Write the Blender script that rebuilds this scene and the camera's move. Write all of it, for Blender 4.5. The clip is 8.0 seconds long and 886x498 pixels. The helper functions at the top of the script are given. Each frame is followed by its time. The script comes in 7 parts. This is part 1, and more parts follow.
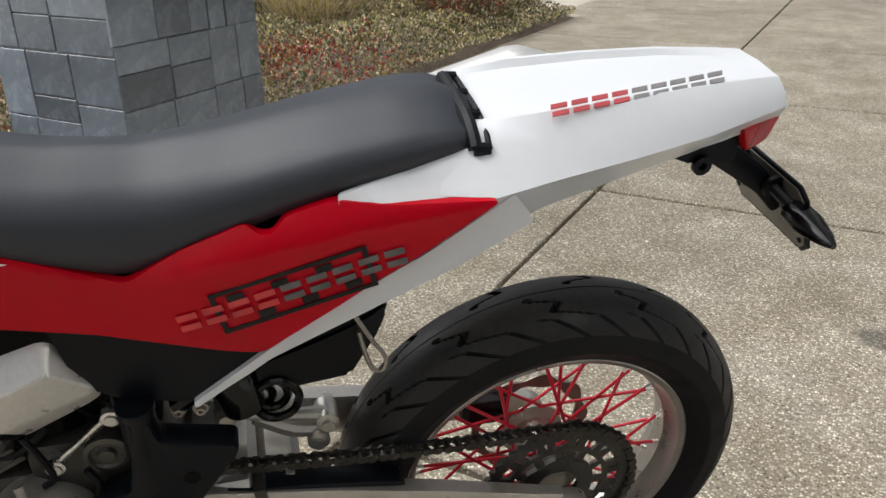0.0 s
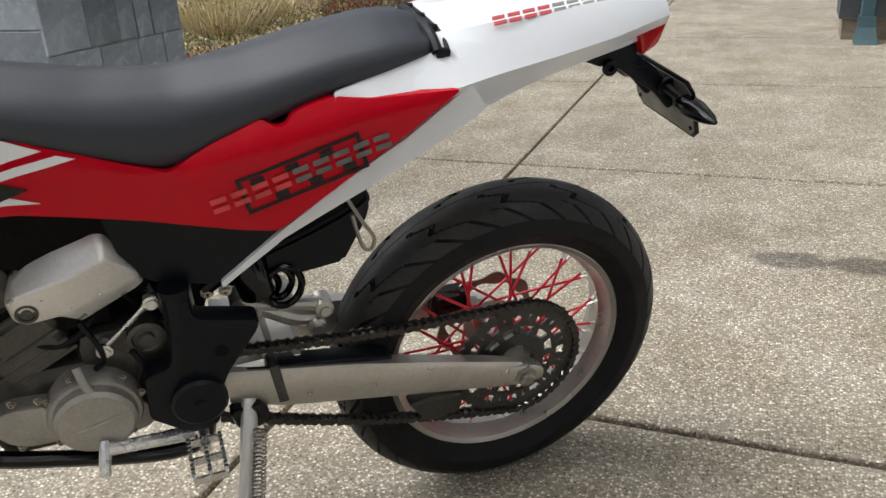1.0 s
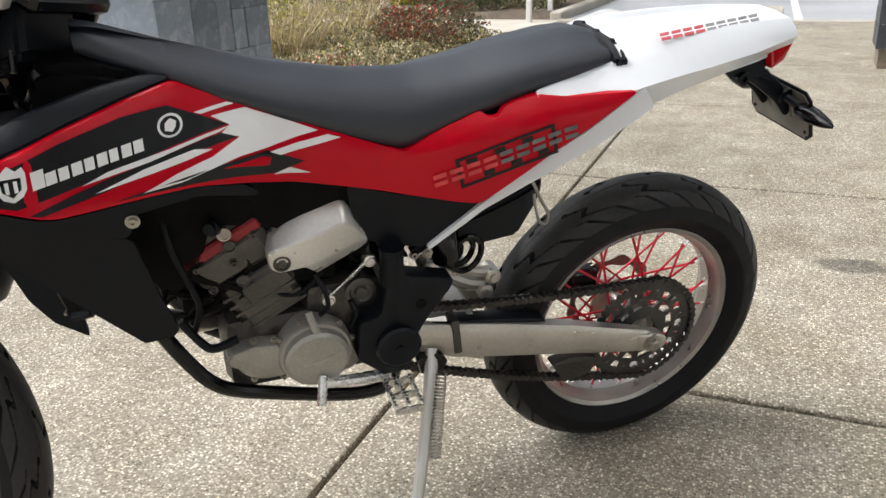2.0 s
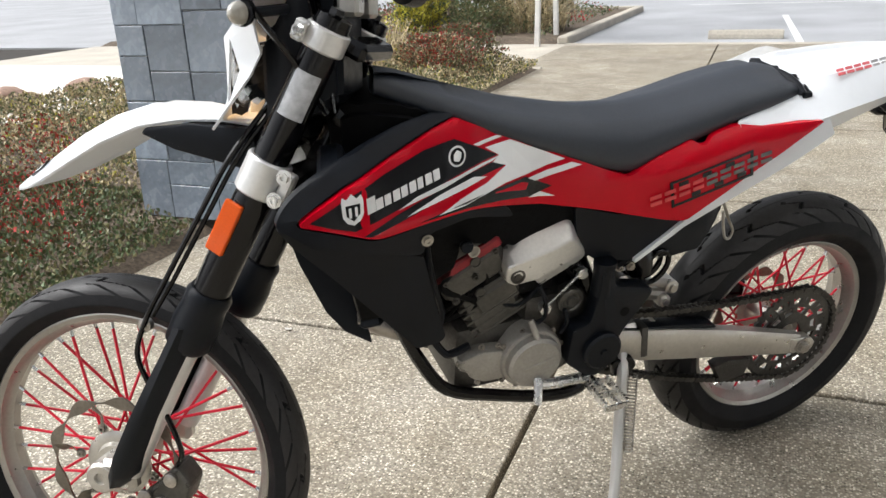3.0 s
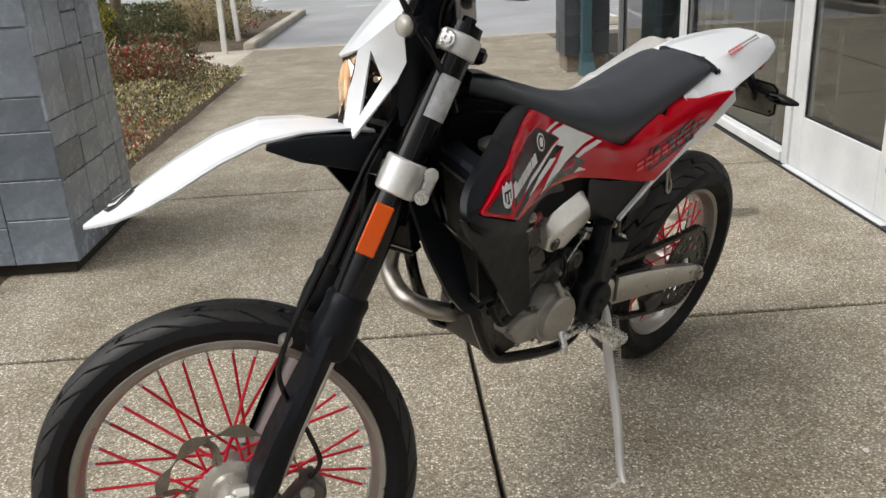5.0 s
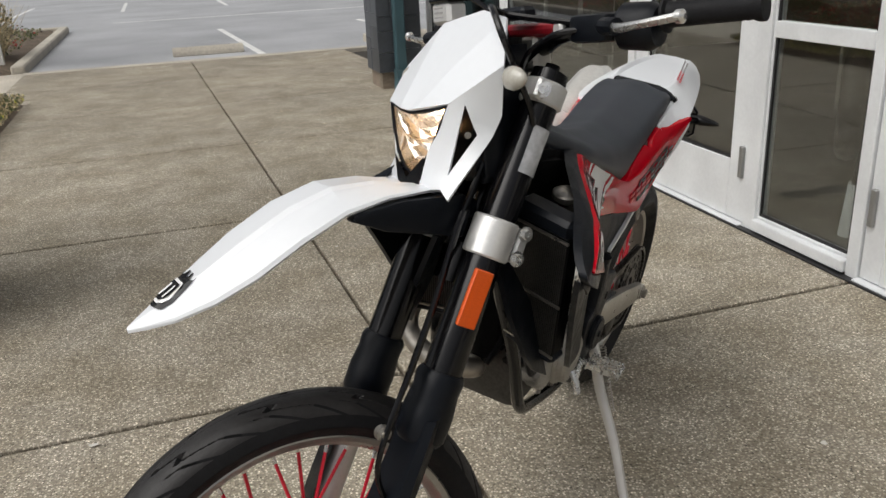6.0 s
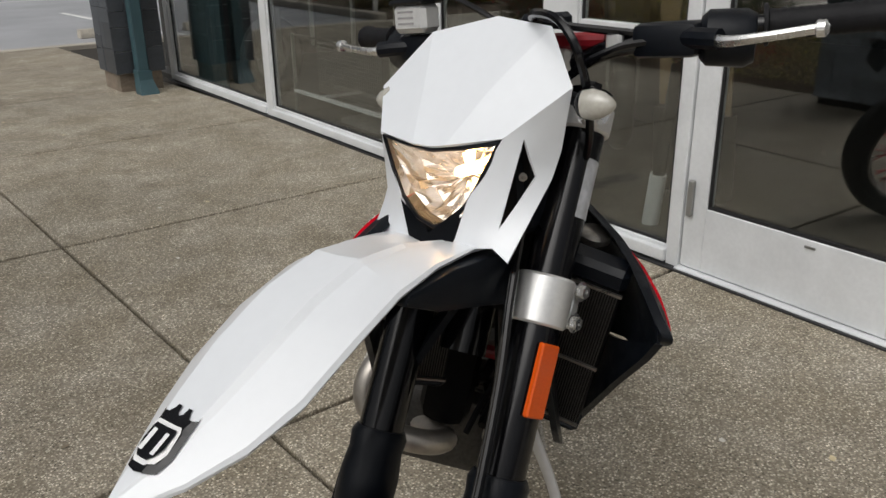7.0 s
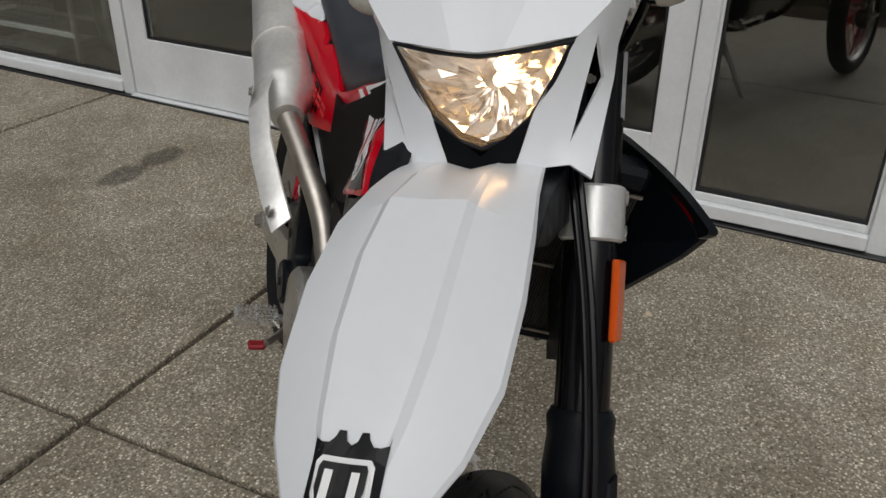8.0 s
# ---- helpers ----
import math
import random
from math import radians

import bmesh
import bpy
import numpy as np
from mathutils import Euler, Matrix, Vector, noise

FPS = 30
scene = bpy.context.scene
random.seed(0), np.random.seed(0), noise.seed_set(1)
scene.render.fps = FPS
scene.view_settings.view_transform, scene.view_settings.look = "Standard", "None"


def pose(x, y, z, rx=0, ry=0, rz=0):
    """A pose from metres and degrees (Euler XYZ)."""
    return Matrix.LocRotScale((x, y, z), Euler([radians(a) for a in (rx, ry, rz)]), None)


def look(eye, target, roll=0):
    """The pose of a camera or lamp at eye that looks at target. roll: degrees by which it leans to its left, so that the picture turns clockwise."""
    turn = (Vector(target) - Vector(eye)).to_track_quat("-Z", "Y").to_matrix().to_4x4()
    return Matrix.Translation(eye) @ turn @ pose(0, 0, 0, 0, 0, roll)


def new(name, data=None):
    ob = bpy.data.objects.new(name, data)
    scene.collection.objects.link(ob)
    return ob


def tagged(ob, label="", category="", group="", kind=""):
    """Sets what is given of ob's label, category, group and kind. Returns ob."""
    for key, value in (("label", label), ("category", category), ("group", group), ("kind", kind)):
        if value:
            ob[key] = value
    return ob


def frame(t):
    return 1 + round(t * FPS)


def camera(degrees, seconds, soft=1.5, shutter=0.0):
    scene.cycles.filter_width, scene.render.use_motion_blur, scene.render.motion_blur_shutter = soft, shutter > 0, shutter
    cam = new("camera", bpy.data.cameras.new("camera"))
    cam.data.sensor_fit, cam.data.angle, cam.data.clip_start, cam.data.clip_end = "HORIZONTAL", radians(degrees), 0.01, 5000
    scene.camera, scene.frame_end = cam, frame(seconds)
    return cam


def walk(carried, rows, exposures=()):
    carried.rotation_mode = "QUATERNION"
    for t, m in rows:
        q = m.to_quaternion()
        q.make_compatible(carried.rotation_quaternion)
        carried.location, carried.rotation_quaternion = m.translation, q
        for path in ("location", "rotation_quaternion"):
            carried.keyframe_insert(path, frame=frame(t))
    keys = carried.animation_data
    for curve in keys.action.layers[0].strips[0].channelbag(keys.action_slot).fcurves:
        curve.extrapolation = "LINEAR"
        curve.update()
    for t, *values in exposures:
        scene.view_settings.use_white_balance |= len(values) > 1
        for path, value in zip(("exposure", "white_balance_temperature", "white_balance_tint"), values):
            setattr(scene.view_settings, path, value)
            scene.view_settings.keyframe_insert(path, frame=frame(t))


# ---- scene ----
cam = camera(56.8, 8.0)
PATH = [
    (0, (0.003, 0.091, 1.183), (-0.897, 1.688, 0.385), -1.1),
    (0.5, (0.047, -0.078, 1.122), (-0.739, 1.595, 0.357), -2.1),
    (1, (0.062, -0.209, 1.108), (-0.668, 1.491, 0.347), -3.5),
    (1.5, (0.01, -0.395, 1.11), (-0.709, 1.321, 0.376), -3.1),
    (2, (-0.092, -0.559, 1.136), (-0.853, 1.148, 0.424), -2.2),
    (2.2, (-0.151, -0.625, 1.158), (-0.93, 1.076, 0.452), -2.2),
    (3.3, (-0.518, -0.953, 1.207), (-1.198, 0.812, 0.555), -2.7),
    (3.5, (-0.568, -0.992, 1.211), (-1.2, 0.79, 0.562), -2.6),
    (4, (-0.75, -1.079, 1.234), (-1.134, 0.776, 0.592), -2.3),
    (4.5, (-0.961, -1.174, 1.25), (-1.107, 0.708, 0.587), -3.5),
    (4.7, (-1.033, -1.176, 1.249), (-1.098, 0.703, 0.569), -3.6),
    (5.8, (-1.503, -0.989, 1.309), (-1.045, 0.828, 0.611), -2.2),
    (6, (-1.604, -0.936, 1.322), (-1.023, 0.847, 0.627), -2.6),
    (6.5, (-1.763, -0.757, 1.326), (-0.86, 0.885, 0.625), -2.0),
    (7, (-1.829, -0.481, 1.326), (-0.681, 0.986, 0.599), -0.7),
    (7.5, (-1.883, -0.246, 1.304), (-0.506, 0.952, 0.486), -0.1),
    (8, (-1.985, -0.056, 1.293), (-0.408, 0.739, 0.354), 0.7),
]
LIGHTNESS = [(0, 0.24, 6340, 10), (1, 0.43, 6290, 10), (2, 0.71, 6280, 10), (3.5, 0.62, 6250, 10), (4.5, 0.33, 6420, 10), (5.3, 0.02, 6500, 10), (6, -0.18, 6500, 10), (6.5, -0.36, 6500, 10), (7, -0.47, 6450, 10), (7.5, -0.69, 6400, 10), (8, -0.90, 6400, 10)]
walk(cam, [(t, look(eye, target, roll)) for t, eye, target, roll in PATH], LIGHTNESS)

# ---- light: a bright overcast sky ----
world = bpy.data.worlds.new("overcast_sky")
scene.world = world
world.use_nodes = True
wn = world.node_tree
for n in list(wn.nodes):
    wn.nodes.remove(n)
sky = wn.nodes.new("ShaderNodeTexSky")
sky.sky_type = "NISHITA"
sky.sun_disc = False
sky.sun_elevation, sky.sun_rotation = radians(52), radians(250)
sky.air_density, sky.dust_density, sky.ozone_density = 1.0, 6.0, 1.0
sky_grey = wn.nodes.new("ShaderNodeHueSaturation")
sky_grey.inputs["Saturation"].default_value = 0.18
sky_back = wn.nodes.new("ShaderNodeBackground")
sky_back.inputs["Strength"].default_value = 0.105
sky_out = wn.nodes.new("ShaderNodeOutputWorld")
wn.links.new(sky.outputs[0], sky_grey.inputs["Color"])
wn.links.new(sky_grey.outputs[0], sky_back.inputs["Color"])
wn.links.new(sky_back.outputs[0], sky_out.inputs["Surface"])

sun_data = bpy.data.lights.new("sun", "SUN")
sun_data.energy, sun_data.angle, sun_data.color = 1.9, radians(65), (1.0, 0.97, 0.92)
sun = new("sun", sun_data)
sun.matrix_world = look((-6.0, -1.0, 9.0), (0, 0, 0))

# ---- materials ----
def mat(name, col, rough=0.5, metal=0.0, grain=0.0, gscale=60.0, stain=0.0, sscale=3.0, bump=0.0, bscale=200.0,
        rvar=0.0, coat=0.0, piece=0.0, spec=0.5):
    """A procedural surface: base colour with fine grain and larger stains, varied roughness and fine relief."""
    m = bpy.data.materials.new(name)
    m.use_nodes = True
    nt = m.node_tree
    b = nt.nodes["Principled BSDF"]
    b.inputs["Roughness"].default_value = rough
    b.inputs["Metallic"].default_value = metal
    b.inputs["Coat Weight"].default_value = coat
    b.inputs["Specular IOR Level"].default_value = spec
    co = nt.nodes.new("ShaderNodeTexCoord")
    last = nt.nodes.new("ShaderNodeRGB")
    last.outputs[0].default_value = (*col, 1)
    out = last.outputs[0]

    def noise_tex(scale, detail=4.0):
        n = nt.nodes.new("ShaderNodeTexNoise")
        n.inputs["Scale"].default_value, n.inputs["Detail"].default_value = scale, detail
        nt.links.new(co.outputs["Object"], n.inputs["Vector"])
        return n.outputs["Fac"]

    def vary(out, fac, amount):
        r = nt.nodes.new("ShaderNodeMapRange")
        r.inputs["From Min"].default_value, r.inputs["From Max"].default_value = 0.3, 0.7
        r.inputs["To Min"].default_value, r.inputs["To Max"].default_value = 1 - amount, 1 + amount
        nt.links.new(fac, r.inputs["Value"])
        h = nt.nodes.new("ShaderNodeHueSaturation")
        nt.links.new(r.outputs[0], h.inputs["Value"])
        nt.links.new(out, h.inputs["Color"])
        return h.outputs[0]

    if grain:
        out = vary(out, noise_tex(gscale), grain)
    if stain:
        out = vary(out, noise_tex(sscale, 5.0), stain)
    if piece:
        info = nt.nodes.new("ShaderNodeObjectInfo")
        r = nt.nodes.new("ShaderNodeMapRange")
        r.inputs["To Min"].default_value, r.inputs["To Max"].default_value = 1 - piece, 1 + piece
        nt.links.new(info.outputs["Random"], r.inputs["Value"])
        h = nt.nodes.new("ShaderNodeHueSaturation")
        nt.links.new(r.outputs[0], h.inputs["Value"])
        nt.links.new(out, h.inputs["Color"])
        out = h.outputs[0]
    nt.links.new(out, b.inputs["Base Color"])
    if rvar:
        r = nt.nodes.new("ShaderNodeMapRange")
        r.inputs["From Min"].default_value, r.inputs["From Max"].default_value = 0.3, 0.7
        r.inputs["To Min"].default_value, r.inputs["To Max"].default_value = max(0.02, rough - rvar), min(1, rough + rvar)
        nt.links.new(noise_tex(sscale * 4), r.inputs["Value"])
        nt.links.new(r.outputs[0], b.inputs["Roughness"])
    if bump:
        bn = nt.nodes.new("ShaderNodeBump")
        bn.inputs["Strength"].default_value, bn.inputs["Distance"].default_value = bump, 0.004
        nt.links.new(noise_tex(bscale), bn.inputs["Height"])
        nt.links.new(bn.outputs[0], b.inputs["Normal"])
    return m


def aggregate(name, stones, paste, scale=95.0, spots=()):
    """Exposed-aggregate concrete: pebbles of several tints in a paler paste, with worn stains."""
    m = bpy.data.materials.new(name)
    m.use_nodes = True
    nt = m.node_tree
    b = nt.nodes["Principled BSDF"]
    b.inputs["Roughness"].default_value = 0.7
    geo = nt.nodes.new("ShaderNodeNewGeometry")
    pos = geo.outputs["Position"]
    vor = nt.nodes.new("ShaderNodeTexVoronoi")
    vor.inputs["Scale"].default_value = scale
    nt.links.new(pos, vor.inputs["Vector"])
    ramp = nt.nodes.new("ShaderNodeValToRGB")
    sep = nt.nodes.new("ShaderNodeSeparateColor")
    nt.links.new(vor.outputs["Color"], sep.inputs[0])
    nt.links.new(sep.outputs[0], ramp.inputs[0])
    els = ramp.color_ramp.elements
    els[0].color, els[1].color = (*stones[0], 1), (*stones[-1], 1)
    for i, c in enumerate(stones[1:-1]):
        els.new((i + 1) / (len(stones) - 1)).color = (*c, 1)
    mask = nt.nodes.new("ShaderNodeMapRange")
    mask.inputs["From Min"].default_value, mask.inputs["From Max"].default_value = 0.35, 0.6
    nt.links.new(vor.outputs["Distance"], mask.inputs["Value"])
    mix = nt.nodes.new("ShaderNodeMix")
    mix.data_type = "RGBA"
    nt.links.new(mask.outputs[0], mix.inputs["Factor"])
    nt.links.new(ramp.outputs[0], mix.inputs["A"])
    mix.inputs["B"].default_value = (*paste, 1)
    out = mix.outputs["Result"]
    for sc, amount, detail in ((0.8, 0.15, 6.0), (3.2, 0.15, 5.0), (9.0, 0.11, 5.0), (95.0, 0.26, 2.0)):
        n = nt.nodes.new("ShaderNodeTexNoise")
        n.inputs["Scale"].default_value, n.inputs["Detail"].default_value = sc, detail
        nt.links.new(pos, n.inputs["Vector"])
        r = nt.nodes.new("ShaderNodeMapRange")
        r.inputs["From Min"].default_value, r.inputs["From Max"].default_value = 0.3, 0.7
        r.inputs["To Min"].default_value, r.inputs["To Max"].default_value = 1 - amount, 1 + amount
        nt.links.new(n.outputs["Fac"], r.inputs["Value"])
        h = nt.nodes.new("ShaderNodeHueSaturation")
        nt.links.new(r.outputs[0], h.inputs["Value"])
        nt.links.new(out, h.inputs["Color"])
        if sc == 3.2:       # greyer and yellower patches
            g = nt.nodes.new("ShaderNodeMapRange")
            g.inputs["From Min"].default_value, g.inputs["From Max"].default_value = 0.32, 0.68
            g.inputs["To Min"].default_value, g.inputs["To Max"].default_value = 1.14, 0.86
            nt.links.new(n.outputs["Fac"], g.inputs["Value"])
            nt.links.new(g.outputs[0], h.inputs["Saturation"])
        out = h.outputs[0]
    for sx, sy, sa, sb in spots:        # old oil soaked into the concrete
        v = nt.nodes.new("ShaderNodeVectorMath")
        v.operation = "SUBTRACT"
        v.inputs[1].default_value = (sx, sy, 0)
        nt.links.new(pos, v.inputs[0])
        w = nt.nodes.new("ShaderNodeVectorMath")
        w.operation = "MULTIPLY"
        w.inputs[1].default_value = (1 / sa, 1 / sb, 0)
        nt.links.new(v.outputs[0], w.inputs[0])
        d = nt.nodes.new("ShaderNodeVectorMath")
        d.operation = "LENGTH"
        nt.links.new(w.outputs[0], d.inputs[0])
        n = nt.nodes.new("ShaderNodeTexNoise")
        n.inputs["Scale"].default_value, n.inputs["Detail"].default_value = 11.0, 4.0
        nt.links.new(pos, n.inputs["Vector"])
        a = nt.nodes.new("ShaderNodeMath")
        a.operation = "MULTIPLY_ADD"
        a.inputs[1].default_value = 0.8
        nt.links.new(n.outputs["Fac"], a.inputs[0])
        nt.links.new(d.outputs["Value"], a.inputs[2])
        r = nt.nodes.new("ShaderNodeMapRange")
        r.interpolation_type = "SMOOTHSTEP"
        r.inputs["From Min"].default_value, r.inputs["From Max"].default_value = 1.05, 1.45
        r.inputs["To Min"].default_value, r.inputs["To Max"].default_value = 0.42, 1.0
        nt.links.new(a.outputs[0], r.inputs["Value"])
        h = nt.nodes.new("ShaderNodeHueSaturation")
        nt.links.new(r.outputs[0], h.inputs["Value"])
        nt.links.new(out, h.inputs["Color"])
        out = h.outputs[0]
    nt.links.new(out, b.inputs["Base Color"])
    bn = nt.nodes.new("ShaderNodeBump")
    bn.invert = True
    bn.inputs["Strength"].default_value, bn.inputs["Distance"].default_value = 0.5, 0.003
    nt.links.new(vor.outputs["Distance"], bn.inputs["Height"])
    nt.links.new(bn.outputs[0], b.inputs["Normal"])
    return m


def glass(name, tint=(0.75, 0.8, 0.78), gloss=0.25):
    """Clear architectural or lamp glass: see-through, with a mirror share."""
    m = bpy.data.materials.new(name)
    m.use_nodes = True
    nt = m.node_tree
    nt.nodes.remove(nt.nodes["Principled BSDF"])
    o = nt.nodes["Material Output"]
    t = nt.nodes.new("ShaderNodeBsdfTransparent")
    t.inputs["Color"].default_value = (*tint, 1)
    g = nt.nodes.new("ShaderNodeBsdfGlossy")
    g.inputs["Roughness"].default_value = 0.01
    fr = nt.nodes.new("ShaderNodeLayerWeight")
    fr.inputs["Blend"].default_value = 0.5
    fifth = nt.nodes.new("ShaderNodeMath")
    fifth.operation = "POWER"
    fifth.inputs[1].default_value = 5.0
    nt.links.new(fr.outputs["Facing"], fifth.inputs[0])
    add = nt.nodes.new("ShaderNodeMath")
    add.inputs[1].default_value = gloss
    add.use_clamp = True
    nt.links.new(fifth.outputs[0], add.inputs[0])
    mx = nt.nodes.new("ShaderNodeMixShader")
    nt.links.new(add.outputs[0], mx.inputs["Fac"])
    nt.links.new(t.outputs[0], mx.inputs[1])
    nt.links.new(g.outputs[0], mx.inputs[2])
    nt.links.new(mx.outputs[0], o.inputs["Surface"])
    return m


M_SLAB = aggregate("exposed_aggregate", [(0.075, 0.062, 0.045), (0.25, 0.215, 0.160), (0.40, 0.355, 0.276), (0.47, 0.42, 0.332), (0.80, 0.735, 0.61)], (0.235, 0.205, 0.155), 150.0, ((0.145, 2.455, 0.13, 0.085), (0.365, 2.465, 0.13, 0.085)))
M_DIRT = mat("joint_dirt", (0.035, 0.03, 0.024), 0.95, grain=0.3, gscale=90)
M_ASPHALT = mat("asphalt", (0.37, 0.377, 0.39), 0.55, grain=0.22, gscale=140, stain=0.18, sscale=0.6, bump=0.4)
M_CONC = mat("kerb_concrete", (0.50, 0.46, 0.39), 0.85, grain=0.12, gscale=40, stain=0.15, sscale=1.5, bump=0.3)
M_FOOT = mat("stained_concrete", (0.21, 0.17, 0.13), 0.9, grain=0.15, gscale=40, stain=0.25, sscale=5, bump=0.3)
M_LINE = mat("road_paint", (0.75, 0.75, 0.73), 0.7, grain=0.12, gscale=30, stain=0.1)
M_SOIL = mat("bark_mulch", (0.13, 0.10, 0.072), 0.95, grain=0.5, gscale=55, stain=0.3, sscale=2.5, bump=1.0, bscale=70)
M_SLATE = mat("slate_tile", (0.200, 0.233, 0.276), 0.24, grain=0.12, gscale=45, stain=0.32, sscale=3.5, bump=0.25, bscale=40, rvar=0.12, piece=0.38)
M_GROUT = mat("slate_grout", (0.46, 0.47, 0.48), 0.9, grain=0.15, gscale=80)
M_DARKTILE = mat("dark_slate_tile", (0.055, 0.062, 0.072), 0.45, grain=0.12, gscale=40, stain=0.25, sscale=3, bump=0.25, bscale=40, piece=0.25)
M_FRAME = mat("white_frame_paint", (0.66, 0.675, 0.685), 0.38, grain=0.03, gscale=60, stain=0.09, sscale=4.0)
M_GLASS = glass("shop_glass", (0.82, 0.85, 0.83), 0.19)
M_TEAL = mat("teal_paint", (0.04, 0.085, 0.10), 0.45, stain=0.12, sscale=6)
M_WALL = mat("render_wall", (0.45, 0.43, 0.40), 0.9, grain=0.06, stain=0.1, bump=0.2)
# near-black so that the room behind the glass looks unlit
M_INTER = mat("dim_interior_wall", (0.04, 0.04, 0.038), 0.9, stain=0.15)
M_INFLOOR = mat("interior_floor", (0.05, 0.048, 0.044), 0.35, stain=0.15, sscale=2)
M_PALE = mat("pale_concrete", (0.78, 0.75, 0.69), 0.9, grain=0.06, gscale=50, stain=0.1, sscale=.7)
M_ROCK = mat("reddish_rock", (0.30, 0.20, 0.15), 0.9, grain=0.2, gscale=20, stain=0.2, bump=0.5, bscale=30)
M_STICKL = mat("pale_scrap", (0.6, 0.58, 0.54), 0.8, stain=0.1)

# ---- helpers for meshes ----
def part(name, bm, material, parent=None, label="", smooth=False):
    """Links a bmesh as one mesh object under a thing or a part."""
    me = bpy.data.meshes.new(name)
    bmesh.ops.recalc_face_normals(bm, faces=bm.faces)
    bm.to_mesh(me)
    bm.free()
    mats = material if isinstance(material, (list, tuple)) else [material]
    for mm in mats:
        me.materials.append(mm)
    if smooth:
        me.polygons.foreach_set("use_smooth", [True] * len(me.polygons))
        me.set_sharp_from_angle(angle=radians(smooth if smooth is not True else 40))
    ob = new(name, me)
    if parent is not None:
        ob.parent = parent
    if label:
        tagged(ob, label)
    return ob


def thing(name, label, category, group="", kind="", m=None):
    ob = new(name)
    ob.empty_display_size = 0.1
    if m is not None:
        ob.matrix_world = m
    return tagged(ob, label, category, group, kind)


def box(bm, x0, x1, y0, y1, z0, z1, bevel=0.0, seg=1):
    b2 = bmesh.new()
    bmesh.ops.create_cube(b2, size=1.0)
    for v in b2.verts:
        v.co = Vector(((x0 + x1) / 2 + v.co.x * (x1 - x0), (y0 + y1) / 2 + v.co.y * (y1 - y0), (z0 + z1) / 2 + v.co.z * (z1 - z0)))
    if bevel:
        bmesh.ops.bevel(b2, geom=b2.edges[:], offset=bevel, segments=seg, affect="EDGES", profile=0.5)
    return merge(bm, b2)


def merge(bm, other, m=None):
    me = bpy.data.meshes.new("tmp")
    if m is not None:
        other.transform(m)
    other.to_mesh(me)
    other.free()
    bm.from_mesh(me)
    bpy.data.meshes.remove(me)
    return bm


def boxes(*args, bevel=0.0):
    bm = bmesh.new()
    for a in args:
        box(bm, *a, bevel=bevel)
    return bm


# ---- ground, paving, car park ----
bm = bmesh.new()
R = 400
vs = [bm.verts.new(v) for v in ((-R, -R, -0.05), (R, -R, -0.05), (R, R, -0.05), (-R, R, -0.05))]
bm.faces.new(vs)
tagged(part("ground", bm, M_DIRT), "dark earth under the paving and planting", "ground", kind="structure")

LOT = 10.75
GX = [-2.92, -1.0, 1.10]
GY = [-8.17, -6.26, -4.35, -2.43, -0.52, 1.40, 3.32, 5.23, 7.15, 9.06, LOT]


SKEW = 0.024      # the joints run a little out of square


def slab_mesh(w, d):
    bm = bmesh.new()
    box(bm, -w / 2, w / 2, -d / 2, d / 2, -0.06, 0.0)
    top = [e for e in bm.edges if all(v.co.z > -0.01 for v in e.verts)]
    bmesh.ops.bevel(bm, geom=top, offset=0.007, segments=2, affect="EDGES", profile=0.5)
    for v in bm.verts:
        v.co.x -= SKEW * v.co.y
    me = bpy.data.meshes.new("paving_slab")
    bm.to_mesh(me)
    bm.free()
    me.materials.append(M_SLAB)
    return me


pavement = thing("pavement", "exposed-aggregate concrete pavement cut into large square slabs", "pavement", kind="structure")
slab_cache = {}


def paving(x0, x1, y0, y1):
    key = (round(x1 - x0 - 0.015, 3), round(y1 - y0 - 0.022, 3))
    if key not in slab_cache:
        slab_cache[key] = slab_mesh(*key)
    ob = new("paving_slab", slab_cache[key])
    ob.location = ((x0 + x1) / 2 - SKEW * ((y0 + y1) / 2 - 1.4), (y0 + y1) / 2, 0)
    ob.parent = pavement


for gx0, gx1 in zip(GX[:-1], GX[1:]):
    for gy0, gy1 in zip(GY[:-1], GY[1:]):
        paving(gx0, gx1, gy0, gy1)
for gy0, gy1 in zip(GY[:-1], GY[1:]):
    if gy1 <= -0.5:
        paving(-4.84, -2.92, gy0, gy1)

# asphalt car park beyond the pavement and round the planting
bm = bmesh.new()
box(bm, -60, 40, LOT + 0.16, 70, -0.06, -0.02)
tagged(part("car_park", bm, M_ASPHALT), "worn grey asphalt car park with white bay lines", "car park", kind="structure")
bm = bmesh.new()
box(bm, -3.3, 6, LOT, LOT + 0.16, -0.06, 0.012, bevel=0.01)
tagged(part("kerb_front", bm, M_CONC), "pale concrete edge between pavement and car park", "kerb", kind="structure")

# ---- building front: glazing between white frames ----
WM = pose(0.868, 1.40, 0, 0, 0, -1.75)   # local y runs along the front, x into the building


def wall_piece(name, bm, material, label, category, kind="structure"):
    ob = part(name, bm, material)
    ob.matrix_world = WM
    return tagged(ob, label, category, kind=kind)

# ---- mesh helpers for the motorcycle ----
def smooth_path(pts, n=6):
    """Catmull-Rom curve through the points."""
    P = [Vector(p) for p in pts]
    P = [P[0] * 2 - P[1]] + P + [P[-1] * 2 - P[-2]]
    out = []
    for i in range(1, len(P) - 2):
        for k in range(n):
            t = k / n
            a, b, c, d = P[i - 1:i + 3]
            out.append(0.5 * ((2 * b) + (c - a) * t + (2 * a - 5 * b + 4 * c - d) * t * t + (3 * b - a - 3 * c + d) * t ** 3))
    out.append(P[-2])
    return out


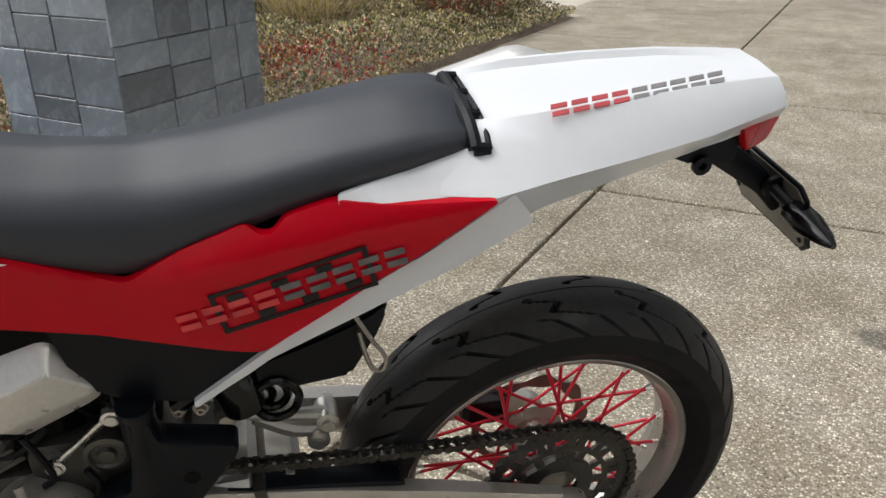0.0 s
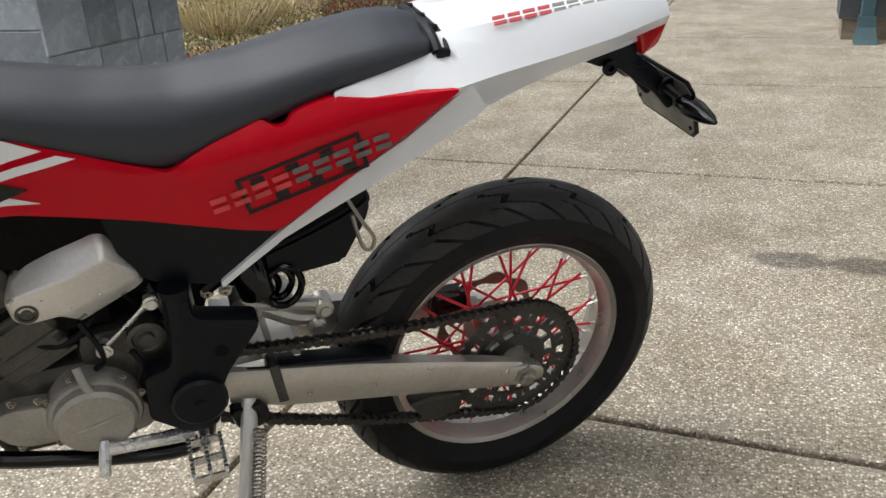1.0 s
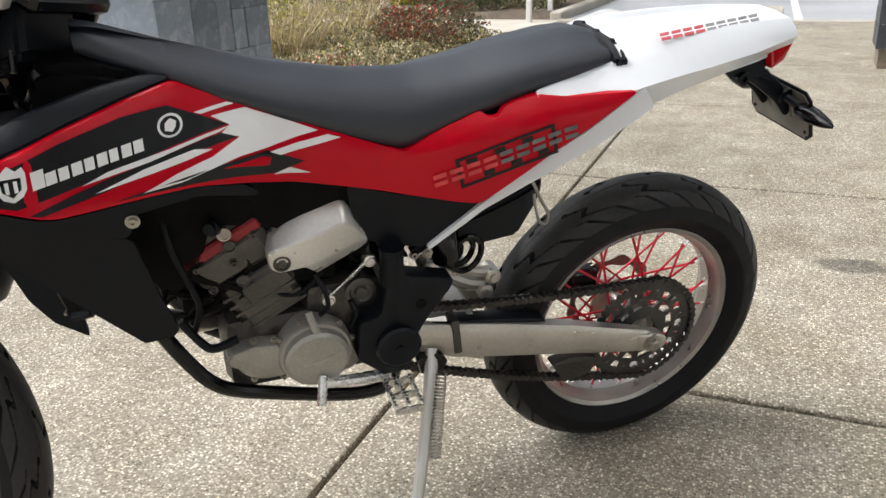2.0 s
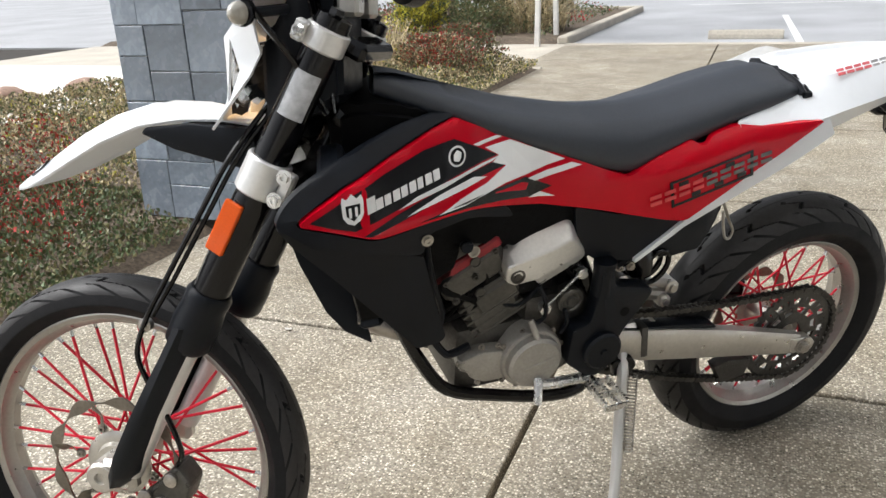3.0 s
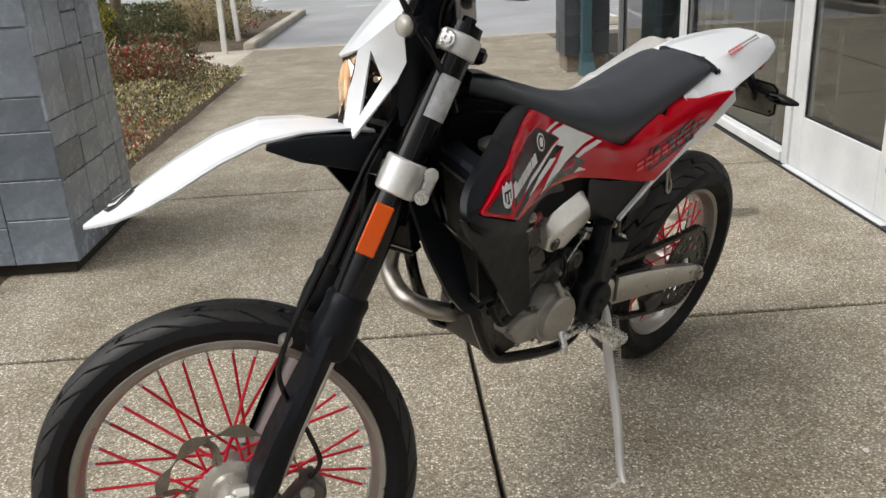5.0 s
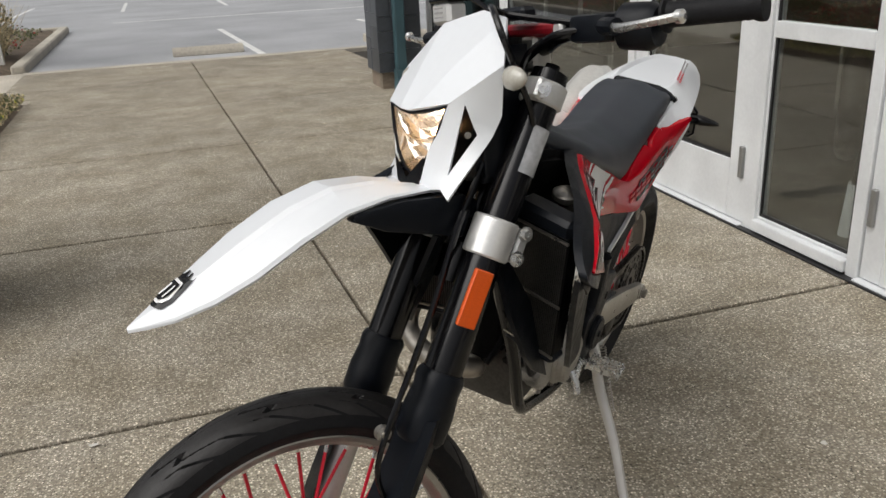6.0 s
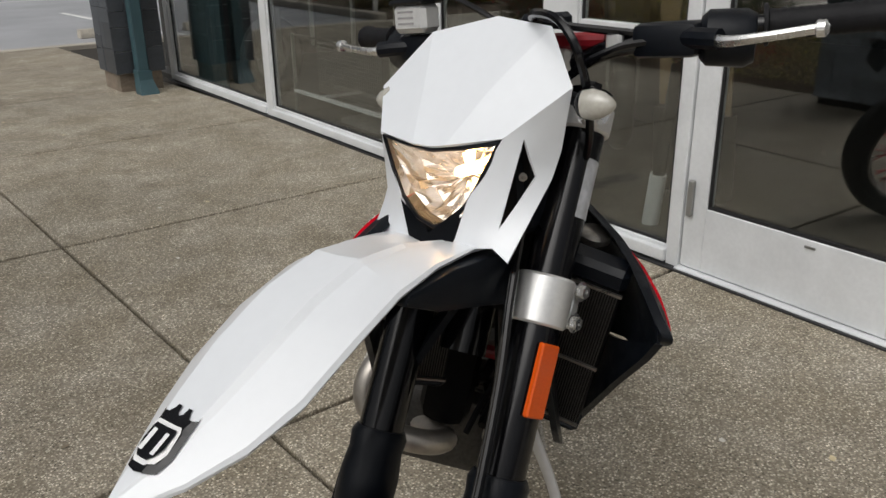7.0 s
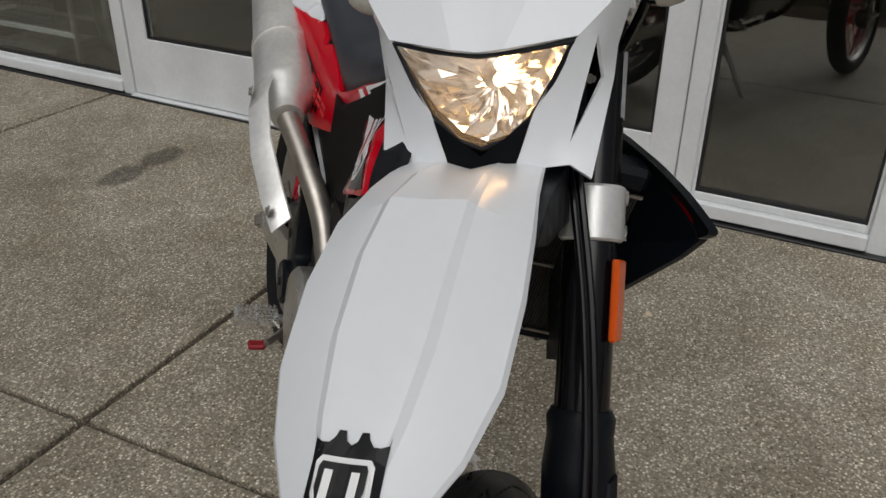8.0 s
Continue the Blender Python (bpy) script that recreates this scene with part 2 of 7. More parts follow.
def tube(bm, pts, r, seg=10, curve=0, flat=1.0):
    """A tube along points; r one radius or one for each point; curve: steps of smoothing."""
    rs = list(r) if isinstance(r, (list, tuple)) else [r] * len(pts)
    if curve:
        full = smooth_path(pts, curve)
        rs = [rs[min(i // curve, len(rs) - 1)] + (rs[min(i // curve + 1, len(rs) - 1)] - rs[min(i // curve, len(rs) - 1)]) * (i % curve) / curve for i in range(len(full))]
        pts = full
    pts = [Vector(p) for p in pts]
    rings, nrm = [], None
    for i, p in enumerate(pts):
        d = (pts[min(i + 1, len(pts) - 1)] - pts[max(i - 1, 0)]).normalized()
        if nrm is None:
            nrm = d.orthogonal().normalized()
        nrm = (nrm - d * nrm.dot(d)).normalized()
        bi = d.cross(nrm)
        rings.append([bm.verts.new(p + (nrm * math.cos(a) + bi * math.sin(a) * flat) * rs[i]) for a in (2 * math.pi * k / seg for k in range(seg))])
    for a, b in zip(rings, rings[1:]):
        for k in range(seg):
            bm.faces.new((a[k], a[(k + 1) % seg], b[(k + 1) % seg], b[k]))
    bm.faces.new(rings[0][::-1])
    bm.faces.new(rings[-1])
    return bm


def turned(bm, c, axis, prof, seg=32):
    """A turned form: prof is (distance along the axis, radius) from one end to the other."""
    c, axis = Vector(c), Vector(axis).normalized()
    n = axis.orthogonal().normalized()
    b = axis.cross(n)
    rings = []
    for h, r in prof:
        if r < 1e-5:
            rings.append([bm.verts.new(c + axis * h)])
        else:
            rings.append([bm.verts.new(c + axis * h + (n * math.cos(a) + b * math.sin(a)) * r) for a in (2 * math.pi * k / seg for k in range(seg))])
    for A, B in zip(rings, rings[1:]):
        for k in range(seg):
            q = [A[k % len(A)], A[(k + 1) % len(A)], B[(k + 1) % len(B)], B[k % len(B)]]
            q = list(dict.fromkeys(q))
            if len(q) > 2:
                bm.faces.new(q)
    for end in (rings[0], rings[-1]):
        if len(end) > 2:
            bm.faces.new(end)
    return bm


def loft(bm, rings, caps=True):
    """Skins closed rings of the same count."""
    vs = [[bm.verts.new(p) for p in r] for r in rings]
    n = len(vs[0])
    for a, b in zip(vs, vs[1:]):
        for k in range(n):
            bm.faces.new((a[k], a[(k + 1) % n], b[(k + 1) % n], b[k]))
    if caps:
        bm.faces.new(vs[0][::-1])
        bm.faces.new(vs[-1])
    return bm


def interp(x, table):
    """Linear in a table of (x, value), x rising."""
    if x <= table[0][0]:
        return table[0][1]
    for (a, u), (b, v) in zip(table, table[1:]):
        if x <= b:
            return u + (v - u) * (x - a) / (b - a)
    return table[-1][1]


def rounded(outline, r=0.012, n=3):
    """Rounds the corners of a polygon of (x, z)."""
    out = []
    for i, p in enumerate(outline):
        p, a, b = Vector(p), Vector(outline[i - 1]), Vector(outline[(i + 1) % len(outline)])
        ra = min(r, (a - p).length * 0.45)
        rb = min(r, (b - p).length * 0.45)
        s, e = p + (a - p).normalized() * ra, p + (b - p).normalized() * rb
        for k in range(n + 1):
            t = k / n
            out.append((1 - t) ** 2 * s + 2 * t * (1 - t) * p + t * t * e)
    return out


def flank(side, x, y):
    """y on the left flank, or on the right one; the bodywork's mid-plane drifts a little to the left towards the front."""
    return y if side > 0 else .06 * max(0, x) - y


def drape(outline, yfun, off=0.0, thick=0.004, step=0.03, side=1):
    """A plate with an outline in (x, z) that follows the surface y = yfun(x, z); side -1 mirrors it to the right."""
    bm = bmesh.new()
    bm.faces.new([bm.verts.new((p[0], 0, p[1])) for p in outline])
    xs, zs = [p[0] for p in outline], [p[1] for p in outline]
    if step:
        for lo, hi, nrm in ((min(xs), max(xs), (1, 0, 0)), (min(zs), max(zs), (0, 0, 1))):
            c = lo + step
            while c < hi - 0.2 * step:
                bmesh.ops.bisect_plane(bm, geom=bm.verts[:] + bm.edges[:] + bm.faces[:], dist=1e-5, plane_co=Vector(nrm) * c, plane_no=nrm)
                c += step
    faces = bm.faces[:]
    res = bmesh.ops.extrude_face_region(bm, geom=faces)
    inner = {g for g in res["geom"] if isinstance(g, bmesh.types.BMVert)}
    for v in bm.verts:
        y = yfun(v.co.x, v.co.z) + off
        v.co.y = flank(side, v.co.x, (y - thick) if v in inner else y)
    return bm


def plate(outline, y0, y1, bevel=0.003, seg=2):
    """A flat plate with an outline in (x, z) from y0 to y1, with eased edges."""
    bm = bmesh.new()
    a = [bm.verts.new((p[0], y0, p[1])) for p in outline]
    b = [bm.verts.new((p[0], y1, p[1])) for p in outline]
    n = len(a)
    bm.faces.new(a)
    bm.faces.new(b[::-1])
    for k in range(n):
        bm.faces.new((a[k], b[k], b[(k + 1) % n], a[(k + 1) % n]))
    bmesh.ops.recalc_face_normals(bm, faces=bm.faces)
    if bevel:
        bmesh.ops.bevel(bm, geom=bm.edges[:], offset=bevel, segments=seg, affect="EDGES", profile=0.5)
    return bm


def bolt(bm, c, axis, r=0.008, h=0.006):
    """A hexagon head with a washer."""
    turned(bm, c, axis, [(0, r * 1.5), (0.0015, r * 1.5), (0.0016, r)], seg=14)
    turned(bm, c, axis, [(0, r), (h, r), (h, r * 0.45), (h * 0.5, r * 0.4)], seg=6)
    return bm


M_WHITE = mat("white_plastic", (0.72, 0.745, 0.775), 0.30, grain=0.010, gscale=60, stain=0.008, sscale=5, coat=0.25, rvar=0.02)
M_RED = mat("red_plastic", (0.49, 0.0006, 0.011), 0.14, spec=0.22, grain=0.02, gscale=80, stain=0.05, sscale=6, rvar=0.05)
M_BLACK = mat("black_plastic", (0.0042, 0.0056, 0.0085), 0.38, spec=0.20, grain=0.12, gscale=200, stain=0.15, sscale=9, bump=0.12, bscale=500, rvar=0.1)
M_GLOSS = mat("black_gloss", (0.003, 0.003, 0.004), 0.16, spec=0.34, stain=0.1, sscale=8, rvar=0.06)
M_SEAT = mat("seat_vinyl", (0.0225, 0.0275, 0.0370), 0.47, spec=0.6, grain=0.12, gscale=260, stain=0.1, sscale=4, bump=0.10, bscale=700)
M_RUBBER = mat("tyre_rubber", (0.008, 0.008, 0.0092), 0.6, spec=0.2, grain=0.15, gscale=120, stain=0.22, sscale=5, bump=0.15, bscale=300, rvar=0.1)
# paler for scuffing and for the light on the tread top
M_TREAD = mat("worn_lit_tread_rubber", (0.019, 0.018, 0.018), 0.5, spec=0.34, grain=0.2, gscale=90, stain=0.35, sscale=4, bump=0.15, bscale=300, rvar=0.12)
M_ALU = mat("cast_aluminium", (0.52, 0.50, 0.46), 0.36, metal=0.8, grain=0.06, gscale=120, stain=0.10, sscale=9, bump=0.12, bscale=260, rvar=0.1)
M_GREYCAST = mat("oily_cast_alloy", (0.085, 0.081, 0.072), 0.40, metal=0.45, grain=0.15, gscale=110, stain=0.3, sscale=12, bump=0.15, bscale=240, rvar=0.1)
M_COVER = mat("sandcast_cover", (0.36, 0.345, 0.315), 0.46, metal=0.55, grain=0.08, gscale=160, stain=0.14, sscale=14, bump=0.1, bscale=300, rvar=0.08)
M_GUARD = mat("smooth_cast_alloy", (0.66, 0.65, 0.62), 0.32, metal=0.6, grain=0.05, gscale=160, stain=0.08, sscale=10, rvar=0.06)
M_POLISH = mat("bright_aluminium", (0.72, 0.72, 0.71), 0.26, metal=0.9, grain=0.05, gscale=150, stain=0.08, sscale=12, rvar=0.08)
M_CLAMP = mat("machined_clamp", (0.70, 0.70, 0.69), 0.36, metal=0.55, grain=0.04, gscale=150, stain=0.07, sscale=14, rvar=0.06)
M_RIM = mat("anodised_rim", (0.38, 0.37, 0.345), 0.34, metal=0.85, grain=0.05, gscale=150, stain=0.14, sscale=8, rvar=0.08)
M_STEEL = mat("worn_steel", (0.36, 0.34, 0.31), 0.36, metal=0.9, grain=0.15, gscale=180, stain=0.2, sscale=14, rvar=0.1)
M_DISC = mat("brake_disc_steel", (0.20, 0.18, 0.15), 0.4, metal=0.8, grain=0.12, gscale=150, stain=0.25, sscale=16)
M_CHAIN = mat("oiled_chain", (0.07, 0.066, 0.06), 0.42, metal=0.7, grain=0.3, gscale=160)
M_SPOKE = mat("red_spoke_paint", (0.66, 0.010, 0.035), 0.34, stain=0.1, sscale=12)
# near-black; also stands for shade on the filler pieces and plate hole
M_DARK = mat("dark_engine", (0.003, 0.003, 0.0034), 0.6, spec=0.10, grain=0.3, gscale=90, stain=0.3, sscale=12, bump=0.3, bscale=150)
M_AMBER = mat("orange_reflector", (0.62, 0.085, 0.006), 0.22, spec=0.3, grain=0.06, gscale=400, coat=0.15)
M_REDLENS = mat("red_lens", (0.45, 0.005, 0.008), 0.12, coat=0.5)
M_CLEARLENS = mat("clear_lens", (0.40, 0.385, 0.34), 0.10, grain=0.10, gscale=120, coat=0.8)
M_STICK = mat("white_sticker", (0.42, 0.43, 0.45), 0.35, grain=0.2, gscale=70, stain=0.4, sscale=30)
M_DECALW = mat("white_decal", (0.78, 0.78, 0.78), 0.3, stain=0.05, sscale=10)
M_DECALB = mat("black_decal", (0.005, 0.005, 0.006), 0.25, spec=0.35, stain=0.1, sscale=10)
M_DECALG = mat("grey_decal", (0.30, 0.29, 0.29), 0.35, stain=0.1, sscale=30)
M_DECALR = mat("faded_red_decal", (0.62, 0.10, 0.11), 0.35, stain=0.1, sscale=30)
M_DECALD = mat("worn_grey_decal", (0.13, 0.12, 0.12), 0.35, stain=0.3, sscale=30)
M_DECALP = mat("worn_red_decal", (0.60, 0.045, 0.05), 0.35, stain=0.3, sscale=30)
M_EXH = mat("exhaust_steel", (0.78, 0.775, 0.75), 0.38, metal=0.70, grain=0.06, gscale=90, stain=0.14, sscale=7)
M_PIPE = mat("heat_tinted_pipe", (0.42, 0.39, 0.35), 0.36, metal=0.85, grain=0.1, stain=0.3, sscale=9)
M_STAND = mat("sidestand_paint", (0.62, 0.61, 0.59), 0.35, metal=0.35, stain=0.12, sscale=9)
M_LENS = glass("lamp_lens", (0.97, 0.97, 0.95), 0.03)
_nt = M_LENS.node_tree
_tr = _nt.nodes.new("ShaderNodeBsdfTranslucent")
_tr.inputs["Color"].default_value = (0.95, 0.93, 0.9, 1)
_mx = _nt.nodes.new("ShaderNodeMixShader")
_mx.inputs["Fac"].default_value = 0.16
_nt.links.new(_nt.nodes["Material Output"].inputs["Surface"].links[0].from_socket, _mx.inputs[1])
_nt.links.new(_tr.outputs[0], _mx.inputs[2])
_nt.links.new(_mx.outputs[0], _nt.nodes["Material Output"].inputs["Surface"])
M_REFL = mat("lamp_reflector", (0.86, 0.86, 0.86), 0.12, metal=1.0)
M_SPROCKET = mat("dark_sprocket_steel", (0.075, 0.072, 0.067), 0.42, metal=0.7, grain=0.2, gscale=150, stain=0.25, sscale=14)
M_REDTRIM = mat("dark_red_paint", (0.24, 0.007, 0.014), 0.4, stain=0.3, sscale=20)
M_DARKPLATE = mat("dirty_plate", (0.16, 0.15, 0.13), 0.4, metal=0.3, stain=0.3, sscale=14)
M_BULB = bpy.data.materials.new("lit_bulb")
M_BULB.use_nodes = True
_b = M_BULB.node_tree.nodes["Principled BSDF"]
_b.inputs["Base Color"].default_value = (1.0, 0.7, 0.35, 1)
_b.inputs["Emission Color"].default_value = (1.0, 0.56, 0.22, 1)
_b.inputs["Emission Strength"].default_value = 50.0


def bolts(parent, spots, axis, r=0.008, h=0.006, material=None, name="bolt"):
    for p in spots:
        bm = bmesh.new()
        bolt(bm, p, axis, r, h)
        part(name, bm, material or M_STEEL, parent)


def rubber_wheel(parent, c, prof, shear, groove, seg=720, across=112):
    """Tyre skin: prof(s) gives radius and offset for s from -1 to 1; groove(theta, s) gives the depth of the tread cuts."""
    verts, faces = [], []
    n = across + 1
    for i in range(seg):
        th = 2 * math.pi * i / seg
        for j in range(n):
            s = -1 + 2 * j / across
            r, y = prof(s)
            r -= groove(th, s)
            tw = th + shear * min(abs(s), 0.62) + (shear * 0.35 if s > 0 else 0)
            verts.append((c[0] + r * math.cos(tw), c[1] + y, c[2] + r * math.sin(tw)))
    for i in range(seg):
        k = (i + 1) % seg
        for j in range(across):
            faces.append((i * n + j, i * n + j + 1, k * n + j + 1, k * n + j))
        faces.append((i * n + across, i * n, k * n, k * n + across))
    me = bpy.data.meshes.new("tyre")
    me.from_pydata(verts, [], faces)
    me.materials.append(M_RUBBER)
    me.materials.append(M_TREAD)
    # scuffed tread top is paler; the cuts keep darker rubber as painted shade
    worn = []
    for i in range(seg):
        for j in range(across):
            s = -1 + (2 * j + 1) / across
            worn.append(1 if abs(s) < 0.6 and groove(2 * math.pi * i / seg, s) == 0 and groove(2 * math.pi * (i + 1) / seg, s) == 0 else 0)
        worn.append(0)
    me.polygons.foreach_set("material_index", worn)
    me.polygons.foreach_set("use_smooth", [True] * len(me.polygons))
    me.set_sharp_from_angle(angle=radians(38))
    ob = new("tyre", me)
    ob.parent = parent
    return tagged(ob, "black road tyre with angled tread grooves")


def tyre_prof(R, rb, hw, bead):
    def f(s):
        a = abs(s)
        if a < 0.62:      # crown
            k = a / 0.62
            y = hw * 0.93 * math.sin(k * 1.35) / math.sin(1.35)
            r = R - (R - rb) * 0.40 * (1 - math.cos(k * 1.35)) / (1 - math.cos(1.35))
        else:             # side wall
            k = (a - 0.62) / 0.38
            y = hw * (0.93 + 0.09 * math.sin(k * 2.2)) - (hw - bead) * max(0, k - 0.45) / 0.55 * 0.9
            r = (R - (R - rb) * 0.40) + (rb - (R - (R - rb) * 0.40)) * k
        return r, math.copysign(y, s)
    return f


def tread(period, depth):
    """Slanting cuts from shoulder to middle that end in a zigzag hook, with a shorter one between; the slant comes from the skin's shear."""
    def g(th, s):
        a = abs(s)
        u = (th / period + interp(a, [(0, .10), (.10, .34), (.17, .12), (.27, .36), (.36, .0), (1, 0)])) % 1.0
        if 0.07 < a < 0.60 and min(u, 1 - u) < 0.028:
            return depth
        if 0.33 < a < 0.60 and abs(u - 0.5) < 0.026:
            return depth
        return 0.0
    return g


def wheel(parent, name, c, R, rimr, hw, bead, hub_r, hub_w, label, count=36, tw=0.0):
    """A spoked wheel: tyre, rim, hub, red spokes with bright nipples."""
    w = new(name)
    w.parent = parent
    w.empty_display_size = 0.05
    tagged(w, label)
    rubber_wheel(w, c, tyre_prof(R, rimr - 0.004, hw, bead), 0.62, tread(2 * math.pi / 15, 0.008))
    bm = bmesh.new()
    b = bead
    prof = [(-b - 0.004, rimr), (-b - 0.006, rimr - 0.004), (-b - 0.001, rimr - 0.013), (-b * 0.6, rimr - 0.018), (-b * 0.35, rimr - 0.026), (b * 0.35, rimr - 0.026),
            (b * 0.6, rimr - 0.018), (b + 0.001, rimr - 0.013), (b + 0.006, rimr - 0.004), (b + 0.004, rimr), (b, rimr + 0.002), (b * 0.5, rimr - 0.012), (-b * 0.5, rimr - 0.012), (-b, rimr + 0.002)]
    rings = []
    for i in range(96):
        a = 2 * math.pi * i / 96
        rings.append([Vector((c[0] + r * math.cos(a), c[1] + y, c[2] + r * math.sin(a))) for y, r in prof])
    rings.append(rings[0])
    loft(bm, rings, caps=False)
    bmesh.ops.remove_doubles(bm, verts=bm.verts, dist=1e-5)
    rim = part("rim", bm, M_RIM, w, "scuffed silver alloy rim", smooth=35)
    bm = bmesh.new()
    h = hub_w
    turned(bm, c, (0, 1, 0), [(-h, hub_r * 0.55), (-h, hub_r), (-h + 0.006, hub_r), (-h + 0.010, hub_r * 0.62), (-0.01, hub_r * 0.5), (0.01, hub_r * 0.5), (h - 0.010, hub_r * 0.62), (h - 0.006, hub_r), (h, hub_r), (h, hub_r * 0.55), (h + 0.02, hub_r * 0.4), (h + 0.02, 0.0)], seg=36)
    part("hub", bm, M_ALU, w, "bare alloy hub", smooth=35)
    for i in range(count):
        sd = 1 if i % 2 == 0 else -1
        a = 2 * math.pi * (i + 0.5) / count
        lead = (1 if (i // 2) % 2 == 0 else -1) * radians(62)
        p0 = Vector((c[0] + hub_r * 0.92 * math.cos(a + lead), c[1] + sd * (h - 0.003), c[2] + hub_r * 0.92 * math.sin(a + lead)))
        p1 = Vector((c[0] + (rimr - 0.025) * math.cos(a), c[1] + sd * b * 0.22, c[2] + (rimr - 0.025) * math.sin(a)))
        d = (p1 - p0).normalized()
        bm = bmesh.new()
        tube(bm, [p0, p1 - d * 0.010], 0.0029, seg=6)
        part("spoke", bm, M_SPOKE, w, smooth=True)
        bm = bmesh.new()
        tube(bm, [p1 - d * 0.014, p1 + d * 0.004], 0.0034, seg=6)
        part("spoke_nipple", bm, M_POLISH, w)
    return w


def wave_disc(c, y, R, rin, th, lobes, holes, hole_r=0.006, depth=0.006):
    """A wave brake disc or a sprocket web with drilled holes."""
    bm = bmesh.new()
    n = lobes * 12
    ang = [2 * math.pi * i / n for i in range(n)]
    outer = [R - depth * (0.5 + 0.5 * math.cos(a * lobes)) for a in ang]
    inner = [rin + depth * 0.6 * (0.5 + 0.5 * math.cos(a * lobes)) for a in ang]
    rings = []
    for i, a in enumerate(ang):
        ca, sa = math.cos(a), math.sin(a)
        ring = []
        for r, yy in ((inner[i], y - th), (outer[i], y - th), (outer[i], y + th), (inner[i], y + th)):
            ring.append(Vector((c[0] + r * ca, yy, c[2] + r * sa)))
        rings.append(ring)
    rings.append(rings[0])
    loft(bm, rings, caps=False)
    bmesh.ops.remove_doubles(bm, verts=bm.verts, dist=1e-5)
    return bm

# ---- the motorcycle: x forward, y to its left, z up, leaning on its side stand ----
BM = Matrix.Translation((-0.449, 1.195, 0)) @ pose(0, 0, 0, 0, 0, 222.7) @ pose(0, 0, 0, -11.5, 0, 0)
bike = thing("motorcycle", "red, white and black dual-sport motorcycle leaning on its side stand", "motorcycle", m=BM)
STEER = Matrix.Translation((1.12, 0, 1.0)) @ Matrix.Rotation(radians(-36), 4, Vector((-math.sin(radians(27)), 0, math.cos(radians(27))))) @ Matrix.Translation((-1.12, 0, -1.0))


def bp(name, bm, material, label="", smooth=35):
    return part(name, bm, material, bike, label, smooth)


def fp(name, bm, material, label="", smooth=35):
    """A part that turns with the handlebar."""
    ob = part(name, bm, material, bike, label, smooth)
    ob.matrix_basis = STEER
    return ob


SIDE = [(.15, .156), (.22, .146), (.3, .136), (.45, .130), (.6, .112), (.75, .118), (.88, .152), (1.0, .196), (1.1, .236), (1.2, .256), (1.26, .262)]
RIDGE = [(.167, .932), (.253, .918), (.329, .903), (.392, .889), (.446, .878), (.507, .865), (.559, .852), (.70, .885)]


def side_y(x, z):
    """How far the bodywork stands out from the middle."""
    w = min(1, max(0, (x - .6) / .25))
    lip = max(0, ((x - .903) * .058 + (z - .992) * .289) / .295 - .004) if x > .85 else 0
    ridge = .75 * max(0, z - interp(x, RIDGE)) * min(1, max(0, (.70 - x) / .12))
    return interp(x, SIDE) - .75 * lip - ridge - (.5 - .25 * min(1, max(0, (x - .95) / .2))) * w * max(0, z - .88)


# wheels
RWC, FWC = (.010, 0, .338), (1.50, 0, .349)
rear_wheel = wheel(bike, "rear_wheel", RWC, .337, .240, .070, .043, .055, .050, "rear wheel with red spokes and silver rim")
front_wheel = wheel(bike, "front_wheel", FWC, .347, .284, .049, .028, .036, .042, "front wheel with red spokes and silver rim")
front_wheel.matrix_basis = STEER

# seat: long, dished, with a tucked underside
TOP = [(.17, .988), (.20, 1.0), (.25, 1.001), (.34, .989), (.445, .970), (.54, .961), (.64, .968), (.775, .994), (.9, 1.034), (1.0, 1.07), (1.03, 1.075)]
LOW = [(.17, .955), (.2, .955), (.33, .926), (.4, .904), (.47, .878), (.53, .852), (.575, .850), (.66, .882), (.75, .920), (.84, .958), (.91, .986), (.98, 1.012), (1.03, 1.030)]
HALF = [(.17, .086), (.2, .097), (.26, .103), (.4, .108), (.55, .110), (.7, .112), (.84, .104), (.93, .085), (1.0, .060), (1.03, .045)]


def seat_ring(x):
    t, b, w = interp(x, TOP), interp(x, LOW), interp(x, HALF)
    ring = []
    for y, k, drop in ((.88, 0.0, 0), (1.0, .10, 0), (1.03, .32, 0), (.98, .58, .002), (.86, .82, .006), (.62, .96, .011), (.3, 1.0, .0035)):
        ring.append((x, y * w, b + (t - b) * k - drop))
    ring.append((x, .03 * x, t))
    return ring + [(p[0], flank(-1, x, p[1]), p[2]) for p in reversed(ring[:-1])]


bm = bmesh.new()
loft(bm, [seat_ring(.17 + .86 * i / 48) for i in range(49)])
bp("seat", bm, M_SEAT, "long black textured vinyl seat", smooth=60)

# white tail
TAIL = [(.26, ((0, .955), (.06, .958), (.100, .948), (.122, .930), (.118, .880), (0, .88))),
        (.17, ((0, .985), (.075, .985), (.100, .968), (.150, .932), (.122, .868), (0, .88))),
        (.10, ((0, .995), (.080, .994), (.108, .972), (.142, .942), (.112, .890), (0, .90))),
        (.00, ((0, 1.003), (.074, 1.000), (.104, .978), (.128, .952), (.098, .910), (0, .915))),
        (-.10, ((0, 1.006), (.064, 1.003), (.094, .984), (.110, .962), (.082, .928), (0, .93))),
        (-.176, ((0, 1.004), (.052, 1.002), (.078, .988), (.090, .972), (.068, .947), (0, .945))),
        (-.214, ((0, 1.002), (.046, 1.000), (.066, .988), (.076, .974), (.068, .958), (0, .955)))]
bm = bmesh.new()
STEP = [(-.214, .0), (-.176, .006), (.10, .008), (.17, .002), (.26, 0)]
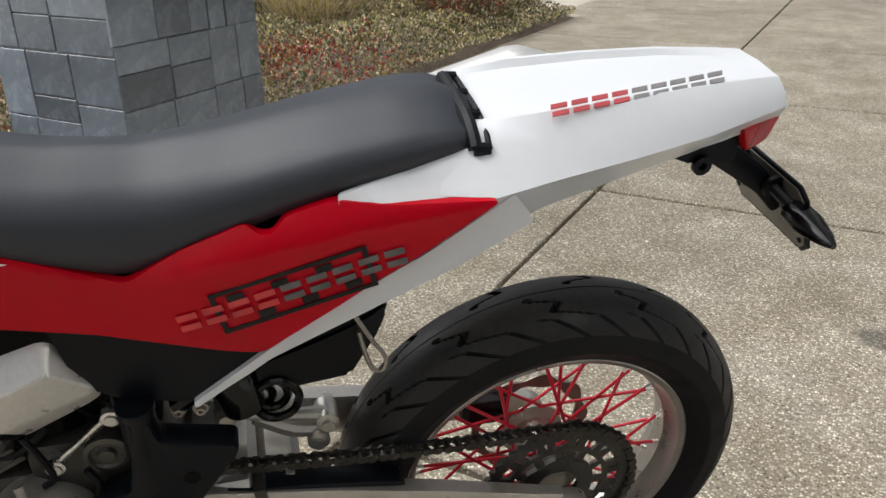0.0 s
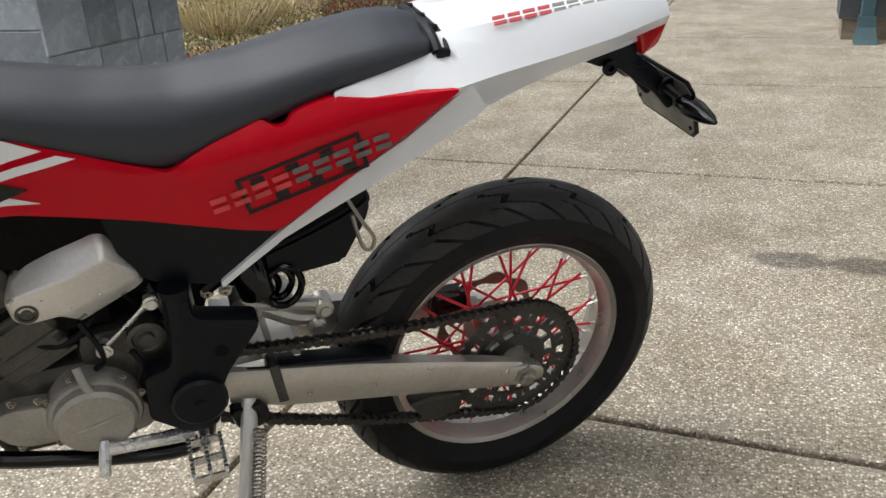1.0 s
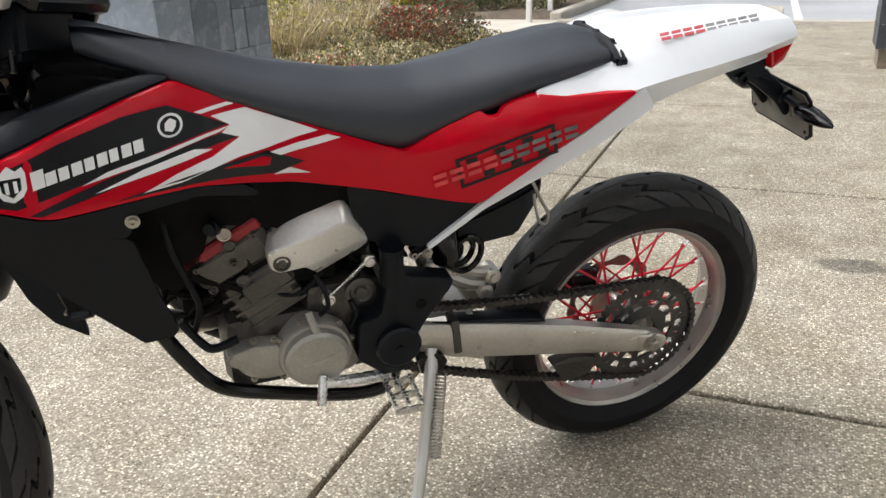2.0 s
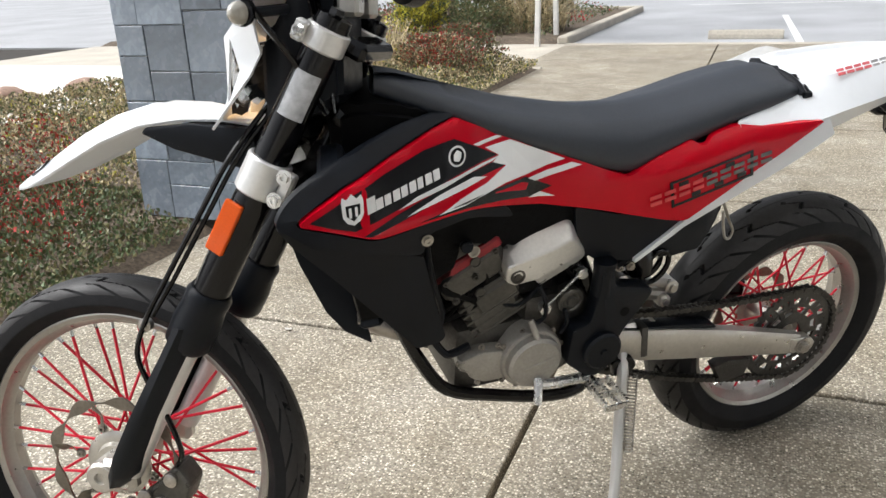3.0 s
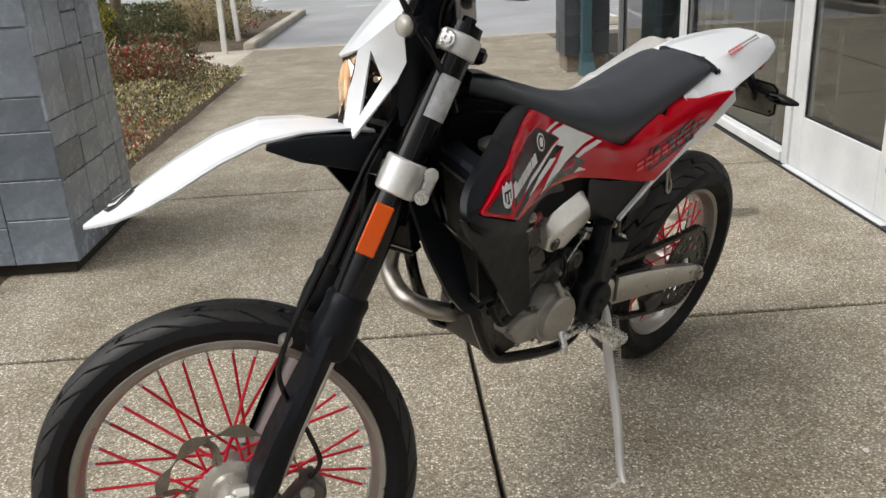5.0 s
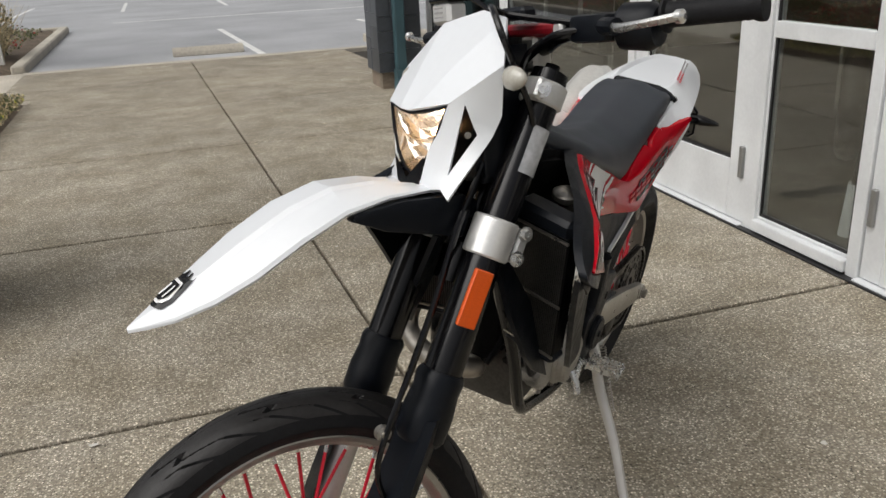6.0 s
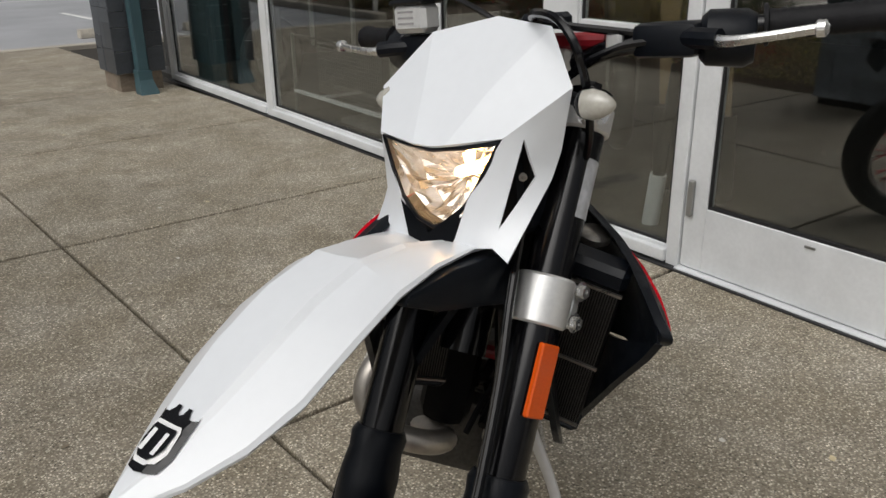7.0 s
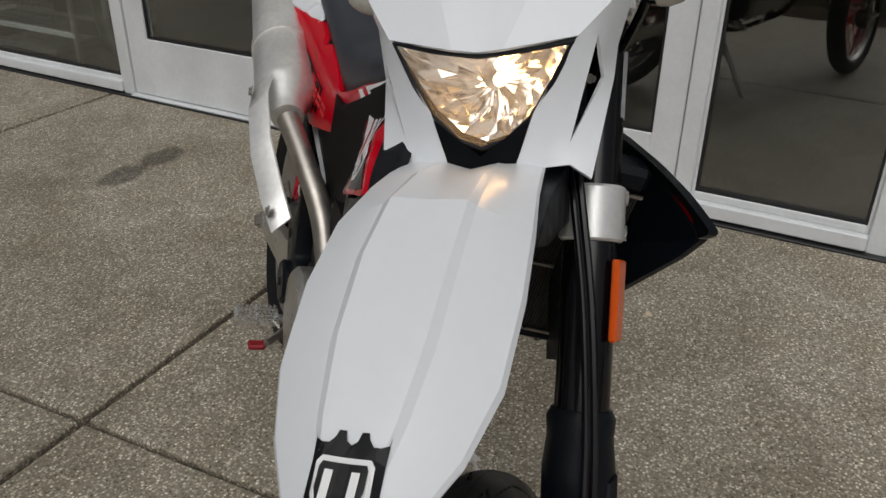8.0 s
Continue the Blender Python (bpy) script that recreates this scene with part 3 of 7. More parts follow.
TAIL = [(x, ((0, sec[0][1] - interp(x, STEP)), (sec[1][0] - .014, sec[1][1] - interp(x, STEP)), (sec[1][0] - .006, sec[1][1])) + sec[1:]) for x, sec in TAIL]
loft(bm, [[(x, y, z) for y, z in sec] + [(x, -y, z) for y, z in reversed(sec[1:-1])] for x, sec in TAIL])
tail_edges = [e for e in bm.edges if len(e.link_faces) == 2 and e.calc_face_angle(0) > radians(16)]
bmesh.ops.bevel(bm, geom=tail_edges, offset=.003, segments=2, affect="EDGES", profile=.6)
tail = bp("tail_fairing", bm, M_WHITE, "white plastic tail fairing", smooth=28)


def row_of_blocks(name, parent, place, n, w, h, gap, mats_of, label, lean=0.22):
    """A line of lettering reduced to plain slanted bars; place(u, v) gives the point, u along and v up."""
    for i in range(n):
        bm = bmesh.new()
        u0, u1 = i * (w + gap), i * (w + gap) + w
        q = [(u0, 0), (u1, 0), (u1 + lean * h, h), (u0 + lean * h, h)]
        a = [bm.verts.new(place(u, v, 0.0012)) for u, v in q]
        b = [bm.verts.new(place(u, v, 0.0)) for u, v in q]
        bm.faces.new(a)
        for k in range(4):
            bm.faces.new((a[k], b[k], b[(k + 1) % 4], a[(k + 1) % 4]))
        part(name, bm, mats_of(i), parent, label)


# seat-to-tail brackets in black rubber: flat loops hugging the seat's end
def end_point(u, x, lift):
    """u runs across the seat's end from its middle; the strip follows its crown."""
    y = math.copysign(interp(abs(u), [(0, 0), (.03, .030), (.06, .058), (.085, .080), (.115, .103), (.13, .112)]), u)
    z = interp(abs(u), [(0, .987), (.03, .987), (.06, .986), (.085, .981), (.115, .966), (.13, .958)])
    a = interp(abs(u), [(0, 0), (.03, .1), (.06, .4), (.085, .8), (.115, 1.0)])
    return (x, y + math.copysign(math.sin(a) * lift, u), z + math.cos(a) * lift - .35 * max(0, .172 - x))


bm = bmesh.new()
for x, r in ((.167, .0042), (.183, .0085)):
    tube(bm, [end_point(-.055 + k * .0186, x, -.001) for k in range(10)], r, seg=8)
for u in (-.055, .000, .055, .112):
    tube(bm, [end_point(u, .167, -.001), end_point(u, .185, -.001)], .0080, seg=8)
bp("seat_bracket", bm, M_BLACK, "slotted black rubber bracket behind the seat", smooth=40)

# dark filler under the seat, added to blacken the gap over the side panels
bm = bmesh.new()
loft(bm, [[(x, w, z0), (x, w, z1), (x, -w + .02, z1), (x, -w + .02, z0)] for x, w, z0, z1 in ((.27, .088, .905, .945), (.36, .096, .885, .930), (.45, .098, .862, .905), (.54, .096, .838, .880), (.62, .094, .838, .885))])
bp("seat_base", bm, M_BLACK, "black filler block under the seat")

for sd in (1, -1):
    # white wedge over the red panel
    bm = drape(rounded([(.333, .913), (.337, .932), (.255, .950), (.19, .966), (.15, .962), (.15, .930), (.292, .925)], .006), lambda x, z: interp(x, [(.15, .152), (.26, .131), (.335, .122)]) - 1.15 * max(0, z - .926), 0, .006, .03, sd)
    bp("tail_wedge", bm, M_WHITE, smooth=50)
    # strip of white along the rear edge of the side panel
    bm = drape(rounded([(.150, .934), (.242, .860), (.336, .800), (.420, .744), (.471, .704), (.520, .664), (.518, .655), (.473, .690), (.424, .726), (.372, .752), (.304, .785), (.215, .836), (.124, .897)], .005),
               lambda x, z: interp(x, SIDE) - .008, 0, .022, .05, sd)
    bp("subframe_cover", bm, M_WHITE, "white strip over the rear subframe", smooth=50)
    # red side panel running forward into the tank shroud
    red = [(.167, .933), (.292, .925), (.336, .929), (.372, .921), (.394, .914), (.406, .899), (.424, .900), (.435, .910), (.468, .897), (.499, .886), (.530, .871), (.562, .853), (.60, .866), (.69, .905), (.815, .957), (.908, .999), (.98, .986), (1.06, .971), (1.132, .954), (1.189, .933), (1.206, .923),
           (1.166, .908), (1.120, .889), (1.078, .871), (1.038, .868), (.958, .864), (.90, .860), (.82, .845), (.74, .826), (.68, .810), (.58, .781), (.48, .756), (.431, .748), (.343, .804), (.245, .871)]
    bm = drape(rounded(red, .01), side_y, 0.004, .012, .016, sd)
    side_panel = bp("side_panel", bm, M_RED, "glossy red side panel with white and black graphics", smooth=50)

    def decal(name, outline, material, off, label="", r=0.0):
        part(name, drape(rounded(outline, r) if r else outline, side_y, .004 + off, .0006, .035, sd), material, side_panel, label)

    decal("black_graphic", [(1.187, .924), (1.134, .943), (1.06, .961), (.981, .972), (.919, .973), (.838, .934), (.95, .917), (1.04, .905), (1.118, .896), (1.154, .909)], M_DECALB, .0012)
    decal("black_slash", [(.823, .916), (.848, .924), (.951, .910), (1.009, .903), (1.049, .897), (1.106, .885), (1.092, .881), (1.011, .889), (.918, .902)], M_DECALB, .0012)
    decal("white_graphic", [(.860, .948), (.810, .953), (.704, .907), (.784, .893), (.827, .889), (.869, .881), (.914, .873), (.966, .873), (.921, .886), (.866, .896), (.823, .915), (.848, .924), (.835, .933)], M_DECALW, .0018)
    decal("white_slash", [(.836, .932), (.851, .926), (.951, .910), (1.04, .904), (1.007, .912), (.924, .919)], M_DECALW, .0020)
    decal("white_slash", [(.865, .906), (.901, .900), (.953, .895), (1.027, .890), (.96, .903), (.89, .911)], M_DECALW, .0020)
    decal("red_slash", [(.90, .8965), (.93, .8925), (.975, .888), (.955, .8945)], M_RED, .0026)
    decal("white_stripe", [(.781, .886), (.765, .878), (.669, .891), (.69, .899)], M_DECALW, .0018)
    decal("white_stripe", [(.883, .957), (.873, .953), (.825, .960), (.835, .963)], M_DECALW, .0018)
    decal("black_arrow", [(1.002, .872), (.904, .879), (.813, .886), (.785, .889), (.729, .861), (.773, .850), (.834, .859), (.906, .866)], M_DECALB, .0012)
    decal("white_tick", [(.778, .849), (.753, .855), (.720, .840)], M_DECALW, .0018)
    # ring badge and crest in white
    def oval(cx, cz, a, b):
        return [(cx + a * math.cos(k * math.pi / 14), cz + b * math.sin(k * math.pi / 14)) for k in range(28)]

    decal("round_badge", oval(.918, .948, .0175, .0150), M_DECALW, .0020)
    decal("badge_field", oval(.918, .948, .0140, .0120), M_DECALB, .0026)
    decal("badge_mark", [(.926, .943), (.925, .952), (.917, .957), (.909, .952), (.911, .945), (.916, .940)], M_DECALW, .0032)
    crest_rim = [(1.137, .942), (1.135, .949), (1.128, .944), (1.120, .951), (1.112, .943), (1.104, .947), (1.101, .939), (1.102, .920), (1.108, .911), (1.119, .906), (1.130, .911), (1.136, .920)]
    decal("crest", crest_rim, M_DECALW, .0020)
    decal("crest_field", [(1.131, .936), (1.107, .935), (1.108, .921), (1.119, .912), (1.130, .921)], M_DECALB, .0026)
    for cx in (1.114, 1.124):
        decal("crest_bar", [(cx + .0022, .932), (cx - .0022, .932), (cx - .0022, .918), (cx + .0022, .918)], M_DECALW, .0032)

    def on_side(u, v, o, x0=1.096, z0=.9155, dx=-.998, dz=.075):
        x, z = x0 + dx * u, z0 + dz * u + v
        return (x, flank(sd, x, side_y(x, z) + .0062 + o), z)

    for i, (w, h) in enumerate(((.015, .022), (.013, .015), (.012, .015), (.013, .015), (.012, .015), (.013, .015), (.011, .015), (.013, .015), (.013, .015))):
        u0 = i * .0158
        row_of_blocks("lettering_bar", side_panel, lambda u, v, o, u0=u0: on_side(u + u0, v, o), 1, w, h, 0, lambda k: M_DECALW, "white bar of lettering", 0.0)

    # dealer lettering over a black frame, as plain bars
    def on_rear(u, v, o, x0=.514, z0=.787, dx=-.960, dz=.278):
        x, z = x0 + dx * u + .25 * v, z0 + dz * u + v
        return (x, flank(sd, x, side_y(x, z) + .0052 + o), z)

    for u0, u1, v0, v1 in ((.045, .217, -.018, -.013), (.045, .217, .031, .036), (.042, .048, -.018, .036), (.214, .220, -.018, .036)):
        row_of_blocks("frame_bar", side_panel, lambda u, v, o, a=u0, b=v0: on_rear(u + a, v + b, o), 1, u1 - u0, v1 - v0, 0, lambda k: M_DECALB, "", 0.0)
    for i in range(6):
        row_of_blocks("frame_mark", side_panel, lambda u, v, o, a=.060 + i * .025, b=(-.011 if i % 2 else .020): on_rear(u + a, v + b, o), 1, .019, .009, 0, lambda k: M_DECALB, "", 0.0)
    for v0 in (0, .0135):
        row_of_blocks("lettering_bar", side_panel, lambda u, v, o: on_rear(u, v + v0, o + .0008), 9, .0225, .0075, .0070,
                      lambda i: M_DECALP if i < 4 else M_DECALD, "faded lettering reduced to a bar", .0)

    # black tank shroud above and below the red
    shroud = [(.905, 1.003), (.93, 1.008), (1.015, 1.004), (1.091, .994), (1.16, .975), (1.204, .958), (1.228, .940), (1.238, .925), (1.214, .908), (1.148, .872), (1.09, .846), (.992, .806), (.988, .840), (.94, .850), (.88, .838), (.80, .815), (.82, .841), (.90, .857), (.958, .861), (1.038, .864), (1.082, .867), (1.124, .886), (1.170, .905), (1.212, .923), (1.192, .937), (1.134, .959), (1.06, .976), (.98, .991)]
    bp("tank_shroud", drape(rounded(shroud, .018, 4), side_y, 0.0, .014, .03, sd), M_BLACK, "black plastic radiator shroud", smooth=50)
    liner = [(.86, .968), (.905, .99), (.996, .992), (1.09, .975), (1.17, .940), (1.225, .912), (1.16, .860), (1.09, .846), (1.0, .835), (.89, .835)]
    bp("shroud_liner", drape(rounded(liner, .018, 4), side_y, -.012, .004, .04, sd), M_BLACK, "black inner face of the shroud", smooth=50)
    lower = [(1.234, .918), (1.19, .892), (1.10, .846), (1.03, .818), (.994, .806), (.985, .77), (.966, .69), (.950, .637), (.960, .626), (1.002, .622), (1.075, .714), (1.145, .802), (1.21, .880)]
    bp("radiator_guard", drape(rounded(lower, .006), lambda x, z: .196 + .17 * max(0, x - 1.0) + .03 * max(0, z - .8), 0, .010, .04, sd), M_BLACK, "black plastic radiator guard", smooth=50)
    blade = [(1.212, .900), (1.185, .79), (1.150, .705), (1.122, .668), (1.078, .640), (1.090, .72), (1.105, .785), (1.17, .880)]
    bp("radiator_blade", drape(rounded(blade, .005), lambda x, z: .172 - .33 * (z - .66), 0, .010, .04, sd), M_BLACK, "black plastic air blade in front of the radiator", smooth=50)
    bm = bmesh.new()
    bolt(bm, (.988, flank(sd, .988, side_y(.988, .834) + .003), .834), (0, sd, 0), .007)
    bp("shroud_bolt", bm, M_STEEL)
    # airbox side below the red panel
    air = [(.66, .795), (.575, .768), (.418, .742), (.50, .680), (.522, .658), (.603, .672), (.64, .70), (.65, .74)]
    bp("airbox_cover", drape(rounded(air, .008), lambda x, z: interp(x, SIDE) - .016, 0, .03, .04, sd), M_BLACK, "matt black airbox side cover", smooth=50)

# name of the dealer on the tail, as plain bars
for v0 in (0, .0095):
    row_of_blocks("lettering_bar", tail, lambda u, v, o: (.094 - .985 * u, .092 - .150 * u - .80 * (v + v0), .9885 + .046 * u + .55 * (v + v0) + o + .0042), 9, .021, .0055, .0052,
                  lambda i: M_DECALR if i < 4 else M_DECALG, "lettering reduced to a bar", .2)

# tail lamp, plate hanger, plate and rear turn signals
bm = plate(rounded([(-.196, .982), (-.222, .966), (-.208, .924), (-.182, .908), (-.168, .950)], .006), -.066, .066, .005)
bp("tail_lamp", bm, M_REDLENS, "red tail lamp lens")
bm = bmesh.new()
loft(bm, [[(x, -w, z0), (x, w, z0), (x, w, z1), (x, -w, z1)] for x, w, z0, z1 in ((-.06, .05, .915, .940), (-.11, .055, .895, .945), (-.18, .05, .890, .95))])
holder = bp("plate_holder", bm, M_BLACK, "black plastic number-plate hanger")
for yy in (-.034, .034):      # two side walls of the hanger's channel
    arm = [(-.125, .900), (-.185, .905), (-.232, .872), (-.262, .842), (-.282, .800), (-.270, .792), (-.235, .828), (-.175, .868)]
    part("arm", plate(rounded(arm, .008), yy - .004, yy + .004, .002), M_BLACK, holder, smooth=35)
bm = bmesh.new()
loft(bm, [[(x, -w, z), (x, w, z), (x - .004, w, z - .004), (x - .004, -w, z - .004)] for x, w, z in ((-.16, .036, .905), (-.20, .036, .897), (-.245, .036, .858), (-.272, .030, .825))])
part("channel_web", bm, M_BLACK, holder, smooth=35)
bm = bmesh.new()
turned(bm, (-.128, .052, .892), (0, 1, 0), [(0, .006), (.004, .013), (.010, .013), (.010, .006), (.004, .005)], seg=14)
part("cable_loop", bm, M_BLACK, holder, smooth=35)
PL = Matrix.Translation((-.277, .005, .806)) @ Matrix.Rotation(radians(18), 4, "Y")


def plate_sheet(half_w, half_h, cut, x0, x1):
    """A sheet across the bike with cut corners, from x0 to x1 along its normal."""
    rim = [(-half_w + cut, half_h), (half_w - cut, half_h), (half_w, half_h - cut), (half_w, -half_h + cut), (half_w - cut, -half_h), (-half_w + cut, -half_h), (-half_w, -half_h + cut), (-half_w, half_h - cut)]
    bm = bmesh.new()
    loft(bm, [[(x, y, z) for y, z in rim] for x in (x0, x1)])
    bmesh.ops.recalc_face_normals(bm, faces=bm.faces)
    bmesh.ops.bevel(bm, geom=bm.edges[:], offset=.0008, segments=1, affect="EDGES")
    bm.transform(PL)
    return bm


part("plate_frame", plate_sheet(.094, .056, .016, -.008, -.004), M_BLACK, holder, "black plastic frame round the number plate")
part("number_plate", plate_sheet(.088, .050, .013, -.0036, -.0018), M_DARKPLATE, holder, "dull embossed metal number plate seen from behind")
for k in range(6):
    bm = boxes((-.0018, -.0004, -.062 + k * .0215, -.048 + k * .0215, -.018, .022), bevel=.0008)
    bm.transform(PL)
    part("plate_bar", bm, M_DARKPLATE, holder)
for yy in (-.078, .078):
    bm = bmesh.new()
    turned(bm, (-.0018, yy, -.034), (1, 0, 0), [(0, .004), (.002, .004), (.003, .002), (.003, 0)], seg=10)
    bm.transform(PL)
    part("plate_screw", bm, M_GLOSS, holder)
for sd in (1, -1):
    bm = bmesh.new()
    tube(bm, [(-.250, sd * .034, .842), (-.262, sd * .085, .828)], .008, seg=8)
    turned(bm, (-.254, sd * .040, .840), (-.15, sd, -.15), [(0, .016), (.006, .016), (.008, .009)], seg=16)
    sig = bp("turn_signal_stalk", bm, M_BLACK)
    bm = bmesh.new()
    loft(bm, [[(-.266 + a * math.cos(t), sd * y, .823 + b * math.sin(t)) for t in (2 * math.pi * k / 12 for k in range(12))] for y, a, b in ((.07, .010, .010), (.085, .022, .017), (.115, .022, .016), (.15, .013, .010), (.168, .004, .004))])
    part("turn_signal", bm, M_GLOSS, sig, "small dark rear turn signal", smooth=50)

# hook under the tail and black inner mudguard
bm = bmesh.new()
hook = [(.33, .10, .775), (.315, .105, .745), (.300, .106, .715), (.286, .108, .690), (.290, .110, .672), (.303, .110, .676), (.312, .108, .705), (.318, .106, .735)]
tube(bm, hook, .0032, seg=6, curve=4)
bp("helmet_hook", bm, M_STEEL)
bm = bmesh.new()
loft(bm, [[(x, -w, z0), (x, w, z0), (x, w * .9, z1), (x, -w * .9, z1)] for x, w, z0, z1 in ((.45, .070, .640, .668), (.40, .072, .622, .685), (.325, .070, .628, .712), (.285, .062, .690, .728), (.272, .05, .712, .732))])
bmesh.ops.bevel(bm, geom=bm.edges[:], offset=.006, segments=2, affect="EDGES")
bp("inner_mudguard", bm, M_BLACK, "black inner rear mudguard")
bm = bmesh.new()
loft(bm, [[(x, -w, z), (x, w, z), (x, w, z + .015), (x, -w, z + .015)] for x, w, z in ((.30, .07, .76), (.15, .08, .845), (.0, .07, .895), (-.15, .06, .925), (-.2, .05, .935))])
bp("tail_underside", bm, M_WHITE, "white underside of the tail", smooth=30)

# frame, subframe and engine cradle
bm = bmesh.new()
for sd in (1, -1):
    tube(bm, [(.545, sd * .095, .645), (.40, sd * .095, .735), (.22, sd * .085, .865)], .011, seg=8)
    tube(bm, [(1.10, sd * .03, .90), (1.06, sd * .06, .75), (1.00, sd * .085, .60), (.955, sd * .09, .50), (.90, sd * .09, .420), (.80, sd * .085, .375), (.66, sd * .085, .335), (.59, sd * .09, .345), (.57, sd * .095, .40)], .0135, seg=10, curve=4)
    tube(bm, [(1.09, sd * .03, 1.0), (.95, sd * .085, .90), (.75, sd * .055, .80), (.64, sd * .05, .70), (.575, sd * .080, .56)], .018, seg=8, curve=3)
tube(bm, [(1.06, 0, .99), (1.16, 0, .80)], .032, seg=14)
bp("frame", bm, M_GLOSS, "black steel frame tubes")
for sd in (1, -1):
    bracket = [(.600, .668), (.572, .660), (.566, .622), (.474, .598), (.478, .580), (.528, .512), (.542, .482), (.550, .440), (.556, .412), (.586, .402), (.612, .412), (.656, .452), (.650, .534), (.612, .542), (.600, .606)]
    bp("pivot_plate", plate(rounded(bracket, .009), sd * .092, sd * .132, .005), M_BLACK, "black frame plate at the swingarm pivot")
    bm = bmesh.new()
    turned(bm, (.580, sd * .132, .474), (0, sd, 0), [(0, .043), (.010, .043), (.015, .038), (.015, .008), (.019, .007), (.019, 0)], seg=28)
    bp("pivot_cap", bm, M_BLACK)
    # the hole is a near-black disc on the plate, its shade put into colour
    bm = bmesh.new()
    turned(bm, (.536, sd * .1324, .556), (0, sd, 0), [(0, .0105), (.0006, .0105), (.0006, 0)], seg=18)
    bp("plate_hole", bm, M_DARK, "near-black disc standing for the shade in a frame plate hole")
    bm = bmesh.new()
    turned(bm, (.586, sd * .112, .600), (0, 0, 1), [(0, .022), (.060, .021), (.064, .0225), (.074, .0225)], seg=18)
    bp("frame_socket", bm, M_BLACK)
bolts(bike, ((.541, .098, .642), (.515, .098, .640)), (0, 1, 0), .0065, .008, M_STEEL, "subframe_bolt")

# engine: cases, cylinder, head and covers
bm = bmesh.new()
box(bm, .60, .885, -.115, .080, .385, .550, bevel=.03, seg=2)
box(bm, .56, .74, -.10, .085, .46, .60, bevel=.03, seg=2)
bp("crankcase", bm, M_SPROCKET, "dark oily engine crankcase")
bm = bmesh.new()
turned(bm, (.729, .062, .474), (0, 1, 0), [(0, .068), (.050, .068), (.056, .065), (.057, .060), (.070, .058), (.076, .052), (.077, .03), (.077, 0)], seg=48)
clutch = bp("clutch_cover", bm, M_COVER, "round bare alloy engine cover")
bm = bmesh.new()
tube(bm, [(.724, .128, .522), (.732, .124, .545), (.738, .112, .566)], [.0075, .007, .0065], seg=10)
part("cable_boss", bm, M_COVER, clutch, smooth=35)
bm = bmesh.new()
tube(bm, [(.757, .1375, .468), (.715, .139, .477), (.679, .1365, .487)], .0030, seg=6)
part("rib", bm, M_COVER, clutch, smooth=35)
bm = plate(rounded([(.775, .525), (.716, .540), (.690, .520), (.640, .440), (.660, .415), (.735, .408), (.790, .440)], .018), .055, .108, .006, 2)
part("cover_base", bm, M_COVER, clutch, "bare alloy flange behind the round cover", smooth=35)
bolts(clutch, [(.729 + .0705 * math.cos(a), .106, .474 + .0705 * math.sin(a)) for a in (.55, 1.25, 2.3, 2.9, 4.0, 5.1)], (0, 1, 0), .004, .006)
bm = plate(rounded([(.884, .474), (.882, .500), (.868, .502), (.838, .511), (.785, .505), (.78, .432), (.83, .434), (.858, .450), (.866, .468)], .010), .06, .112, .007, 2)
gen = bp("generator_cover", bm, M_COVER, "bare alloy side cover")
bolts(gen, ((.882, .100, .488), (.835, .100, .517), (.80, .102, .514), (.84, .102, .434), (.788, .104, .428)), (0, 1, 0), .0045, .007)
CYL = Matrix.Translation((.79, 0, .56)) @ Matrix.Rotation(radians(28), 4, "Y")
bm = boxes((-.058, .058, -.075, .078, -.02, .095), bevel=.012)
box(bm, -.066, .030, -.05, .083, .03, .08, bevel=.008)
bm.transform(CYL)
bp("cylinder", bm, M_GREYCAST, "alloy cylinder barrel")
bm = boxes((-.072, .070, -.085, .090, .098, .168), bevel=.014)
bm.transform(CYL)
head = bp("cylinder_head", bm, M_GREYCAST, "alloy cylinder head")
bm = boxes((-.060, .060, -.080, .084, .170, .215), bevel=.014)
bm.transform(CYL)
part("cam_cover", bm, M_GREYCAST, head, "oily cast cam cover", smooth=35)
bm = boxes((-.0745, .0725, -.086, .092, .160, .182), bevel=.004)
bm.transform(CYL)
part("cover_gasket", bm, M_REDTRIM, head, "dark red edge of the cam cover", smooth=35)
for p in ((.856, .096, .712), (.84, .092, .64)):
    bm = bmesh.new()
    turned(bm, p, (0, 1, 0), [(0, .011), (.003, .011), (.004, .009), (.0015, .008), (.0015, 0)], seg=20)
    part("plug", bm, M_GREYCAST, head, smooth=35)

# bare alloy guard over the starter side, with its bolt, and a link arm
OUT = [(.800, .112, .695), (.796, .112, .664), (.780, .114, .655), (.737, .116, .660), (.715, .094, .631), (.635, .090, .668), (.623, .094, .678), (.625, .100, .693), (.660, .084, .768), (.677, .076, .778), (.738, .076, .755), (.790, .090, .716)]
bm = bmesh.new()
o = [bm.verts.new(p) for p in OUT]
c0, c1, c2 = (bm.verts.new(p) for p in ((.786, .119, .703), (.711, .121, .722), (.667, .118, .738)))
back = [bm.verts.new((p[0], .028, p[2])) for p in OUT]
for f in ((o[11], o[10], c1, c0), (o[10], o[9], c2, c1), (o[9], o[8], c2), (o[8], o[7], c2), (o[0], o[11], c0), (o[0], c0, o[1]), (o[1], c0, c1, o[3], o[2]), (c1, c2, o[7], o[3]), (o[3], o[7], o[6], o[5], o[4])):
    bm.faces.new(f)
for k in range(12):
    bm.faces.new((o[k], o[(k + 1) % 12], back[(k + 1) % 12], back[k]))
bm.faces.new(back)
bmesh.ops.recalc_face_normals(bm, faces=bm.faces)
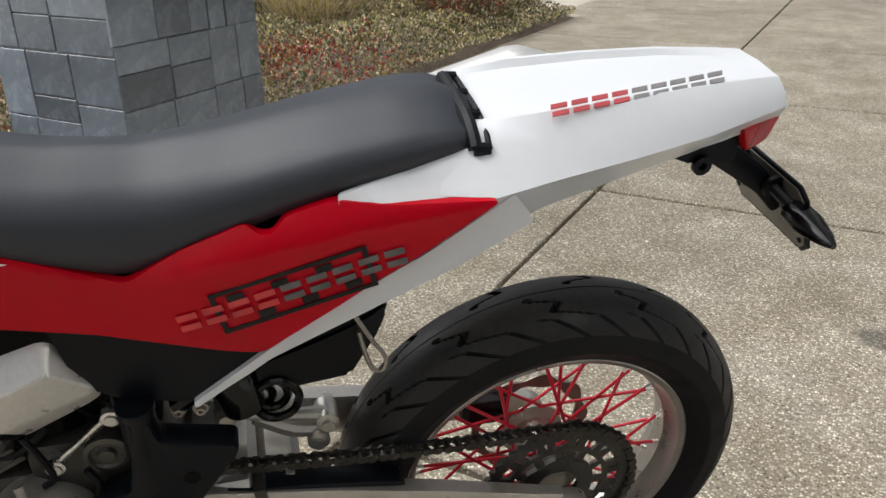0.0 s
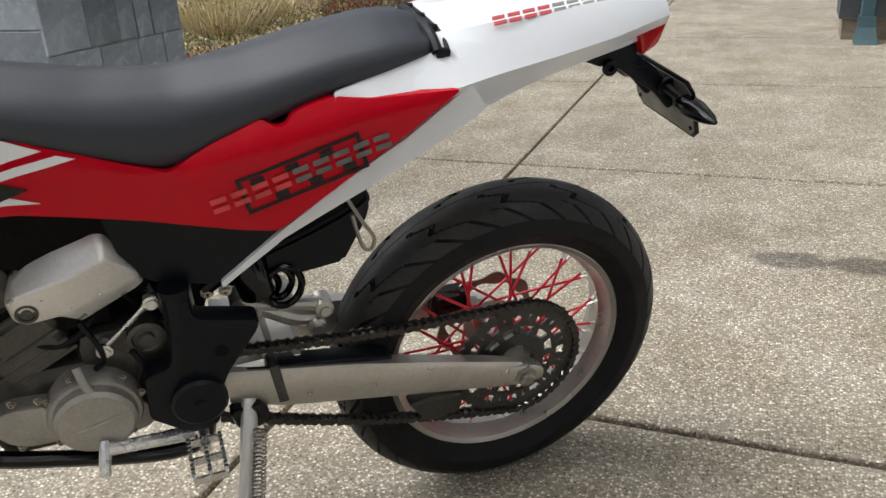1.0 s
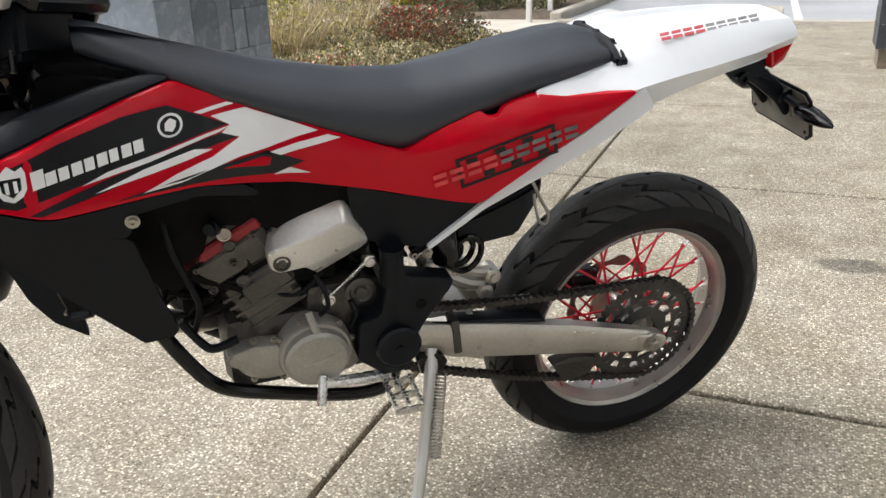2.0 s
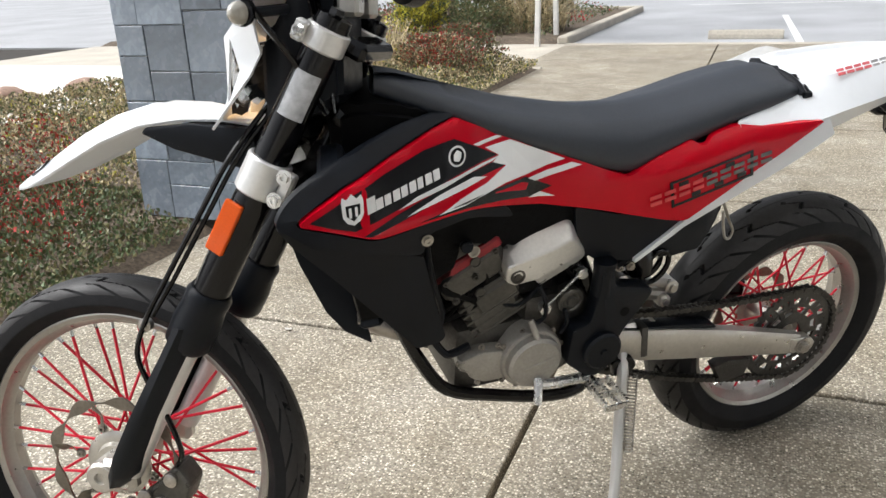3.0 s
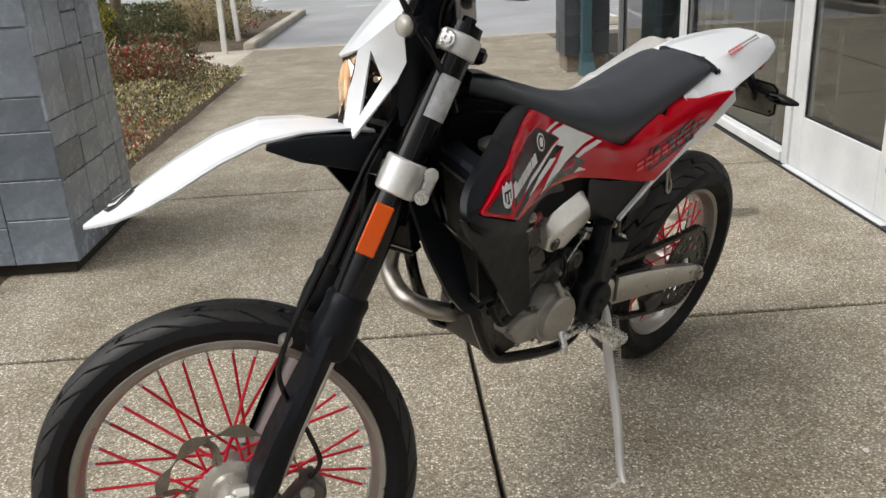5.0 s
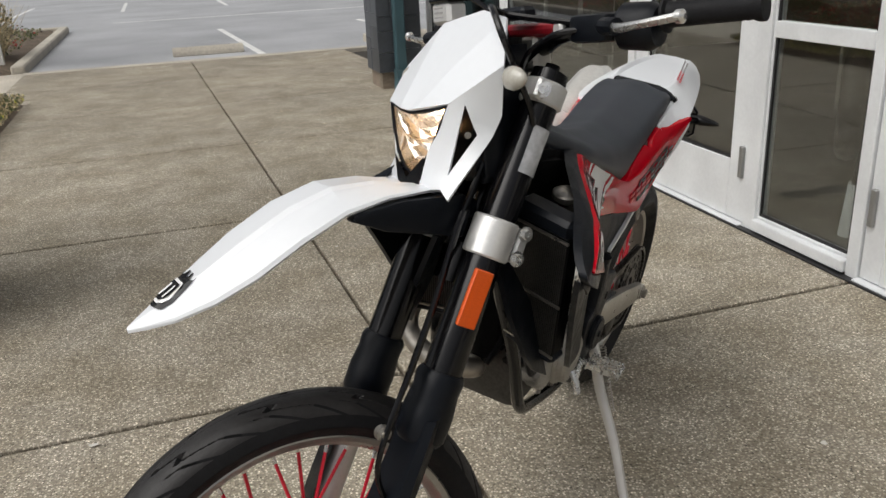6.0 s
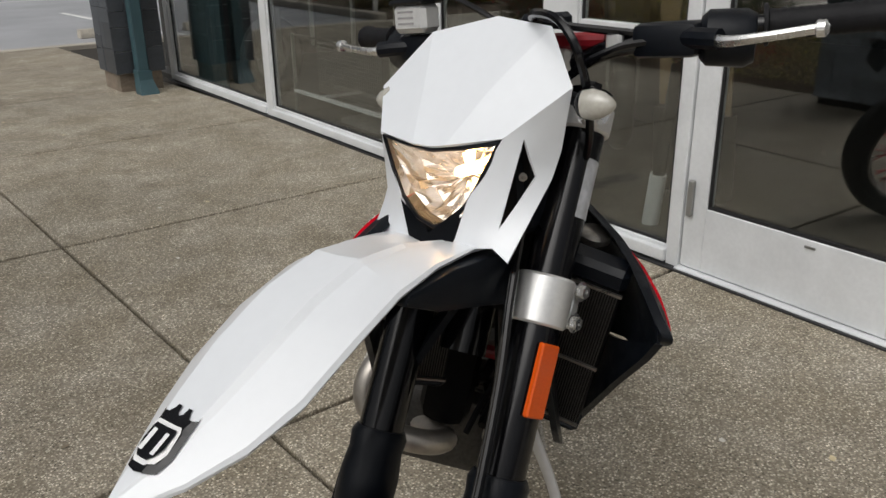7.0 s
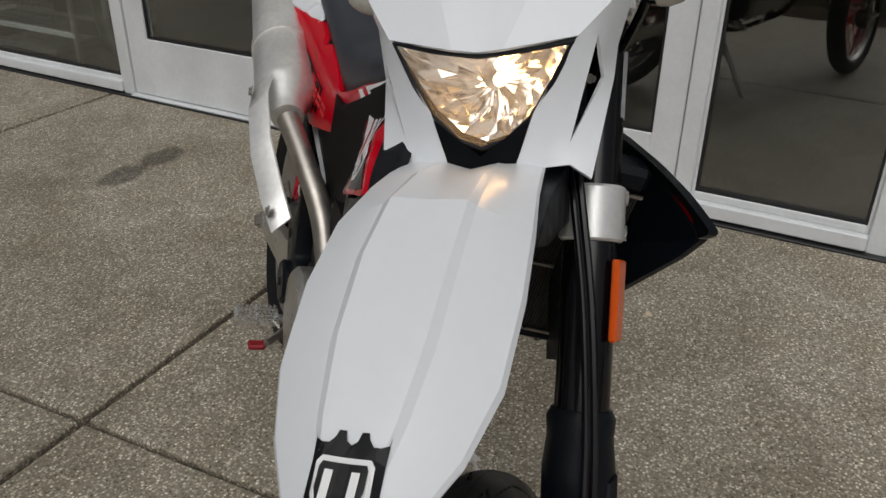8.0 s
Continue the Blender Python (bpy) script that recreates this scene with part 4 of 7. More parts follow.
bmesh.ops.bevel(bm, geom=[e for e in bm.edges if len(e.link_faces) == 2 and e.calc_face_angle(0) > radians(14)], offset=.0045, segments=2, affect="EDGES", profile=.5, clamp_overlap=True)
guard = bp("alloy_guard", bm, M_GUARD, "smooth cast alloy guard with a recessed bolt", smooth=14)
bm = bmesh.new()
turned(bm, (.776, .1155, .676), (0, 1, 0), [(0, .015), (.002, .015), (.002, .011), (-.002, .010), (-.002, .007), (.003, .007), (.003, 0)], seg=20)
part("guard_bolt", bm, M_SPROCKET, guard, smooth=35)
bm = bmesh.new()
tube(bm, [(.620, .088, .640), (.660, .090, .605), (.697, .090, .572)], [.0085, .0055, .0085], seg=10, flat=.6)
for p in ((.620, .074, .640), (.697, .076, .572)):
    turned(bm, p, (0, 1, 0), [(0, .012), (.022, .012), (.023, .008), (.026, .0075), (.026, 0)], seg=16)
bp("link_arm", bm, M_POLISH, "bright link arm")
bm = bmesh.new()
turned(bm, (.637, .06, .575), (0, 1, 0), [(0, .028), (.03, .028), (.032, .022), (.028, .019), (.028, .012), (.034, .010), (.034, 0)], seg=28)
bp("round_plug", bm, M_GREYCAST, "oily round plug on the crankcase")
# dark mass behind: tank, airbox, hoses, and a filler block for shade
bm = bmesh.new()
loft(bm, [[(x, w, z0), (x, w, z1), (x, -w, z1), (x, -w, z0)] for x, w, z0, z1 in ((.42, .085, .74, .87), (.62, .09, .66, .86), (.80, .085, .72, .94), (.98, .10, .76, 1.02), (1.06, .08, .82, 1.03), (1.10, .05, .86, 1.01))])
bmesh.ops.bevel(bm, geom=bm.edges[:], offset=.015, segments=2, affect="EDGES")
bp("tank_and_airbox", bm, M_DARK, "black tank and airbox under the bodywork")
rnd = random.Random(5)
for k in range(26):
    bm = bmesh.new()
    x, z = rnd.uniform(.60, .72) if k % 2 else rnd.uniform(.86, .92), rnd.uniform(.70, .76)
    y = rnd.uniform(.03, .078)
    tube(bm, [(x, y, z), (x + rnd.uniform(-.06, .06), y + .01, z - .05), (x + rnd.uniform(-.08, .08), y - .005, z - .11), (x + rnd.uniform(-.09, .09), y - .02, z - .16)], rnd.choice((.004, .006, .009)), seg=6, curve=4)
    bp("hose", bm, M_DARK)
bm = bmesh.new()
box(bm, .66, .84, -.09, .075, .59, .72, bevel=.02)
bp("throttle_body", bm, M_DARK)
# added filler block: closes the gaps with the shade behind the cylinder
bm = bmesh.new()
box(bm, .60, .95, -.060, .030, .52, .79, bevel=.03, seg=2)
bp("wiring_tray", bm, M_DARK, "near-black filler block for the shade behind the cylinder")

# added filler plates, near-black for the shade between guard and engine
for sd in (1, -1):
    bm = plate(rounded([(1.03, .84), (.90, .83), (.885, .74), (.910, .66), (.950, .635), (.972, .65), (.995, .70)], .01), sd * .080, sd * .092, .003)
    bp("radiator_backing", bm, M_DARK, "near-black filler panel for the shade behind the radiator guard")
for k in range(5):
    bm = boxes((-.060, .061, -.076, .0795, -.012 + k * .019, -.006 + k * .019), bevel=.001)
    bm.transform(CYL)
    bp("cooling_fin", bm, M_GREYCAST)
for u, v in ((-.055, .108), (.055, .108), (-.055, .158), (.055, .158), (0, .132)):
    bm = bmesh.new()
    bolt(bm, (u, .091, v), (0, 1, 0), .0055, .006)
    bm.transform(CYL)
    part("head_bolt", bm, M_SPROCKET, head)
bm = bmesh.new()
turned(bm, (.862, .100, .738), (0, 1, 0), [(0, .0115), (.003, .0115), (.003, .0095), (0, .0095)], seg=20)
part("plug_rim", bm, M_ALU, head, smooth=35)

# rubber hoses and leads in front of the head
for pts, r in (([(.955, .09, .80), (.945, .095, .72), (.930, .09, .66), (.915, .088, .60), (.93, .08, .54)], .006),
               ([(.80, .07, .60), (.765, .075, .585), (.735, .075, .59), (.70, .07, .62)], .006),
               ([(.95, .095, .58), (.92, .10, .53), (.90, .10, .515), (.86, .098, .525)], .008),
               ([(.66, .105, .57), (.65, .105, .54), (.66, .10, .51)], .005),
               ([(.72, .10, .635), (.705, .105, .60), (.70, .10, .56), (.715, .098, .545)], .0045)):
    bm = bmesh.new()
    tube(bm, pts, r, seg=8, curve=5)
    bp("hose", bm, M_BLACK)
bm = bmesh.new()
turned(bm, (.872, .088, .745), (.4, 1, .5), [(0, .012), (.025, .012), (.027, .009), (.040, .009), (.040, 0)], seg=16)
bp("spark_plug_cap", bm, M_BLACK)

# shock, linkage and swingarm
bm = bmesh.new()
coil = [(.47 + .05 * k / 48 + .036 * math.cos(k * .9), .0 + .036 * math.sin(k * .9), .57 + .20 * k / 48) for k in range(49)]
tube(bm, coil, .006, seg=6)
bp("shock_spring", bm, M_GLOSS, "black shock absorber spring")
bm = bmesh.new()
turned(bm, (.465, .062, .60), (.2, 0, 1), [(0, .028), (.07, .03), (.085, .02), (.085, 0)], seg=20)
bp("shock_reservoir", bm, M_GLOSS)
for k, (cx, cz, a, b) in enumerate(((.424, .598, .030, .045), (.430, .600, .022, .036), (.446, .592, .018, .030))):
    bm = bmesh.new()
    tube(bm, [(cx + a * math.cos(q), .060 - .010 * k + .012 * math.sin(q), cz + b * math.sin(q)) for q in (2 * math.pi * n / 22 for n in range(23))], .0062, seg=8)
    bp("hose_loop", bm, M_GLOSS, "looped black rubber hose")
bm = bmesh.new()
box(bm, .405, .500, -.030, .034, .540, .560, bevel=.008, seg=2)
tube(bm, [(.500, .030, .572), (.455, .036, .552), (.395, .036, .540), (.358, .030, .528)], [.012, .009, .010, .013], seg=10, curve=3)
tube(bm, [(.455, .020, .535), (.405, .026, .508), (.362, .026, .500)], [.014, .016, .013], seg=10, curve=3)
for x, z in ((.358, .526), (.372, .492), (.492, .566)):
    turned(bm, (x, .010, z), (0, 1, 0), [(0, .016), (.038, .016), (.040, .009), (.046, .009), (.046, 0)], seg=18)
bp("shock_linkage", bm, M_ALU, "cast alloy shock linkage")
for sd in (1, -1):
    def arm_ring(x, z, hz, y, hy):
        return [(x, y + hy * a, z + hz * b) for a, b in ((-1, -.7), (-.7, -1), (.7, -1), (1, -.7), (1, .7), (.7, 1), (-.7, 1), (-1, .7))]
    bm = bmesh.new()
    loft(bm, [arm_ring(x, z, hz, sd * y, hy) for x, z, hz, y, hy in ((.535, .455, .032, .088, .022), (.45, .430, .040, .090, .020), (.36, .412, .040, .092, .019), (.20, .382, .036, .102, .016), (.07, .353, .030, .108, .014), (.015, .339, .027, .108, .012))])
    arm = bp("swingarm_beam", bm, M_ALU, "brushed alloy swingarm", smooth=50)
    bm = plate(rounded([(.047, .366), (-.010, .358), (-.032, .340), (-.026, .316), (.042, .322)], .010), sd * .096, sd * .124, .005)
    part("axle_block", bm, M_ALU, arm, smooth=35)
    bm = bmesh.new()
    turned(bm, (.010, sd * .121, .338), (0, sd, 0), [(0, .022), (.006, .022), (.006, .015), (.016, .015), (.018, .010), (.018, 0)], seg=6)
    part("axle_nut", bm, M_STEEL, arm)
bm = plate(rounded([(.468, .484), (.452, .484), (.441, .404), (.458, .404)], .003), .0745, .1115, .002)
bp("swingarm_band", bm, M_SPROCKET, "dark rubbed band on the swingarm")
bm = boxes((.46, .56, -.08, .10, .44, .485), bevel=.012)
box(bm, .40, .46, -.09, .09, .41, .47, bevel=.012)
bp("swingarm_bridge", bm, M_ALU)
bm = plate(rounded([(.53, .484), (.40, .467), (.30, .449), (.262, .438), (.258, .431), (.30, .437), (.42, .452), (.53, .470)], .003), .066, .100, .002)
bp("chain_slider", bm, M_BLACK, "black chain slider on the swingarm")
bm = plate(rounded([(.225, .300), (.18, .310), (.115, .298), (.125, .252), (.19, .246)], .008), .058, .088, .004)
bp("chain_guide", bm, M_SPROCKET, "dark scuffed chain guide")
bm = boxes((.30, .46, -.09, -.055, .545, .57), bevel=.006)
bp("rear_brake_line_guard", bm, M_EXH)

# sprocket, chain, rear brake
SPY = .076
spk = bmesh.new()
merge(spk, wave_disc(RWC, SPY, .126, .103, .003, 48, 0, depth=.006))
merge(spk, wave_disc(RWC, SPY, .088, .079, .003, 12, 0, depth=.001))
merge(spk, wave_disc(RWC, SPY, .064, .034, .004, 6, 0, depth=.004))
for k in range(36):      # webs that leave two rows of holes
    a = k * math.pi / 18
    r0, r1 = (.060, .082) if k % 3 == 0 else (.086, .106)
    w = .007 if k % 3 == 0 else .0075
    q = [(r0, -w), (r1, -w * .7), (r1, w * .7), (r0, w)]
    lo = [spk.verts.new((RWC[0] + r * math.cos(a) - s * math.sin(a), SPY - .0025, RWC[2] + r * math.sin(a) + s * math.cos(a))) for r, s in q]
    up = [spk.verts.new((v.co.x, SPY + .0025, v.co.z)) for v in lo]
    spk.faces.new(lo)
    spk.faces.new(up)
    for j in range(4):
        spk.faces.new((lo[j], lo[(j + 1) % 4], up[(j + 1) % 4], up[j]))
spr = bp("rear_sprocket", spk, M_SPROCKET, "dark drilled steel rear sprocket")
spr.parent = rear_wheel
bm = bmesh.new()
chain_pts = []
for k in range(25):
    t = k / 24
    chain_pts.append((.555 - .560 * t, .510 - .044 * t - .010 * math.sin(t * math.pi)))
for k in range(1, 20):
    a = radians(97) + radians(166) * k / 20
    chain_pts.append((RWC[0] + .128 * math.cos(a), RWC[2] + .128 * math.sin(a)))
for k in range(25):
    t = k / 24
    chain_pts.append((-.002 + .555 * t, .211 + .162 * t - .018 * math.sin(t * math.pi)))
length = [0.0]
for a, b in zip(chain_pts, chain_pts[1:]):
    length.append(length[-1] + math.dist(a, b))
n_links = int(length[-1] / .0159)
for k in range(n_links):
    s0 = k * .0159
    i = max(j for j in range(len(length)) if length[j] <= s0 + 1e-9)
    i = min(i, len(chain_pts) - 2)
    f = (s0 - length[i]) / max(1e-6, length[i + 1] - length[i])
    a, b = Vector(chain_pts[i]), Vector(chain_pts[i + 1])
    p, d = a + (b - a) * f, (b - a).normalized()
    m = Matrix.Translation((p.x, SPY, p.y)) @ Matrix.Rotation(-math.atan2(d.y, d.x), 4, "Y")
    wide = .0085 if k % 2 else .0060
    b2 = bmesh.new()
    for sy in (-1, 1):
        turned(b2, (0, sy * wide, 0), (0, 1, 0), [(-.0011, .0072), (.0011, .0072)], seg=8)
        turned(b2, (.0159, sy * wide, 0), (0, 1, 0), [(-.0011, .0072), (.0011, .0072)], seg=8)
        box(b2, .002, .014, sy * wide - .0011, sy * wide + .0011, -.005, .005)
    turned(b2, (0, 0, 0), (0, 1, 0), [(-.0095, .004), (.0095, .004)], seg=8)
    merge(bm, b2, m)
bp("drive_chain", bm, M_CHAIN, "dark oiled roller chain", smooth=False)
bm = wave_disc(RWC, -.062, .110, .082, .002, 9, 0, depth=.010)
disc = part("brake_disc", bm, M_DISC, rear_wheel, "wavy steel brake disc")
bm = boxes((.05, .13, -.085, -.045, .36, .43), bevel=.01)
bp("rear_caliper", bm, M_GLOSS)

# side stand, pegs, shift lever
bm = bmesh.new()
tube(bm, [(.505, .105, .425), (.515, .135, .385), (.535, .175, .300), (.575, .250, .195), (.617, .315, .085), (.636, .345, .060)], [.015, .017, .016, .015, .014, .011], seg=12, curve=4, flat=.75)
stand = bp("side_stand", bm, M_STAND, "pale metal side stand resting on the slab")
bm = boxes((.61, .675, .325, .375, .060, .068), bevel=.003)
part("foot", bm, M_STAND, stand, smooth=35)
bm = plate(rounded([(.540, .420), (.49, .425), (.475, .40), (.49, .375), (.53, .38)], .008), .100, .125, .004)
part("bracket", bm, M_GLOSS, stand, smooth=35)
bm = bmesh.new()
A, B = Vector((.497, .145, .395)), Vector((.530, .215, .245))
nrm = (B - A).normalized().orthogonal()
bi = (B - A).normalized().cross(nrm)
tube(bm, [A + (B - A) * k / 150 + (nrm * math.cos(k * 1.05) + bi * math.sin(k * 1.05)) * .0075 for k in range(151)], .0016, seg=5)
part("spring", bm, M_STEEL, stand, "bright return spring", smooth=True)
for sd in (1, -1):
    bm = bmesh.new()
    x0, y0, z0 = .585, .140, .392
    for dx, n in ((-.024, 9), (.0, 9), (.024, 9)):
        box(bm, x0 + dx - .002, x0 + dx + .002, y0, y0 + .085, z0 - .002, z0 + .010)
        for k in range(n):
            box(bm, x0 + dx - .003, x0 + dx + .003, y0 + .004 + k * .009, y0 + .009 + k * .009, z0 + .010, z0 + .016)
    for yy in (.0, .04, .080):
        box(bm, x0 - .026, x0 + .026, y0 + yy, y0 + yy + .004, z0 - .006, z0 + .008)
    tube(bm, [(x0, y0 - .03, z0), (x0, y0 + .02, z0)], .009, seg=8)
    for v in bm.verts:
        v.co.y *= sd
    bp("foot_peg", bm, M_POLISH, "toothed steel foot peg", smooth=False)
bm = bmesh.new()
tube(bm, [(.600, .122, .398), (.650, .132, .410), (.722, .148, .430)], [.013, .011, .010], seg=8, curve=3)
lever = bp("shift_lever", bm, M_POLISH, "bright alloy shift lever")
bm = bmesh.new()
tube(bm, [(.723, .138, .440), (.730, .158, .412), (.733, .165, .395)], .009, seg=10)
part("tip", bm, M_POLISH, lever, smooth=35)
bm = bmesh.new()
tube(bm, [(.58, -.12, .37), (.64, -.15, .385), (.685, -.175, .398)], .007, seg=8, curve=3)
ped = bp("brake_pedal", bm, M_STEEL, "rear brake pedal")
bm = boxes((.676, .698, -.206, -.176, .391, .402), bevel=.003)
part("tip", bm, M_REDTRIM, ped, "red brake pedal tip", smooth=35)

# exhaust on the right
bm = bmesh.new()
tube(bm, [(.88, -.02, .70), (.95, -.09, .69), (1.0, -.14, .64), (1.02, -.138, .585), (1.035, -.085, .552), (1.03, -.03, .545), (.98, .0, .525), (.91, -.03, .485), (.82, -.085, .47), (.74, -.085, .54), (.66, -.100, .645), (.58, -.132, .722), (.50, -.160, .775)], .021, seg=14, curve=6)
pipe = bp("exhaust_pipe", bm, M_PIPE, "heat-tinted exhaust header")
bm = bmesh.new()
A, B = Vector((.50, -.160, .775)), Vector((-.005, -.148, .938))
turned(bm, A, B - A, [(0, .030), (.03, .034), (.07, .056), (.09, .060), (.47, .060), (.49, .056), (.525, .034), (.53, .024), (.56, .022), (.56, .018), (.54, .017)], seg=36)
muf = bp("muffler", bm, M_EXH, "brushed steel muffler")
bm = bmesh.new()
turned(bm, A + (B - A) * .42, B - A, [(0, .0605), (.0, .0635), (.02, .0635), (.02, .0605)], seg=36)
box(bm, .26, .30, -.12, -.09, .86, .90, bevel=.004)
part("clamp", bm, M_EXH, muf, smooth=35)
bm = bmesh.new()
loft(bm, [[(x, y - .008, z - w), (x, y + .022, z + w), (x - .004, y + .027, z + w), (x - .004, y - .003, z - w)] for x, y, z, w in ((.46, -.215, .83, .014), (.50, -.226, .80, .019), (.58, -.222, .745, .020), (.66, -.204, .69, .020), (.72, -.188, .655, .016))])
bmesh.ops.bevel(bm, geom=bm.edges[:], offset=.002, segments=1, affect="EDGES")
hs = bp("heat_shield", bm, M_EXH, "bright steel exhaust heat shield", smooth=50)
bolts(hs, ((.485, -.228, .812), (.695, -.200, .670)), (0, -1, 0), .007)
bm = bmesh.new()
turned(bm, (.70, -.09, .47), (0, -1, 0), [(0, .09), (.04, .09), (.05, .08), (.052, 0)], seg=30)
bp("right_engine_cover", bm, M_ALU, "bare alloy right engine cover")

# radiators
for sd in (1, -1):
    RADM = Matrix.Translation((1.095, flank(sd, 1.095, .140), .812)) @ Matrix.Rotation(radians(12), 4, "Y") @ Matrix.Rotation(radians(-14 * sd), 4, "Z")
    bm = boxes((-.016, .016, -.052, .052, -.115, .13), bevel=.002)
    bm.transform(RADM)
    rad = bp("radiator", bm, M_DARK, "dark finned radiator core", smooth=False)
    for k in range(27):
        y = -.049 + k * .0037
        bm = boxes((.0155, .0185, y, y + .0016, -.112, .128))
        bm.transform(RADM)
        part("fin", bm, M_SPROCKET, rad)
    for z0, z1 in ((.13, .165), (-.135, -.115)):
        bm = boxes((-.020, .022, -.055, .055, z0, z1), bevel=.008)
        bm.transform(RADM)
        part("tank", bm, M_BLACK, rad, smooth=35)
    for z0 in (-.004, .126, -.117):
        bm = boxes((.018, .022, -.054, .054, z0, z0 + .004))
        bm.transform(RADM)
        part("brace", bm, M_STEEL, rad)
bm = bmesh.new()
turned(bm, (1.062, .140, .962), (.2, 0, 1), [(0, .012), (.010, .012), (.010, .024), (.018, .024), (.022, .018), (.022, 0)], seg=20)
bp("radiator_cap", bm, M_STEEL, "steel radiator cap")

# ---- front end, turned to the right with the handlebar ----
AXIS = Vector((-math.sin(radians(27.5)), 0, math.cos(radians(27.5))))


def along(y, z):
    """A point on the fork leg's axis at height z."""
    return Vector((1.168 - (z - .905) * math.tan(radians(27.5)), y, z))


for sd in (1, -1):
    y = sd * .103
    bm = bmesh.new()
    lo, hi = along(y, .690), along(y, 1.135)
    L = (hi - lo).length
    turned(bm, lo, hi - lo, [(0, .0), (0, .031), (.20, .031), (.215, .029), (L, .029), (L, 0)], seg=28)
    leg = fp("fork_tube", bm, M_GLOSS, "black fork tube")
    bm = bmesh.new()
    lo2 = along(y, .365)
    turned(bm, lo2, AXIS, [(0, 0), (0, .024), ((lo - lo2).length + .02, .024)], seg=24)
    part("slider", bm, M_CLAMP, leg, "bright fork slider", smooth=35)
    bm = bmesh.new()
    s = along(y, .610)
    turned(bm, s, AXIS, [(0, .033), (.01, .040), (.05, .041), (.085, .037), (.105, .039), (.115, .034)], seg=26)
    part("seal_collar", bm, M_BLACK, leg, "black rubber fork collar", smooth=35)
    bm = bmesh.new()
    top = along(y, 1.135)
    turned(bm, top, AXIS, [(-.002, .028), (.010, .028), (.012, .020), (.012, .0)], seg=24)
    turned(bm, top, AXIS, [(.012, .012), (.022, .012), (.022, 0)], seg=6)
    part("fork_cap", bm, M_GLOSS, leg, smooth=35)
    # plastic guard over the slider
    bm = bmesh.new()
    rows = []
    for z, wf, wb, out in ((.655, .022, .026, .044), (.60, .024, .028, .046), (.55, .029, .027, .046), (.48, .034, .027, .046), (.41, .032, .031, .044), (.37, .022, .034, .042), (.345, .005, .022, .036)):
        c = along(y, z) + Vector((.010, 0, 0))
        rows.append([(c.x + wf, c.y - sd * .024, z), (c.x + wf * .6, c.y + sd * out * .85, z), (c.x, c.y + sd * out, z), (c.x - wb * .7, c.y + sd * out * .8, z), (c.x - wb, c.y + sd * .012, z),
                     (c.x - wb * .6, c.y + sd * out * .65, z), (c.x, c.y + sd * (out - .006), z), (c.x + wf * .5, c.y + sd * out * .65, z)])
    loft(bm, rows)
    part("fork_guard", bm, M_BLACK, leg, "black plastic fork guard", smooth=50)
    # axle lug
    bm = bmesh.new()
    turned(bm, (FWC[0], sd * .070, FWC[2]), (0, sd, 0), [(0, .030), (.045, .030), (.050, .025), (.050, .012), (.044, .010), (.044, 0)], seg=24)
    box(bm, 1.435, 1.505, min(sd * .085, sd * .118), max(sd * .085, sd * .118), .325, .385, bevel=.010)
    part("axle_lug", bm, M_ALU, leg, "cast alloy axle lug", smooth=35)
    for zz in (.345, .372):
        bm = bmesh.new()
        bolt(bm, (1.455, sd * .118, zz), (0, sd, 0), .006)
        part("lug_bolt", bm, M_POLISH, leg)

for z, r, h, name in ((.905, .0365, .062, "lower_clamp"), (1.112, .0345, .036, "upper_clamp")):
    c0 = along(0, z) + Vector((-.035, 0, -.015))
    b2 = bmesh.new()
    box(b2, -.022, .022, -.085, .085, -h * .40, h * .40, bevel=.008)
    b2.transform(Matrix.Translation(c0) @ Matrix.Rotation(radians(-27.5), 4, "Y"))
    fp("clamp_bridge", b2, M_GLOSS, "black bridge between the fork legs")
    for sd in (1, -1):
        bm = bmesh.new()
        c = along(sd * .103, z)
        turned(bm, c - AXIS * (h / 2), AXIS, [(0, r - .003), (.003, r), (h - .003, r), (h, r - .003)], seg=30)
        b2 = bmesh.new()
        box(b2, -.008, .012, -.010, .010, -h * .45, h * .45, bevel=.004)
        lug = Vector((-.042, sd * .012, -.02)) if name == "lower_clamp" else Vector((.026, sd * .028, .012))
        merge(bm, b2, Matrix.Translation(c + lug) @ Matrix.Rotation(radians(-27.5), 4, "Y"))
        cl = fp(name, bm, M_CLAMP, "machined alloy fork clamp")
        if name == "lower_clamp":
            spots = [c + AXIS * k + Vector((-.036, sd * .028, -.016)) for k in (-.02, .02)]
        else:
            spots = [c + Vector((.027, sd * .037, .012))]
        bolts(cl, spots, (0, sd, 0) if name == "lower_clamp" else (.5, sd * .8, .2), .0085, .008, M_POLISH)

# sticker and reflector on the left leg
bm = bmesh.new()
for a0, a1, zz0, zz1, rr in ((60, 150, 1.00, 1.066, .0296),):
    rings = []
    for k in range(9):
        a = radians(a0 + (a1 - a0) * k / 8)
        d = Vector((math.cos(a), math.sin(a), 0))
        d = (d - AXIS * d.dot(AXIS)).normalized()
        rings.append([along(.103, zz0) + d * rr, along(.103, zz1) + d * rr])
    for p, q in zip(rings, rings[1:]):
        bm.faces.new([bm.verts.new(v) for v in (p[0], q[0], q[1], p[1])])
    bmesh.ops.remove_doubles(bm, verts=bm.verts, dist=1e-6)
fp("fork_sticker", bm, M_STICK, "white warning sticker", smooth=60)
bm = bmesh.new()
b2 = bmesh.new()
box(b2, -.016, .016, -.004, .005, -.045, .045, bevel=.002)
